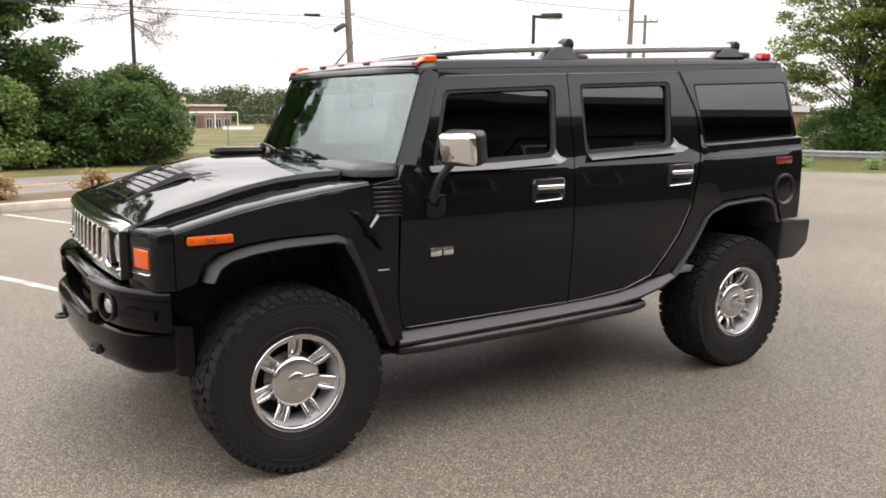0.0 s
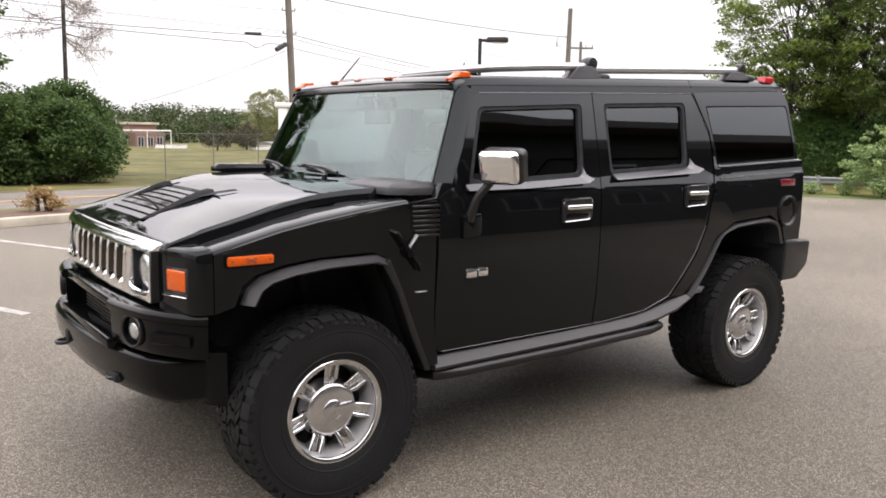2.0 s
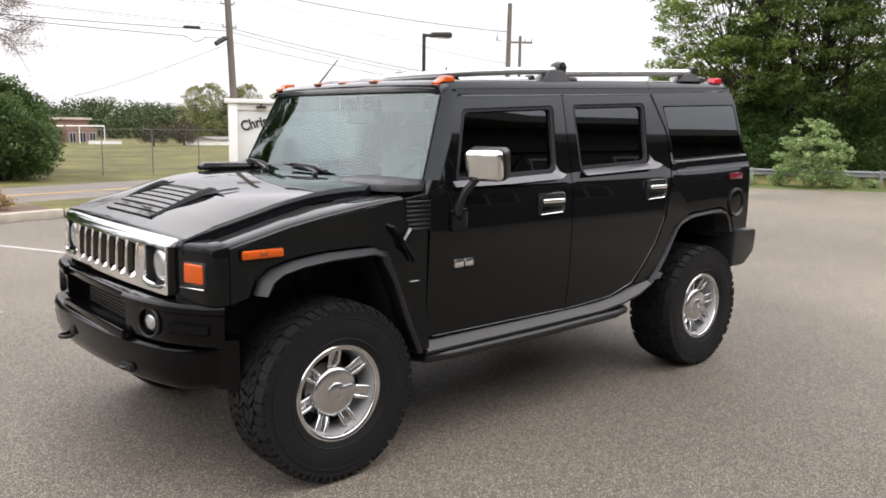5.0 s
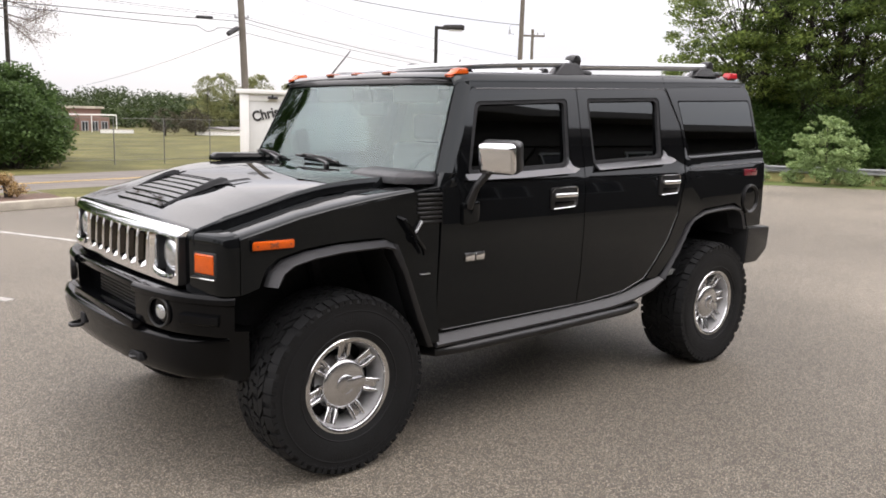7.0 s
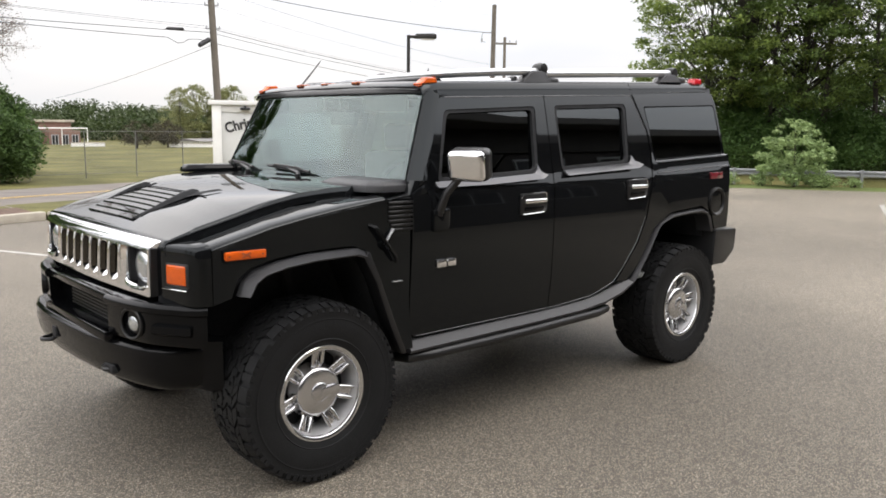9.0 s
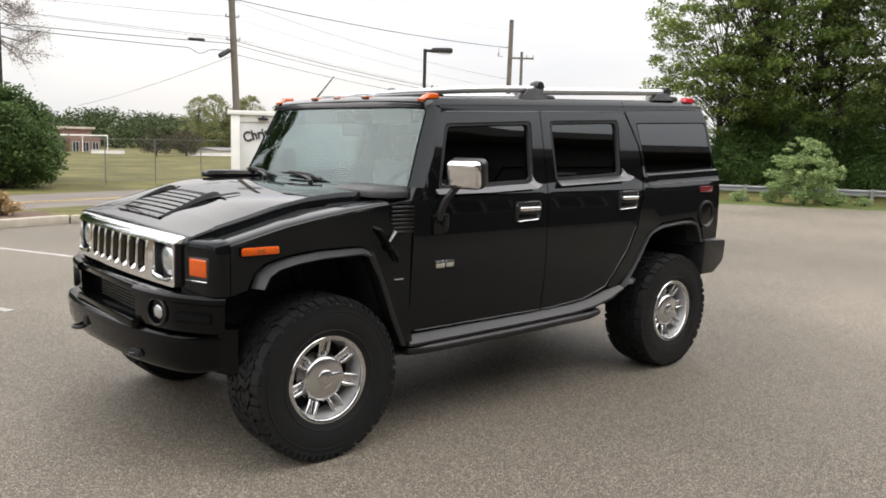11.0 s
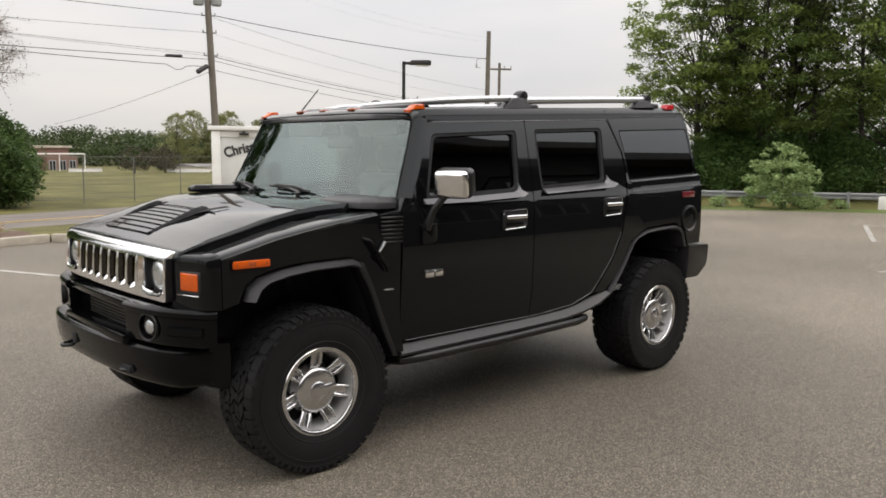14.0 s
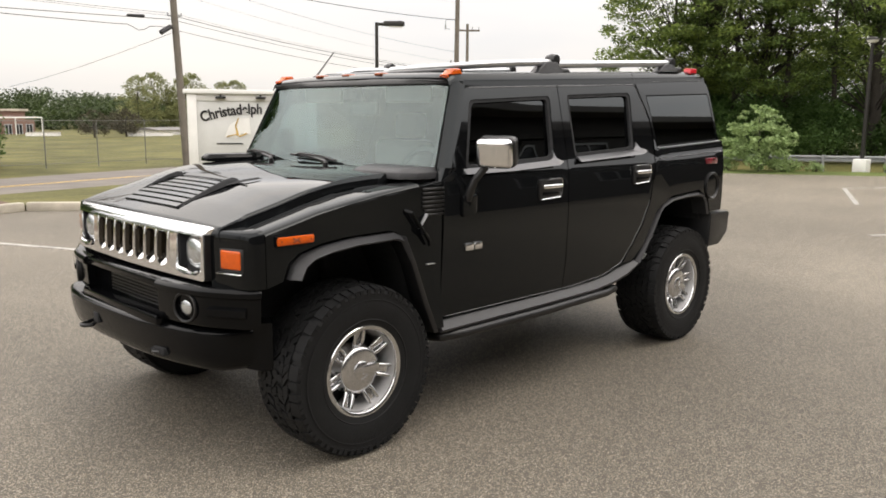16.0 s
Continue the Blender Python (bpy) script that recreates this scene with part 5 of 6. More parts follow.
    box(bm, 0.415, 0.475, -1.036, -1.02, 0.926, 0.931, 0.001, 1)
    part("fender_seam_clip", flip(bm), SILVER, suv)

    # amber side marker and corner lamp
    bm = bmesh.new()
    box(bm, -0.475, -0.275, -1.002, -0.97, 1.117, 1.156, 0.008, 2)
    mk = part("side_marker", flip(bm), AMBER, fp, "amber side marker lamp")
    bm = bmesh.new()
    box(bm, -0.481, -0.269, -0.993, -0.97, 1.11, 1.163, 0.008)
    part("marker_bezel", flip(bm), BUMPER, mk)
    bm = bmesh.new()
    for a in (-25, 25):
        box(bm, -0.022, 0.022, -0.003, 0.003, -0.004, 0.004, 0.001, 1, Matrix.Translation((-0.375, -1.002, 1.1365)) @ pose(0, 0, 0, 0, a, 0))
    part("lens_mark", flip(bm), SMOKED, mk, "dark moulded mark on the lens")
    for x in (-0.455, -0.295):
        bm = bmesh.new()
        lathe(bm, [(0, -0.003), (0.0035, -0.002), (0.004, 0.0), (0.004, 0.01)], 8, Matrix.Translation((x, -1.001, 1.1365)))
        part("screw", flip(bm), DARK, mk)
    bm = bmesh.new()
    plan = rounded([(-0.668, -0.735), (-0.662, -0.772), (-0.612, -0.925), (-0.585, -0.962), (-0.55, -0.974), (-0.527, -0.976), (-0.527, -0.715), (-0.64, -0.715)], [0.01, 0.03, 0.03, 0.02, 0.01, 0, 0, 0])
    mid = Vector((-0.56, -0.84))
    rings = []
    for z, k in ((0.925, 0.98), (0.93, 1.0), (1.13, 1.0), (1.152, 0.99), (1.168, 0.965), (1.178, 0.92), (1.184, 0.85)):
        rings.append([(mid.x + (x - mid.x) * k, mid.y + (y - mid.y) * k, z + (0.0 if z < 1.14 else 0.16 * max(0.0, x + 0.575))) for x, y in plan])
    grid = loft(bm, [r + [r[0]] for r in rings])
    bm.faces.new(grid[-1][:-1])
    bmesh.ops.remove_doubles(bm, verts=bm.verts[:], dist=1e-5)
    corner = part("corner_panel", flip(bm), PAINT, suv, smooth=50)
    facing = pose(-0.632, -0.86, 0, 0, 0, 17.5)
    bm = bmesh.new()
    box(bm, -0.008, 0.03, -0.061, 0.061, 1.012, 1.102, 0.01, 3, facing)
    side_ = bmesh.new()
    box(side_, -0.7, -0.6, -0.742, -0.73, 0.948, 1.165, 0.004, 1)
    if sgn < 0:
        part("grille_side", side_, TRIM, suv, "black strip beside the grille")
    cl = part("turn_lamp", flip(bm), AMBER, corner, "square amber turn lamp")
    bm = bmesh.new()
    box(bm, -0.004, 0.03, -0.074, 0.072, 1.002, 1.112, 0.01, 2, facing)
    part("lamp_recess", flip(bm), TRIM, cl, "black lamp recess")
    bm = bmesh.new()
    box(bm, -0.012, 0.03, -0.06, 0.084, 0.99, 0.996, 0.002, 1, facing)
    part("lamp_rim", flip(bm), CHROME, cl, "thin chrome rim")

    # door handles, badge, filler cap, rear marker
    for door, x0, x1, z0, z1 in ((fd, 1.333, 1.556, 1.203, 1.331), (rd, 2.358, 2.574, 1.242, 1.375)):
        bm = bmesh.new()
        prism(bm, rounded([(x0, z0), (x1, z0 + 0.006), (x1, z1), (x0, z1 - 0.004)], 0.022), "y", -1.043, -1.02, 0.006)
        hd = part("door_handle", flip(bm), TRIM, door, "black recessed handle plate")
        bm = bmesh.new()
        zc = z0 + 0.63 * (z1 - z0)
        box(bm, x0 + 0.022, x1 - 0.016, -1.066, -1.035, zc - 0.014, zc + 0.013, 0.009, 3)
        part("lever", flip(bm), CHROME, hd, "chrome lever")
        bm = bmesh.new()
        box(bm, x0 + 0.03, x1 - 0.03, -1.05, -1.03, z0 + 0.022, z0 + 0.048, 0.006, 2)
        part("lower_grip", flip(bm), BUMPER, hd)
        bm = bmesh.new()
        tube(bm, [(x0 + 0.006, -1.044, z1 - 0.03), (x0 + 0.016, -1.045, z1 - 0.01), (x0 + 0.03, -1.045, z1 - 0.006), (x1 - 0.02, -1.045, z1 - 0.003), (x1 - 0.006, -1.045, z1 - 0.014), (x1 - 0.005, -1.045, z0 + 0.034), (x1 - 0.012, -1.045, z0 + 0.02), (x1 - 0.03, -1.045, z0 + 0.011), (x0 + 0.02, -1.045, z0 + 0.005)], 0.0036, 6)
        part("chrome_edge", flip(bm), CHROME, hd, "thin chrome edge")
    bm = bmesh.new()
    prism(bm, rounded([(0.672, 1.275), (0.785, 1.28), (0.785, 1.185), (0.77, 1.165), (0.672, 1.16)], 0.015), "y", -1.05, -1.02, 0.008)
    part("mirror_base", flip(bm), PAINT, fd)
    bm = bmesh.new()
    for a, b, z0, z1 in ((0.702, 0.768, 0.968, 1.012), (0.776, 0.836, 0.97, 1.012)):
        box(bm, a, b, -1.044, -1.03, z0, z1, 0.006, 2)
    part("badge", flip(bm), CHROME, fd, "small chrome badge bars")
    if sgn < 0:
        bm = bmesh.new()
        lathe(bm, [(0.085, 0), (0.098, -0.012), (0.106, -0.008), (0.108, 0.03)], 32, Matrix.Translation((3.49, -1.036, 1.172)))
        fl = part("filler_ring", bm, TRIM, qp, "round black fuel filler ring")
        bm = bmesh.new()
        lathe(bm, [(0, 0.012), (0.06, 0.012), (0.086, 0.004), (0.086, 0.03)], 32, Matrix.Translation((3.49, -1.036, 1.172)))
        part("filler_door", bm, DARK, fl)
    bm = bmesh.new()
    box(bm, 3.39, 3.555, -1.04, -1.015, 1.342, 1.39, 0.006)
    part("rear_marker", flip(bm), DEEPRED, qp, "dark red side marker lamp")
    # grey strips put the sky highlight onto the flank's two creases
    bm = bmesh.new()
    for z, dz in ((1.405, 0.031), (1.477, 0.039)):
        xa, xb = 2.735, 3.64
        rows = []
        for x in (xa, xa + 0.05, xb):
            zc = z + dz * (x - xa)
            y = quarter_side(x, zc)
            rows.append([(x, y + 0.01, zc + 0.009), (x, y - 0.002, zc + 0.005), (x, y - 0.004, zc - 0.001), (x, y + 0.004, zc - 0.005)])
        loft(bm, rows)
    part("quarter_crease", flip(bm), LEDGE, qp)

    # a-pillar
    bm = bmesh.new()
    lo0, hi0 = Vector((0.566, -0.945, 1.415)), Vector((0.778, -0.842, 1.9))
    lo1, hi1 = Vector((0.657, -1.003, 1.42)), Vector((0.848, -0.878, 1.868))
    out = Vector((-0.012, -0.016, 0.004))
    mid0, mid1 = (lo0 + lo1) / 2 + out * 1.4, (hi0 + hi1) / 2 + out * 1.4
    loft(bm, [[lo0 + Vector((0.05, 0.02, 0)), lo0, lo0 + out, mid0, lo1 + out * 0.4, lo1 + Vector((0.02, 0.05, 0))], [hi0 + Vector((0.05, 0.02, 0)), hi0, hi0 + out, mid1, hi1 + out * 0.4, hi1 + Vector((0.02, 0.05, 0))]])
    part("pillar", flip(bm), PAINT, suv, smooth=60)
    # lower pillar wedge between the cowl and the door
    bm = bmesh.new()
    prism(bm, [(0.36, 1.335), (0.54, 1.345), (0.665, 1.425), (0.57, 1.43), (0.54, 1.36)], "y", -1.01, -0.93, 0.004)
    part("cowl_side", flip(bm), PAINT, suv)

    # cowl block
    bm = bmesh.new()
    if sgn < 0:
        foot = [(0.32, -0.53), (0.35, -0.89), (0.42, -0.95), (0.585, -0.962), (0.56, -0.46), (0.44, -0.47)]
        crest = [(0.39, -0.55), (0.4, -0.86), (0.45, -0.92), (0.57, -0.938), (0.56, -0.5), (0.47, -0.5)]
    else:
        foot = [(0.19, -0.83), (0.195, -0.925), (0.21, -0.94), (0.585, -0.95), (0.56, -0.74), (0.3, -0.78)]
        crest = [(0.215, -0.845), (0.22, -0.905), (0.23, -0.92), (0.57, -0.93), (0.56, -0.77), (0.3, -0.8)]
    z0, z1, z2 = (1.37, 1.405, 1.43) if sgn < 0 else (1.392, 1.418, 1.44)
    rows = [[(x, y, z0) for x, y in foot], [(x, y, z1) for x, y in foot], [(x, y, z2) for x, y in crest]]
    grid = loft(bm, [r + [r[0]] for r in rows])
    bm.faces.new([v for v in grid[-1][:-1]])
    bmesh.ops.remove_doubles(bm, verts=bm.verts[:], dist=1e-5)
    bmesh.ops.bevel(bm, geom=bm.edges[:], offset=0.004, segments=1, affect="EDGES")
    part("cowl_block", flip(bm), GREYTRIM if sgn < 0 else BUMPER, suv, "dark grey plastic cowl block at the windshield foot")

    # liners of the wheel wells
    bm = bmesh.new()
    prism(bm, [(-0.5, 0.93), (-0.39, 1.0), (-0.33, 1.05), (-0.2, 1.075), (0.2, 1.095), (0.27, 1.06), (0.5, 0.55), (0.56, 0.55), (0.5, 1.1), (-0.5, 1.12)], "y", -0.95, -0.4)
    part("front_wheel_well", flip(bm), DARK, suv, smooth=0)
    bm = bmesh.new()
    prism(bm, [(2.42, 0.66), (2.62, 0.88), (2.74, 1.04), (2.9, 1.1), (3.3, 1.12), (3.4, 1.05), (3.46, 0.9), (3.6, 0.9), (3.6, 1.25), (2.4, 1.25), (2.36, 0.62)], "y", -0.95, -0.4)
    part("rear_wheel_well", flip(bm), DARK, suv, smooth=0)

    # headlamp, fog lamp
    bm = bmesh.new()
    lathe(bm, [(0, 0.0), (0.05, 0.002), (0.074, 0.014), (0.082, 0.03), (0.082, 0.06)], 32, pose(-0.69, -0.6, 1.068, 0, 0, -90))
    part("headlamp", flip(bm), LAMPGLASS, suv, "round clear headlamp")
    bm = bmesh.new()
    lathe(bm, [(0.06, 0.001), (0.068, -0.002), (0.072, 0.002), (0.072, 0.05), (0.05, 0.05), (0.052, 0.02)], 28, pose(-0.757, -0.64, 0.82, 0, 0, -72))
    fg = part("fog_lamp", flip(bm), TRIM, suv, "round fog lamp in a black rim")
    bm = bmesh.new()
    lathe(bm, [(0, 0.0), (0.025, 0.003), (0.042, 0.012), (0.048, 0.024), (0.048, 0.04)], 28, pose(-0.752, -0.64, 0.82, 0, 0, -72))
    part("lens", flip(bm), LAMPGLASS, fg, "clear fog lamp lens")

    # roof rack: two rails and their feet
    bm = bmesh.new()
    tube(bm, [(0.9, -0.14, 1.955), (0.89, -0.22, 1.972), (0.9, -0.48, 1.978), (0.96, -0.67, 1.985), (1.1, -0.77, 1.998), (1.4, -0.79, 2.02), (1.74, -0.79, 2.04)] if sgn < 0 else [(1.2, -0.79, 1.97), (1.4, -0.79, 2.02), (1.74, -0.79, 2.04)], 0.022, 12)
    tube(bm, [(1.78, -0.79, 2.028), (2.5, -0.79, 2.066), (3.18, -0.79, 2.1)], 0.025, 12)
    rail = part("roof_rail", flip(bm), SILVER, suv, "silver roof rail")
    for x0, zb, zt in ((1.5, 1.95, 2.04), (2.93, 2.02, 2.09)):
        bm = bmesh.new()
        prism(bm, rounded([(x0 + 0.03, zb), (x0 + 0.34, zb + 0.012), (x0 + 0.25, zt + 0.004), (x0 + 0.14, zt)], 0.02), "y", -0.83, -0.755, 0.01)
        part("rail_foot", flip(bm), GREYTRIM, rail, "dark grey rail foot")
        bm = bmesh.new()
        lathe(bm, [(0, -0.04), (0.034, -0.035), (0.04, 0.0), (0.034, 0.035), (0, 0.04)], 16, Matrix.Translation((x0 + 0.245, -0.79, zt + 0.014)))
        box(bm, x0 + 0.27, x0 + 0.4, -0.82, -0.76, zb + 0.012, zb + 0.055, 0.015)
        part("rail_knob", flip(bm), TRIM, rail, "black clamp knob")

    # roof marker lamps
    bm = bmesh.new()
    prism(bm, rounded([(0.735, 1.915), (0.86, 1.925), (0.85, 1.962), (0.79, 1.96)], 0.012), "y", -0.853, -0.785, 0.01)
    part("roof_marker", flip(bm), AMBER, suv, "amber roof marker lamp")
    bm = bmesh.new()
    prism(bm, rounded([(3.42, 2.03), (3.53, 2.034), (3.522, 2.076), (3.435, 2.074)], 0.01), "y", -0.835, -0.77, 0.008)
    part("roof_marker", flip(bm), RED, suv, "red roof marker lamp")

    # door mirror
    bm = bmesh.new()
    back = 0.0 if sgn < 0 else 0.18
    tube(bm, [(0.715 + back, -1.03, 1.25), (0.725 + back, -1.08, 1.36), (0.78 + back, -1.13, 1.45)], [0.028, 0.02, 0.02], 10)
    part("mirror_arm", flip(bm), TRIM, fd)
    bm = bmesh.new()
    mm = pose(0.8 if sgn < 0 else 0.98, -1.165 if sgn < 0 else -1.12, 1.51, 0, -9, 27)
    box(bm, -0.035, 0.07, -0.112, 0.1, -0.084, 0.084, 0.034, 4, mm)
    mh = part("mirror_housing", flip(bm), TRIM, fd, "black mirror housing")
    bm = bmesh.new()
    box(bm, -0.066, -0.008, -0.099, 0.1, -0.079, 0.079, 0.028, 5, mm)
    part("mirror_cover", flip(bm), CHROME, mh, "chrome mirror cover")

# hood
bm = bmesh.new()
ys = [-0.806, -0.802, -0.795, -HOOD_W, -0.775, -0.7, -0.6, -0.45, -0.3, -0.15]
ys = ys + [0] + [-y for y in ys[::-1]]
rows = []
for x in (-0.654, -0.648, -0.63, -0.6, -0.55, -0.5, -0.45, -0.4, -0.3, -0.2, -0.1, 0.0, 0.1, 0.2, 0.3, 0.45, 0.56):
    row = []
    for y in ys:
        z = hood_edge(x) + hood_crown(x) * swell(min(abs(y), HOOD_W)) - (0.014 if x < -0.65 else 0)
        if abs(y) > HOOD_W:
            z -= 0.05 * ((abs(y) - HOOD_W) / (0.806 - HOOD_W)) ** 1.2
        row.append((x - 0.022 * (1 - (y / 0.806) ** 2) * (1 if x < -0.4 else 0.4), y, z))
    rows.append(row)
loft(bm, rows)
hood = part("hood", bm, PAINT, suv, "glossy black hood with a louvred vent", 60)


def hood_z(x, y):
    return hood_edge(x) + hood_crown(x) * swell(y)


bm = bmesh.new()
loft(bm, [[(x, y, hood_z(x + 0.02, y) + 0.004) for y in (-0.3, -0.15, 0, 0.15, 0.3)] for x in (-0.6, -0.5, -0.4, -0.32)])
vent = part("hood_vent", bm, DARK, hood, "black louvred hood vent")
for k in range(7):
    x = -0.585 + 0.041 * k
    bm = bmesh.new()
    rows = []
    for dx, dz in ((-0.017, 0.003), (-0.0155, 0.0105), (0.0155, 0.008), (0.017, 0.003), (0.0, 0.001)):
        rows.append([(x + dx, y, hood_z(x + 0.02 + dx, y) + dz) for y in (-0.295, -0.15, 0, 0.15, 0.295)])
    loft(bm, rows)
    part("slat", bm, PAINT, vent)
for s in (-1, 1):
    bm = bmesh.new()
    rows = []
    for x, w in ((-0.34, 0.05), (-0.3, 0.075), (-0.25, 0.1), (-0.2, 0.125), (-0.185, 0.132)):
        rows.append([(x, s * (0.29 + 0.6 * (x + 0.34)), hood_z(x + 0.02, 0.3) + 0.006), (x, s * (0.29 + w), hood_z(x + 0.02, 0.3 + w) + 0.005)])
    loft(bm, rows)
    part("vent_scoop", bm, DARK, vent, "black scoop opening")
    bm = bmesh.new()
    rows = []
    for x, h, w in ((-0.585, 0.003, 0.006), (-0.5, 0.01, 0.02), (-0.42, 0.019, 0.034), (-0.34, 0.026, 0.045), (-0.29, 0.026, 0.05), (-0.265, 0.016, 0.05), (-0.26, 0.003, 0.05)):
        z = hood_z(x + 0.02, 0.3)
        rows.append([(x, s * 0.282, z + 0.001), (x, s * 0.288, z + h * 0.8), (x, s * 0.296, z + h), (x, s * (0.3 + 0.25 * w), z + h * 0.9), (x, s * (0.3 + 0.6 * w), z - 0.002)])
    grid = loft(bm, rows)
    bm.faces.new(grid[-1])
    part("vent_cheek", bm, DARK, vent, "black raised vent cheek", 60)
for x, y0, y1 in ((-0.6, -0.29, 0.29), (-0.288, -0.43, 0.3)):
    bm = bmesh.new()
    loft(bm, [[(x + dx + 0.3 * abs(y) * 0.05, y, hood_z(x + 0.02, y) + dz) for y in (y0, y0 / 2, 0, y1 / 2, y1)] for dx, dz in ((-0.004, 0.001), (-0.003, 0.006), (0.003, 0.006), (0.004, 0.001))])
    part("vent_edge", bm, DARK, vent)

# grille
face_x = lambda y, z: -0.728 + (z - 0.955) * 0.06 + 0.035 * (abs(y) / 0.77) ** 2
slots = []
for k in range(7):
    yc = (k - 3) * 0.118
    slots.append(rounded([(yc - 0.047, 0.982), (yc + 0.047, 0.982), (yc + 0.047, 1.144), (yc - 0.047, 1.144)], 0.03))
lamps = [rounded([(s * 0.59 - 0.105, 0.975), (s * 0.59 + 0.1, 0.975), (s * 0.59 + 0.1, 1.152), (s * 0.59 - 0.105, 1.152)], 0.03) for s in (-1, 1)]
outline = rounded([(-0.728, 0.945), (0.728, 0.945), (0.728, 1.17), (-0.728, 1.17)], 0.02)
grille = part("grille", panel(outline, slots + lamps, lambda y, z: (face_x(y, z), y, z), (0.05, 0, 0), [-0.5, -0.25, 0, 0.25, 0.5], [1.0, 1.08]), CHROME, suv, "chrome grille with seven vertical slots", 30)
bm = bmesh.new()
rows = []
for y in (-0.724, -0.71, -0.5, -0.25, 0, 0.25, 0.5, 0.71, 0.724):
    xf = face_x(y, 1.17)
    e = 0.004 if abs(y) > 0.72 else 0.0
    rows.append([(xf + 0.004, y, 1.146), (xf - 0.008 + e, y, 1.15), (xf - 0.006 + e, y, 1.162), (xf + 0.006, y * 1.015, 1.182 - e), (xf + 0.028, y * 1.04, 1.194 - e), (xf + 0.055, y * 1.065, 1.201 - e), (xf + 0.075, y * 1.075, 1.201 - e), (xf + 0.08, y * 1.075, 1.19 - e), (xf + 0.08, y * 1.075, 1.15)])
grid = loft(bm, rows)
bm.faces.new(grid[0])
bm.faces.new(grid[-1][::-1])
part("grille_top", bm, CHROME, grille, "broad chrome upper bar", 60)
for k in range(7):
    yc = (k - 3) * 0.118
    bm = bmesh.new()
    xf = face_x(yc, 1.0)
    rows = []
    for h, w in ((0.0, 0.014), (0.12, 0.026), (0.35, 0.035), (0.65, 0.037), (0.9, 0.03), (1.0, 0.018)):
        rows.append([(xf - 0.008 + 0.036 * h + 0.01 * u * u, yc + w * u, 0.977 + 0.044 * h) for u in (-1, -0.6, 0, 0.6, 1)])
    loft(bm, rows)
    part("slot_foot", bm, CHROME, grille)
for k in range(8):
    yc = (k - 3.5) * 0.118
    bm = bmesh.new()
    rows = []
    for z, g in ((0.972, 0.3), (0.99, 0.8), (1.02, 1.0), (1.11, 1.0), (1.135, 0.8), (1.148, 0.3)):
        rows.append([(face_x(yc, z) + 0.002 - 0.009 * g * math.cos(a), yc + 0.01 * math.sin(a), z) for a in (-1.5, -1.0, -0.5, 0, 0.5, 1.0, 1.5)])
    loft(bm, rows)
    part("grille_bar", bm, CHROME, grille, "", 60)
for k in range(7):
    yc = (k - 3) * 0.118
    for e in (-1, 1):
        bm = bmesh.new()
        rows = [[(face_x(yc, z) + dx, yc + e * (0.047 - dy), z) for dx, dy in ((0.0, 0.0), (0.012, 0.006), (0.05, 0.014), (0.075, 0.016))] for z in (1.0, 1.06, 1.13)]
        loft(bm, rows)
        part("slot_cheek", bm, SHADECHROME, grille)
for s in (-1, 1):
    for e in (-1, 1):
        y = s * 0.59 + (0.093 if e > 0 else -0.098)
        bm = bmesh.new()
        box(bm, face_x(y, 1.06) + 0.012, face_x(y, 1.06) + 0.075, y - 0.004, y + 0.004, 0.985, 1.145, 0.002)
        part("lamp_pocket", bm, DARK, grille, "black headlamp recess")
for s in (-1, 1):
    bm = bmesh.new()
    tube(bm, [(face_x(y, z) - 0.002, s * y, z) for y, z in ((0.5, 1.0), (0.52, 0.982), (0.58, 0.975), (0.66, 0.977), (0.685, 0.99))], [0.008, 0.013, 0.014, 0.011, 0.006], 8)
    part("lamp_lip", bm, CHROME, grille)
bm = bmesh.new()
box(bm, -0.66, -0.6, -0.74, 0.74, 0.95, 1.17, 0, 1)
part("radiator", bm, DARK, suv, smooth=0)


# skid plate under the nose
bm = bmesh.new()
prism(bm, [(-0.67, 0.6), (-0.6, 0.48), (-0.46, 0.44), (-0.36, 0.44), (-0.36, 0.6)], "y", -0.5, 0.5, 0.01)
part("skid_plate", bm, DARK, suv)


# bumpers
def bow(plan, profile):
    """A bar swept along plan points (x, y); profile: (setback, z), from the top inwards round to the bottom."""
    bm = bmesh.new()
    rows = []
    for i, p in enumerate(plan):
        a, b = Vector(plan[max(i - 1, 0)]), Vector(plan[min(i + 1, len(plan) - 1)])
        d = (b - a).normalized()
        n = Vector((-d.y, d.x))
        if n.x < 0:
            n = -n
        rows.append([(p[0] + n.x * o, p[1] + n.y * o, z) for o, z in profile])
    grid = loft(bm, rows)
    bm.faces.new(grid[0])
    bm.faces.new(grid[-1][::-1])
    return bm


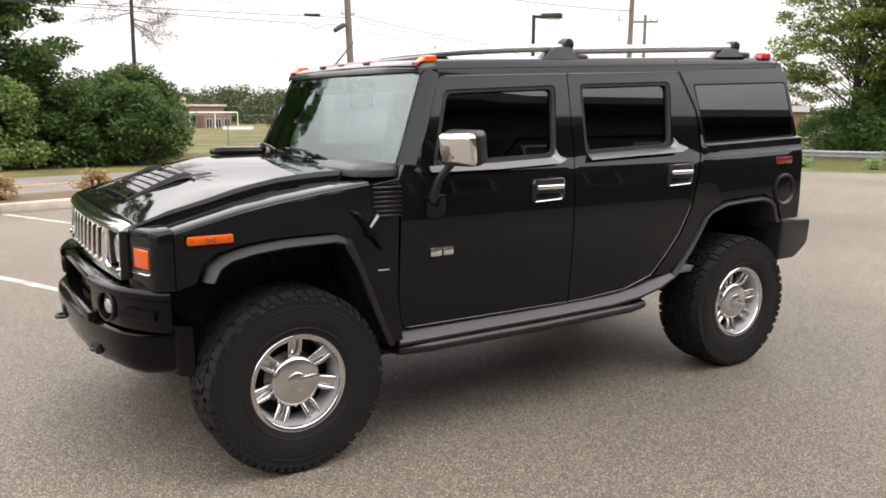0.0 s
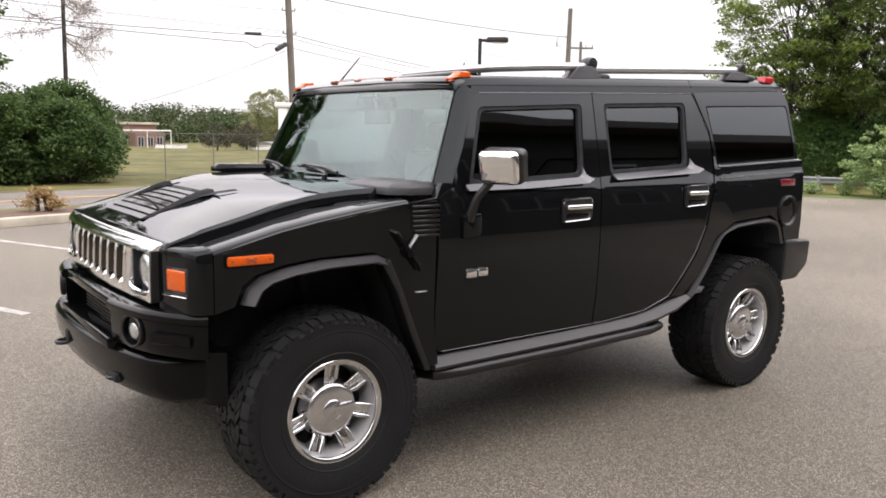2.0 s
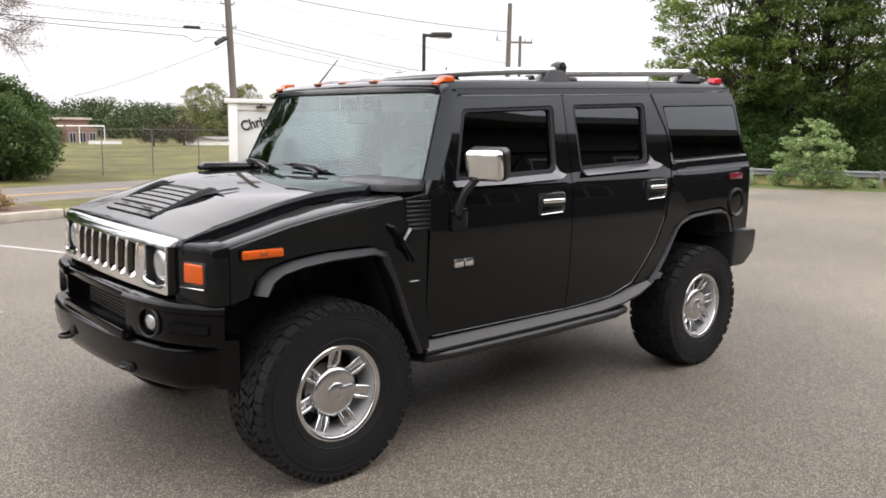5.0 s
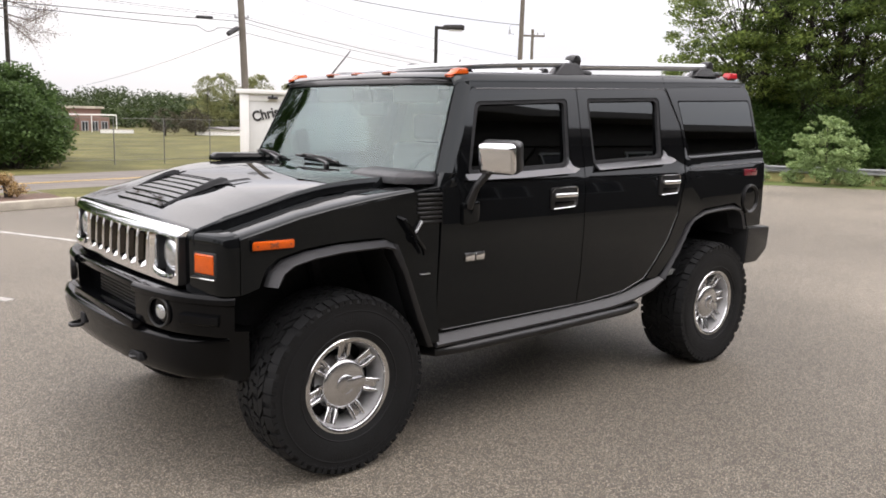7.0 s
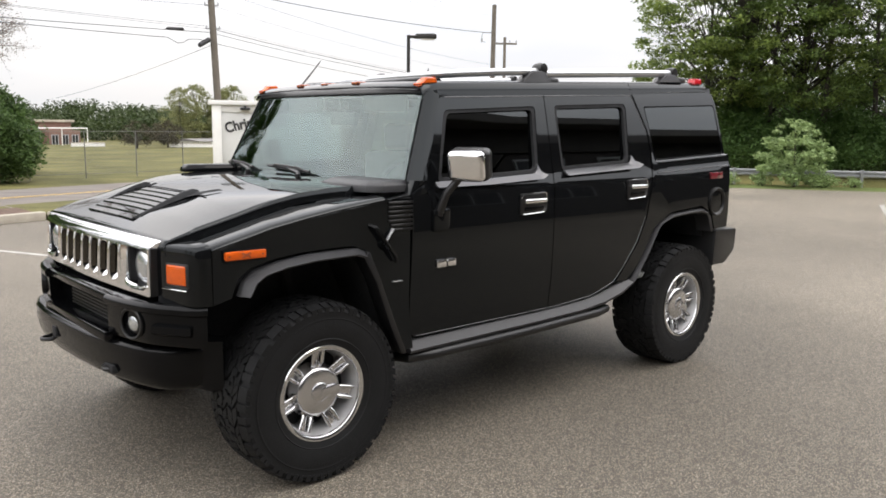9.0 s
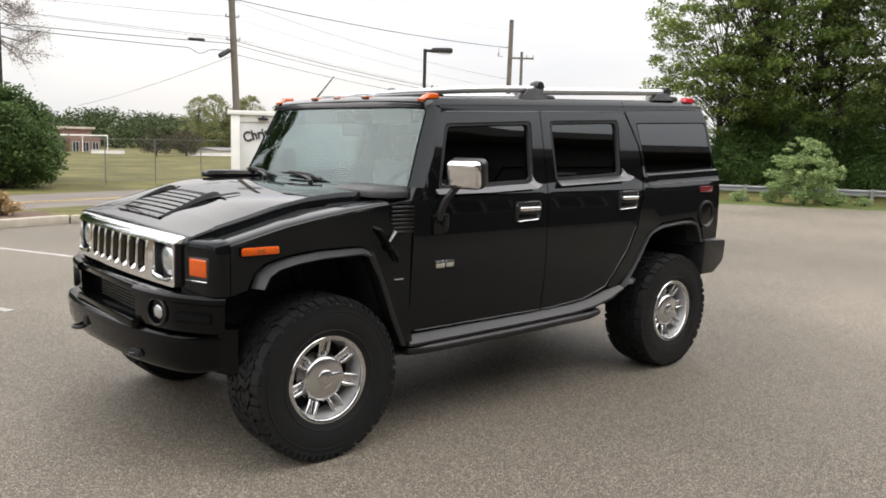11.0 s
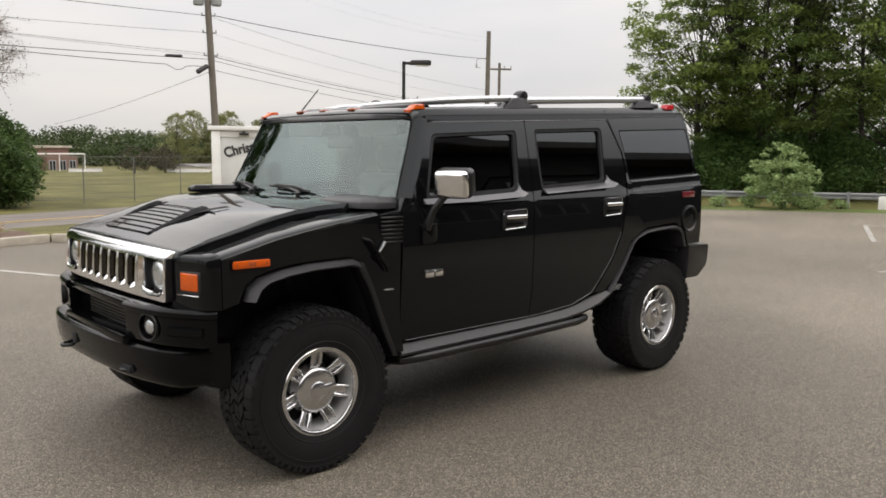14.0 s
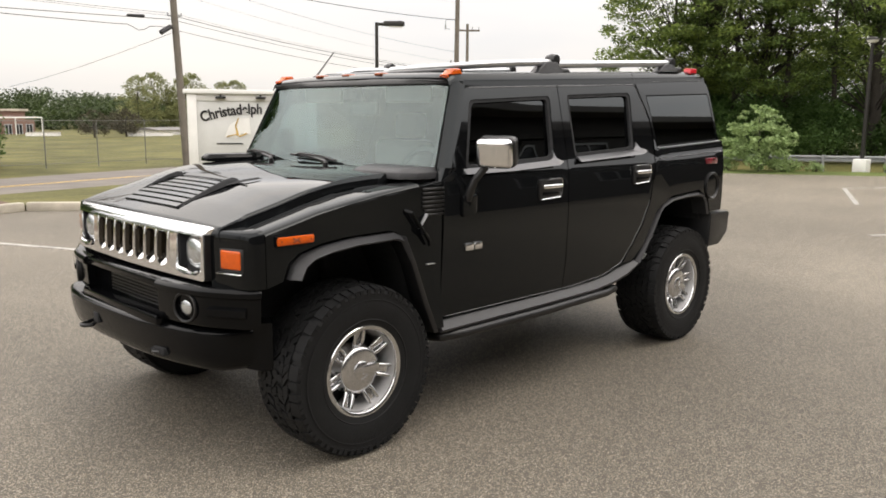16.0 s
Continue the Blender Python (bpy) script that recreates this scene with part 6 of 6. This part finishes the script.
for s in (-1, 1):
    k = 1.0 if s < 0 else 1.05
    plan = [(-0.8, s * 0.43), (-0.79, s * 0.52), (-0.768, s * 0.63), (-0.74, s * 0.72), (-0.735, s * 0.735), (-0.69, s * 0.82), (-0.625, s * 0.92 * k), (-0.575, s * 0.968 * k), (-0.55, s * 0.975 * k)]
    b = bow(plan, [(0.14, 0.93), (0.022, 0.926), (0.014, 0.923), (0.001, 0.911), (0.0, 0.905), (0.004, 0.885), (0.018, 0.877), (0.022, 0.76), (0.036, 0.735), (0.12, 0.725)])
    part("bumper_end", b, BUMPER, suv, "black plastic bumper end with fog lamp recess")
    b = bow([(-0.53, s * 0.6), (-0.53, s * 0.76), (-0.5, s * 0.84), (-0.44, s * 0.88)], [(0.1, 0.74), (0.0, 0.735), (0.006, 0.65), (0.014, 0.57), (0.03, 0.495), (0.08, 0.475)])
    part("bumper_corner", b, BUMPER, suv)
    b = bow([(-0.712, s * 0.77), (-0.675, s * 0.83), (-0.63, s * 0.9), (-0.605, s * 0.925)], [(0.02, 0.835), (-0.012, 0.83), (-0.01, 0.8), (0.01, 0.785)])
    part("bumper_scoop", b, BUMPER, suv)
    bm = bmesh.new()
    nose = -0.79 if s < 0 else -0.85
    tube(bm, [(-0.7, s * 0.34, 0.562), (nose + 0.025, s * 0.34, 0.558), (nose + 0.005, s * 0.355, 0.558), (nose, s * 0.375, 0.558), (nose + 0.005, s * 0.395, 0.558), (nose + 0.025, s * 0.41, 0.558), (-0.7, s * 0.41, 0.562)], 0.011, 8)
    part("tow_hook", bm, TRIM, suv, "black steel tow hook")
plan = [(-0.46, -0.83), (-0.53, -0.812), (-0.6, -0.787), (-0.65, -0.762), (-0.7, -0.695), (-0.737, -0.6), (-0.775, -0.46), (-0.81, -0.25), (-0.825, 0.0), (-0.828, 0.25), (-0.82, 0.46), (-0.8, 0.63), (-0.755, 0.78), (-0.67, 0.89)]
part("lower_bumper", bow(plan, [(0.14, 0.716), (0.022, 0.712), (0.016, 0.71), (0.002, 0.698), (0.0, 0.692), (0.002, 0.65), (0.012, 0.58), (0.03, 0.53), (0.075, 0.497), (0.16, 0.485)]), BUMPER, suv, "black plastic lower bumper bar", 50)
for y in (-0.38, 0.38):
    bm = bmesh.new()
    box(bm, -0.781, -0.7, y - 0.075, y + 0.075, 0.548, 0.588, 0.006, 2)
    part("tow_hook_slot", bm, DARK, suv)
bm = bmesh.new()
box(bm, -0.712, -0.66, -0.44, 0.44, 0.7, 0.925, 0.01)
box(bm, -0.785, -0.7, -0.44, 0.44, 0.885, 0.925, 0.012)
box(bm, -0.805, -0.7, -0.44, 0.44, 0.7, 0.752, 0.014)
centre = part("bumper_centre", bm, BUMPER, suv, "black bumper centre with a mesh inlet")
bm = bmesh.new()
for k in range(7):
    z = 0.765 + 0.017 * k
    box(bm, -0.722, -0.709, -0.33, 0.25, z, z + 0.006, 0, 1)
for k in range(34):
    y = -0.33 + 0.017 * k
    box(bm, -0.72, -0.711, y, y + 0.004, 0.765, 0.873, 0, 1)
part("inlet_mesh", bm, TRIM, centre, smooth=0)
bm = bmesh.new()
box(bm, -0.831, -0.78, 0.19, 0.25, 0.6, 0.655, 0.004)
part("bumper_notch", bm, DARK, suv)
bm = bmesh.new()
prism(bm, rounded([(3.49, 0.958), (3.78, 0.952), (3.8, 0.94), (3.785, 0.785), (3.65, 0.69), (3.47, 0.69)], [0.01, 0.02, 0.02, 0.03, 0.03, 0.01]), "y", -1.045, 1.045, 0.012)
part("rear_bumper", bm, TRIM, suv, "black plastic rear bumper")

# roof, windshield, tail
bm = bmesh.new()
rows = []
for x in (0.735, 0.76, 0.85, 1.2, 1.8, 2.4, 3.0, 3.5, 3.6, 3.645):
    z = roof_edge(x) + 0.006 - (0.05 if x > 3.64 else 0.012 if x > 3.55 else 0) - (0.03 if x < 0.74 else 0.008 if x < 0.77 else 0)
    lean_in = side_half(roof_edge(x)) - 0.868
    half = [(0.868, 0.0), (0.867, 0.005), (0.85, 0.036), (0.838, 0.044), (0.8, 0.05), (0.6, 0.056), (0.3, 0.061)]
    rows.append([(x, -y - lean_in, z + d) for y, d in half] + [(x - 0.01, 0, z + 0.062)] + [(x, y + lean_in, z + d) for y, d in half[::-1]])
loft(bm, rows)
roof = part("roof", bm, PAINT, suv, "black painted roof", 60)
for s in (-1, 1):
    bm = bmesh.new()
    xs = (0.84, 1.6, 2.61, 3.58, 3.642)
    tube(bm, [(2.605, s * (side_half(roof_edge(2.6)) + 0.0005), roof_edge(2.6) + 0.002), (2.597, s * (side_half(roof_edge(2.6)) - 0.0175), roof_edge(2.6) + 0.0415)], 0.0025, 6)
    part("roof_seam", bm, DARK, roof, "dark seam across the roof edge")
    bm = bmesh.new()
    loft(bm, [[(x, s * 0.84, roof_edge(x) - 0.06), (x, s * (side_half(roof_edge(x) - 0.06) - 0.006), roof_edge(x) - 0.06), (x, s * (side_half(roof_edge(x)) - 0.004), roof_edge(x) + 0.008), (x, s * 0.84, roof_edge(x) + 0.008)] for x in xs])
    part("cant_rail", bm, PAINT, roof)
for y in (-0.24, 0.08, 0.36):
    bm = bmesh.new()
    box(bm, 0.75, 0.82, y - 0.033, y + 0.033, 1.936, 1.956, 0.009, 3)
    part("roof_marker", bm, SMOKED, roof, "small amber roof marker lamp")
bm = bmesh.new()
prism(bm, [(0.815, 1.94), (0.95, 1.945), (1.02, 1.955), (0.98, 1.977), (0.86, 1.97), (0.825, 1.958)], "y", -0.72, 0.42, 0.01)
part("roof_deflector", bm, BUMPER, roof, "black roof visor")
bm = bmesh.new()
tube(bm, [(0.98, 0.72, 1.955), (1.0, 0.72, 1.97), (1.16, 0.73, 2.14)], [0.014, 0.007, 0.004], 6)
part("antenna", bm, TRIM, roof, "black whip antenna")
bm = bmesh.new()
tube(bm, [(0.93, -0.66, 1.95), (0.96, -0.66, 2.02)], [0.006, 0.003], 6)
part("antenna", bm, TRIM, roof, "short black antenna")


def ws(u, w):
    """Windshield surface: u from -1 to 1 across, w from 0 at the foot to 1."""
    y = u * (0.945 + (0.84 - 0.945) * w)
    x = 0.55 + (0.765 - 0.55) * w - 0.05 * (1 - u * u)
    return Vector((x, y, 1.405 + (1.893 - 1.405) * w))


bm = bmesh.new()
loft(bm, [[ws(-1 + 2 * i / 12, w) for i in range(13)] for w in (0, 0.25, 0.5, 0.75, 1)])
glass_ws = part("windshield", bm, WINDSHIELD, suv, "pale green tinted windshield", 60)
bm = panel([(-1, 0), (1, 0), (1, 1), (-1, 1)], [rounded([(-0.968, 0.05), (0.968, 0.05), (0.968, 0.95), (-0.968, 0.95)], 0.05)], lambda u, w: ws(u, w) + Vector((0.006, 0, -0.003)), (0.004, 0, 0), [-0.8, -0.6, -0.4, -0.2, 0, 0.2, 0.4, 0.6, 0.8])
part("windshield_frit", bm, DARK, glass_ws, "black glazed border")
bm = bmesh.new()
rows = []
for i in range(13):
    u = -1 + i / 6
    a, b = ws(u, 0.965), ws(u, 1.0)
    crest = 1.894 + 0.022 * (1 - abs(u) ** 2.2)
    rows.append([a + Vector((-0.004, 0, 0)), a + Vector((-0.01, 0, 0.004)), b + Vector((-0.014, 0, 0.01)), Vector((0.724, b.y, crest - 0.004)), Vector((0.74, b.y, crest + 0.006))])
loft(bm, rows)
part("windshield_trim", bm, TRIM, glass_ws, "black trim above the windshield", 60)
for y0, y1, yp in ((0.3, -0.17, 0.02), (0.86, 0.48, 0.6)):
    bm = bmesh.new()
    a, b = ws(y0 / 0.9, 0.07), ws(y1 / 0.9, 0.035)
    off = Vector((-0.03, 0, 0.012))
    tube(bm, [a + off, a.lerp(b, 0.5) + off, b + off], 0.008, 6)
    up = Vector((-0.012, 0, 0.016))
    tube(bm, [a.lerp(b, 0.1) + off, a.lerp(b, 0.25) + off + up, a.lerp(b, 0.75) + off + up, a.lerp(b, 0.9) + off], 0.007, 6)
    wp = part("wiper", bm, TRIM, suv, "black windshield wiper")
    bm = bmesh.new()
    tube(bm, [(0.4, yp - 0.2, 1.415), (0.42, yp - 0.17, 1.43), a.lerp(b, 0.5) + off * 1.2], [0.011, 0.011, 0.007], 6)
    tube(bm, [(0.4, yp - 0.2, 1.39), (0.4, yp - 0.2, 1.425)], 0.016, 8)
    part("wiper_arm", bm, TRIM, wp)
bm = bmesh.new()
loft(bm, [[(x, y, z) for y in (-0.95, -0.5, 0, 0.5, 0.95)] for x, z in ((0.36, 1.3), (0.45, 1.32), (0.6, 1.345))])
part("cowl_panel", bm, GREYTRIM, suv, "dark grey cowl panel")
bm = bmesh.new()
prism(bm, [(3.672, 0.95), (3.678, 1.42), (3.66, 1.96), (3.6, 1.96), (3.61, 1.4), (3.6, 0.95)], "y", -0.8, 0.8)
part("tailgate", bm, PAINT, suv)
bm = bmesh.new()
prism(bm, [(3.684, 1.5), (3.674, 1.86), (3.664, 1.86), (3.672, 1.5)], "y", -0.72, 0.72)
part("rear_window", bm, TINTED, suv, "dark tinted rear window")

# underbody, floor and firewall
for name, dims in (("floor_pan", (0.45, 2.5, -0.75, 0.75, 0.4, 0.66)), ("chassis_frame", (-0.6, 3.6, -0.42, 0.42, 0.44, 0.6)), ("engine_bay", (-0.6, 0.5, -0.62, 0.62, 0.55, 1.15)),
                   ("load_floor", (2.4, 3.6, -0.9, 0.9, 1.16, 1.3)), ("fuel_tank", (2.5, 3.6, -0.5, 0.5, 0.55, 1.1)), ("firewall", (0.49, 0.55, -0.95, 0.95, 0.55, 1.33))):
    bm = bmesh.new()
    box(bm, *dims, 0.015)
    part(name, bm, DARK, suv)
for x in (0.0, 3.12):
    bm = bmesh.new()
    lathe(bm, [(0.0, -0.8), (0.055, -0.8), (0.06, -0.2), (0.13, -0.05), (0.13, 0.15), (0.06, 0.3), (0.055, 0.8), (0.0, 0.8)], 14, Matrix.Translation((x, 0, 0.435)))
    part("axle", bm, DARK, suv)
    for s in (-1, 1):
        bm = bmesh.new()
        tube(bm, [(x + 0.16, s * 0.62, 0.48), (x + 0.02, s * 0.66, 1.0)], [0.04, 0.032], 8)
        part("shock_absorber", bm, DARK, suv)

# cabin
bm = bmesh.new()
box(bm, 0.52, 0.8, -0.9, 0.9, 1.1, 1.375, 0.04, 3)
part("dashboard", bm, DASH, suv, "grey dashboard")
bm = bmesh.new()
tube(bm, [Vector((0.92, -0.42, 1.32)) + Vector((0.08 * math.sin(a), 0.19 * math.cos(a), 0.18 * math.sin(a))) for a in [2 * math.pi * k / 24 for k in range(25)]], 0.016, 8, False)
tube(bm, [(0.75, -0.42, 1.25), (0.92, -0.42, 1.3)], 0.03, 8)
part("steering_wheel", bm, DASH, suv, "grey steering wheel")
for y in (-0.45, 0.45):
    bm = bmesh.new()
    box(bm, 1.05, 1.6, y - 0.27, y + 0.27, 0.75, 1.02, 0.06, 3)
    box(bm, 1.5, 1.68, y - 0.26, y + 0.26, 0.95, 1.52, 0.06, 3)
    box(bm, 1.6, 1.7, y - 0.14, y + 0.14, 1.53, 1.72, 0.04, 3)
    part("front_seat", bm, SEAT, suv, "grey leather front seat")
bm = bmesh.new()
box(bm, 2.35, 2.5, -0.8, 0.8, 0.85, 1.5, 0.05, 3)
for y in (-0.5, 0.5):
    box(bm, 2.42, 2.5, y - 0.13, y + 0.13, 1.51, 1.68, 0.04, 3)
part("rear_seat", bm, SEAT, suv, "grey leather rear bench")
bm = bmesh.new()
loft(bm, [[(x, y, roof_edge(x) - 0.02 + 0.04 * (1 - (y / 0.85) ** 2)) for y in (-0.85, -0.4, 0, 0.4, 0.85)] for x in (0.8, 2.0, 3.58)])
part("headliner", bm, LINING, suv, "pale grey headliner")
bm = bmesh.new()
prism(bm, [(0.772, 1.875), (0.9, 1.875), (0.9, 1.925), (0.785, 1.915)], "y", -0.84, 0.84, 0.006)
part("windshield_header", bm, LINING, suv)
bm = bmesh.new()
box(bm, 0.5, 3.58, -0.92, 0.92, 0.66, 0.7, 0.01)
part("cabin_floor", bm, DASH, suv)
bm = bmesh.new()
box(bm, 0.83, 0.86, -0.13, 0.13, 1.7, 1.78, 0.012, 3)
tube(bm, [(0.85, 0, 1.77), (0.82, 0, 1.88)], 0.01, 6)
part("cabin_mirror", bm, DASH, suv)
for y in (-0.42, 0.42):
    bm = bmesh.new()
    box(bm, 0.83, 0.85, y - 0.2, y + 0.2, 1.78, 1.89, 0.008, 2)
    part("sun_visor", bm, SEAT, suv, "grey sun visor")


# ---- wheels ----
def wheel_meshes():
    """Rim, spokes, cap and tyre about the y axis; the outer face looks to -y, the tyre's middle at y = 0."""
    rim = bmesh.new()
    lathe(rim, [(0.246, -0.138), (0.248, -0.146), (0.244, -0.15), (0.226, -0.148), (0.222, -0.144), (0.22, -0.136), (0.216, -0.12), (0.204, -0.02), (0.196, 0.03), (0.196, 0.12), (0.22, 0.14), (0.236, 0.146)], 56)
    disc = bmesh.new()
    lathe(disc, [(0.0, -0.05), (0.13, -0.05), (0.16, -0.02), (0.203, -0.01)], 40)
    barrel = bmesh.new()
    lathe(barrel, [(0.2185, -0.134), (0.2135, -0.118), (0.201, -0.015)], 48)
    spoke = bmesh.new()
    for s in (-1, 1):
        tube(spoke, [(s * 0.022, -0.1, 0.115), (s * 0.026, -0.118, 0.15), (s * 0.028, -0.108, 0.208)], [0.011, 0.012, 0.01], 8)
    tube(spoke, [(-0.022, -0.104, 0.118), (0, -0.112, 0.112), (0.022, -0.104, 0.118)], 0.011, 8)
    box(spoke, -0.026, 0.026, -0.1, -0.055, 0.11, 0.215, 0.006, 2)
    cap = bmesh.new()
    lathe(cap, [(0, -0.146), (0.1, -0.145), (0.117, -0.139), (0.125, -0.125), (0.127, -0.1), (0.138, -0.09), (0.142, -0.06)], 44)
    mark = bmesh.new()
    lathe(mark, [(0, -0.157), (0.04, -0.157), (0.048, -0.152), (0.05, -0.14)], 28)
    box(mark, 0.0, 0.112, -0.162, -0.14, -0.026, 0.026, 0.008, 2)
    bolt = bmesh.new()
    lathe(bolt, [(0, -0.128), (0.008, -0.127), (0.009, -0.12), (0.009, -0.09)], 8, Matrix.Translation((0, 0, 0.128)))
    for piece in (rim, disc, barrel, spoke, cap, mark, bolt):
        for v in piece.verts:
            v.co.x, v.co.z = v.co.x * 0.955, v.co.z * 0.955
    for v in cap.verts:
        v.co.x, v.co.z = v.co.x * 1.03, v.co.z * 1.03
    # the hub sits deeper than the rim, and the spokes dip to it
    for piece in (disc, spoke, cap, mark, bolt):
        for v in piece.verts:
            v.co.y += 0.03 * min(1.0, max(0.0, (0.205 - math.hypot(v.co.x, v.co.z)) / 0.075))
    tyre = bmesh.new()
    lathe(tyre, [(0.225, -0.13), (0.237, -0.147), (0.262, -0.156), (0.31, -0.165), (0.35, -0.166), (0.385, -0.162), (0.4, -0.165), (0.412, -0.16), (0.422, -0.14), (0.426, -0.1), (0.427, 0.0), (0.426, 0.1), (0.422, 0.14), (0.41, 0.16), (0.35, 0.166), (0.27, 0.156), (0.225, 0.13)], 72)
    lathe(tyre, [(0.362, -0.166), (0.366, -0.1675), (0.37, -0.1665)], 72)
    lathe(tyre, [(0.262, -0.154), (0.266, -0.16), (0.272, -0.157)], 72)
    tread = bmesh.new()
    n = 60
    rng = random.Random(5)
    for row, (y0, y1, h) in enumerate(((-0.166, -0.116, 0.437), (-0.111, -0.07, 0.438), (-0.065, -0.024, 0.438), (-0.019, 0.02, 0.438), (0.025, 0.066, 0.438), (0.071, 0.112, 0.438), (0.117, 0.166, 0.437))):
        for k in range(n):
            a0 = 2 * math.pi * (k + 0.37 * row + 0.45 * rng.random()) / n
            da = 2 * math.pi / n * (0.78 if row in (0, 6) else rng.uniform(0.68, 0.86))
            skew = ((0.0, 0.3, -0.45, 0.2, -0.25, 0.4, 0.0)[row] + (rng.uniform(-0.5, 0.5) if row not in (0, 6) else 0)) * da
            ends = []
            push = rng.uniform(-0.006, 0.006) if row not in (0, 6) else 0
            for y, sh in ((y0 + push, -skew), (y1 + push, skew)):
                edge = abs(y) > 0.16
                for a in (a0 + sh, a0 + sh + da):
                    for r in (0.418, h - (0.014 if edge else 0)):
                        ends.append((r * math.cos(a), y, r * math.sin(a)))
            v = [tread.verts.new(p) for p in ends]
            for f in ((1, 3, 7, 5), (0, 1, 5, 4), (2, 6, 7, 3), (0, 2, 3, 1), (4, 5, 7, 6)):
                tread.faces.new([v[i] for i in f])
            if row == 0:
                w_ = []
                for a in (a0 + da * 0.15, a0 + da * 0.85):
                    for r, y in ((0.421, -0.167), (0.421, -0.1605), (0.392, -0.162), (0.392, -0.1655)):
                        w_.append(tread.verts.new((r * math.cos(a), y, r * math.sin(a))))
                for f in ((0, 3, 7, 4), (0, 1, 2, 3), (4, 7, 6, 5), (2, 6, 7, 3)):
                    tread.faces.new([w_[i] for i in f])
    return rim, disc, barrel, spoke, cap, mark, bolt, tyre, tread


rim, disc, barrel, spoke, cap, mark, bolt, tyre, tread = wheel_meshes()
first = part("wheel", rim, WHEELMAT, suv, "bright chrome wheel with seven looped spokes", 50)
part("wheel_disc", disc, DARK, first)
part("barrel", barrel, BARREL, first, "silver painted inner barrel", 50)
part("hub_cap", cap, ALLOY, first, "round polished hub cap", 50)
part("hub_mark", mark, ALLOY, first)
sp = part("spoke", spoke, WHEELMAT, first, "looped chrome spoke", 50)
for k in range(1, 7):
    o = new("spoke", sp.data)
    o.parent = first
    o.matrix_local = Matrix.Rotation(2 * math.pi * k / 7, 4, "Y")
    o["label"] = "looped chrome spoke"
bo = part("lug", bolt, CHROME, first)
for k in range(1, 8):
    o = new("lug", bo.data)
    o.parent = first
    o.matrix_local = Matrix.Rotation(2 * math.pi * k / 8, 4, "Y")
part("tyre", tyre, RUBBER, first, "black all-terrain tyre with chunky tread", 30)
tagged(part("tread", tread, RUBBER, first, "chunky all-terrain tread blocks", 30), kind="stuff")


def copy_wheel(m):
    w = new("wheel", first.data)
    w.parent = suv
    w["label"] = first["label"]
    w.matrix_local = m
    for ch in first.children:
        o = new(ch.name.split(".")[0], ch.data)
        o.parent = w
        o.matrix_local = ch.matrix_local.copy()
        for key in ("label", "kind"):
            if key in ch:
                o[key] = ch[key]


bpy.context.view_layer.update()
first.matrix_local = pose(0, -0.878, 0.435, 0, 0, 0)
copy_wheel(pose(3.12, -0.878, 0.435, 0, 29, 0))
copy_wheel(pose(0, 0.878, 0.435, 0, 20, 180))
copy_wheel(pose(3.12, 0.878, 0.435, 0, 50, 180))
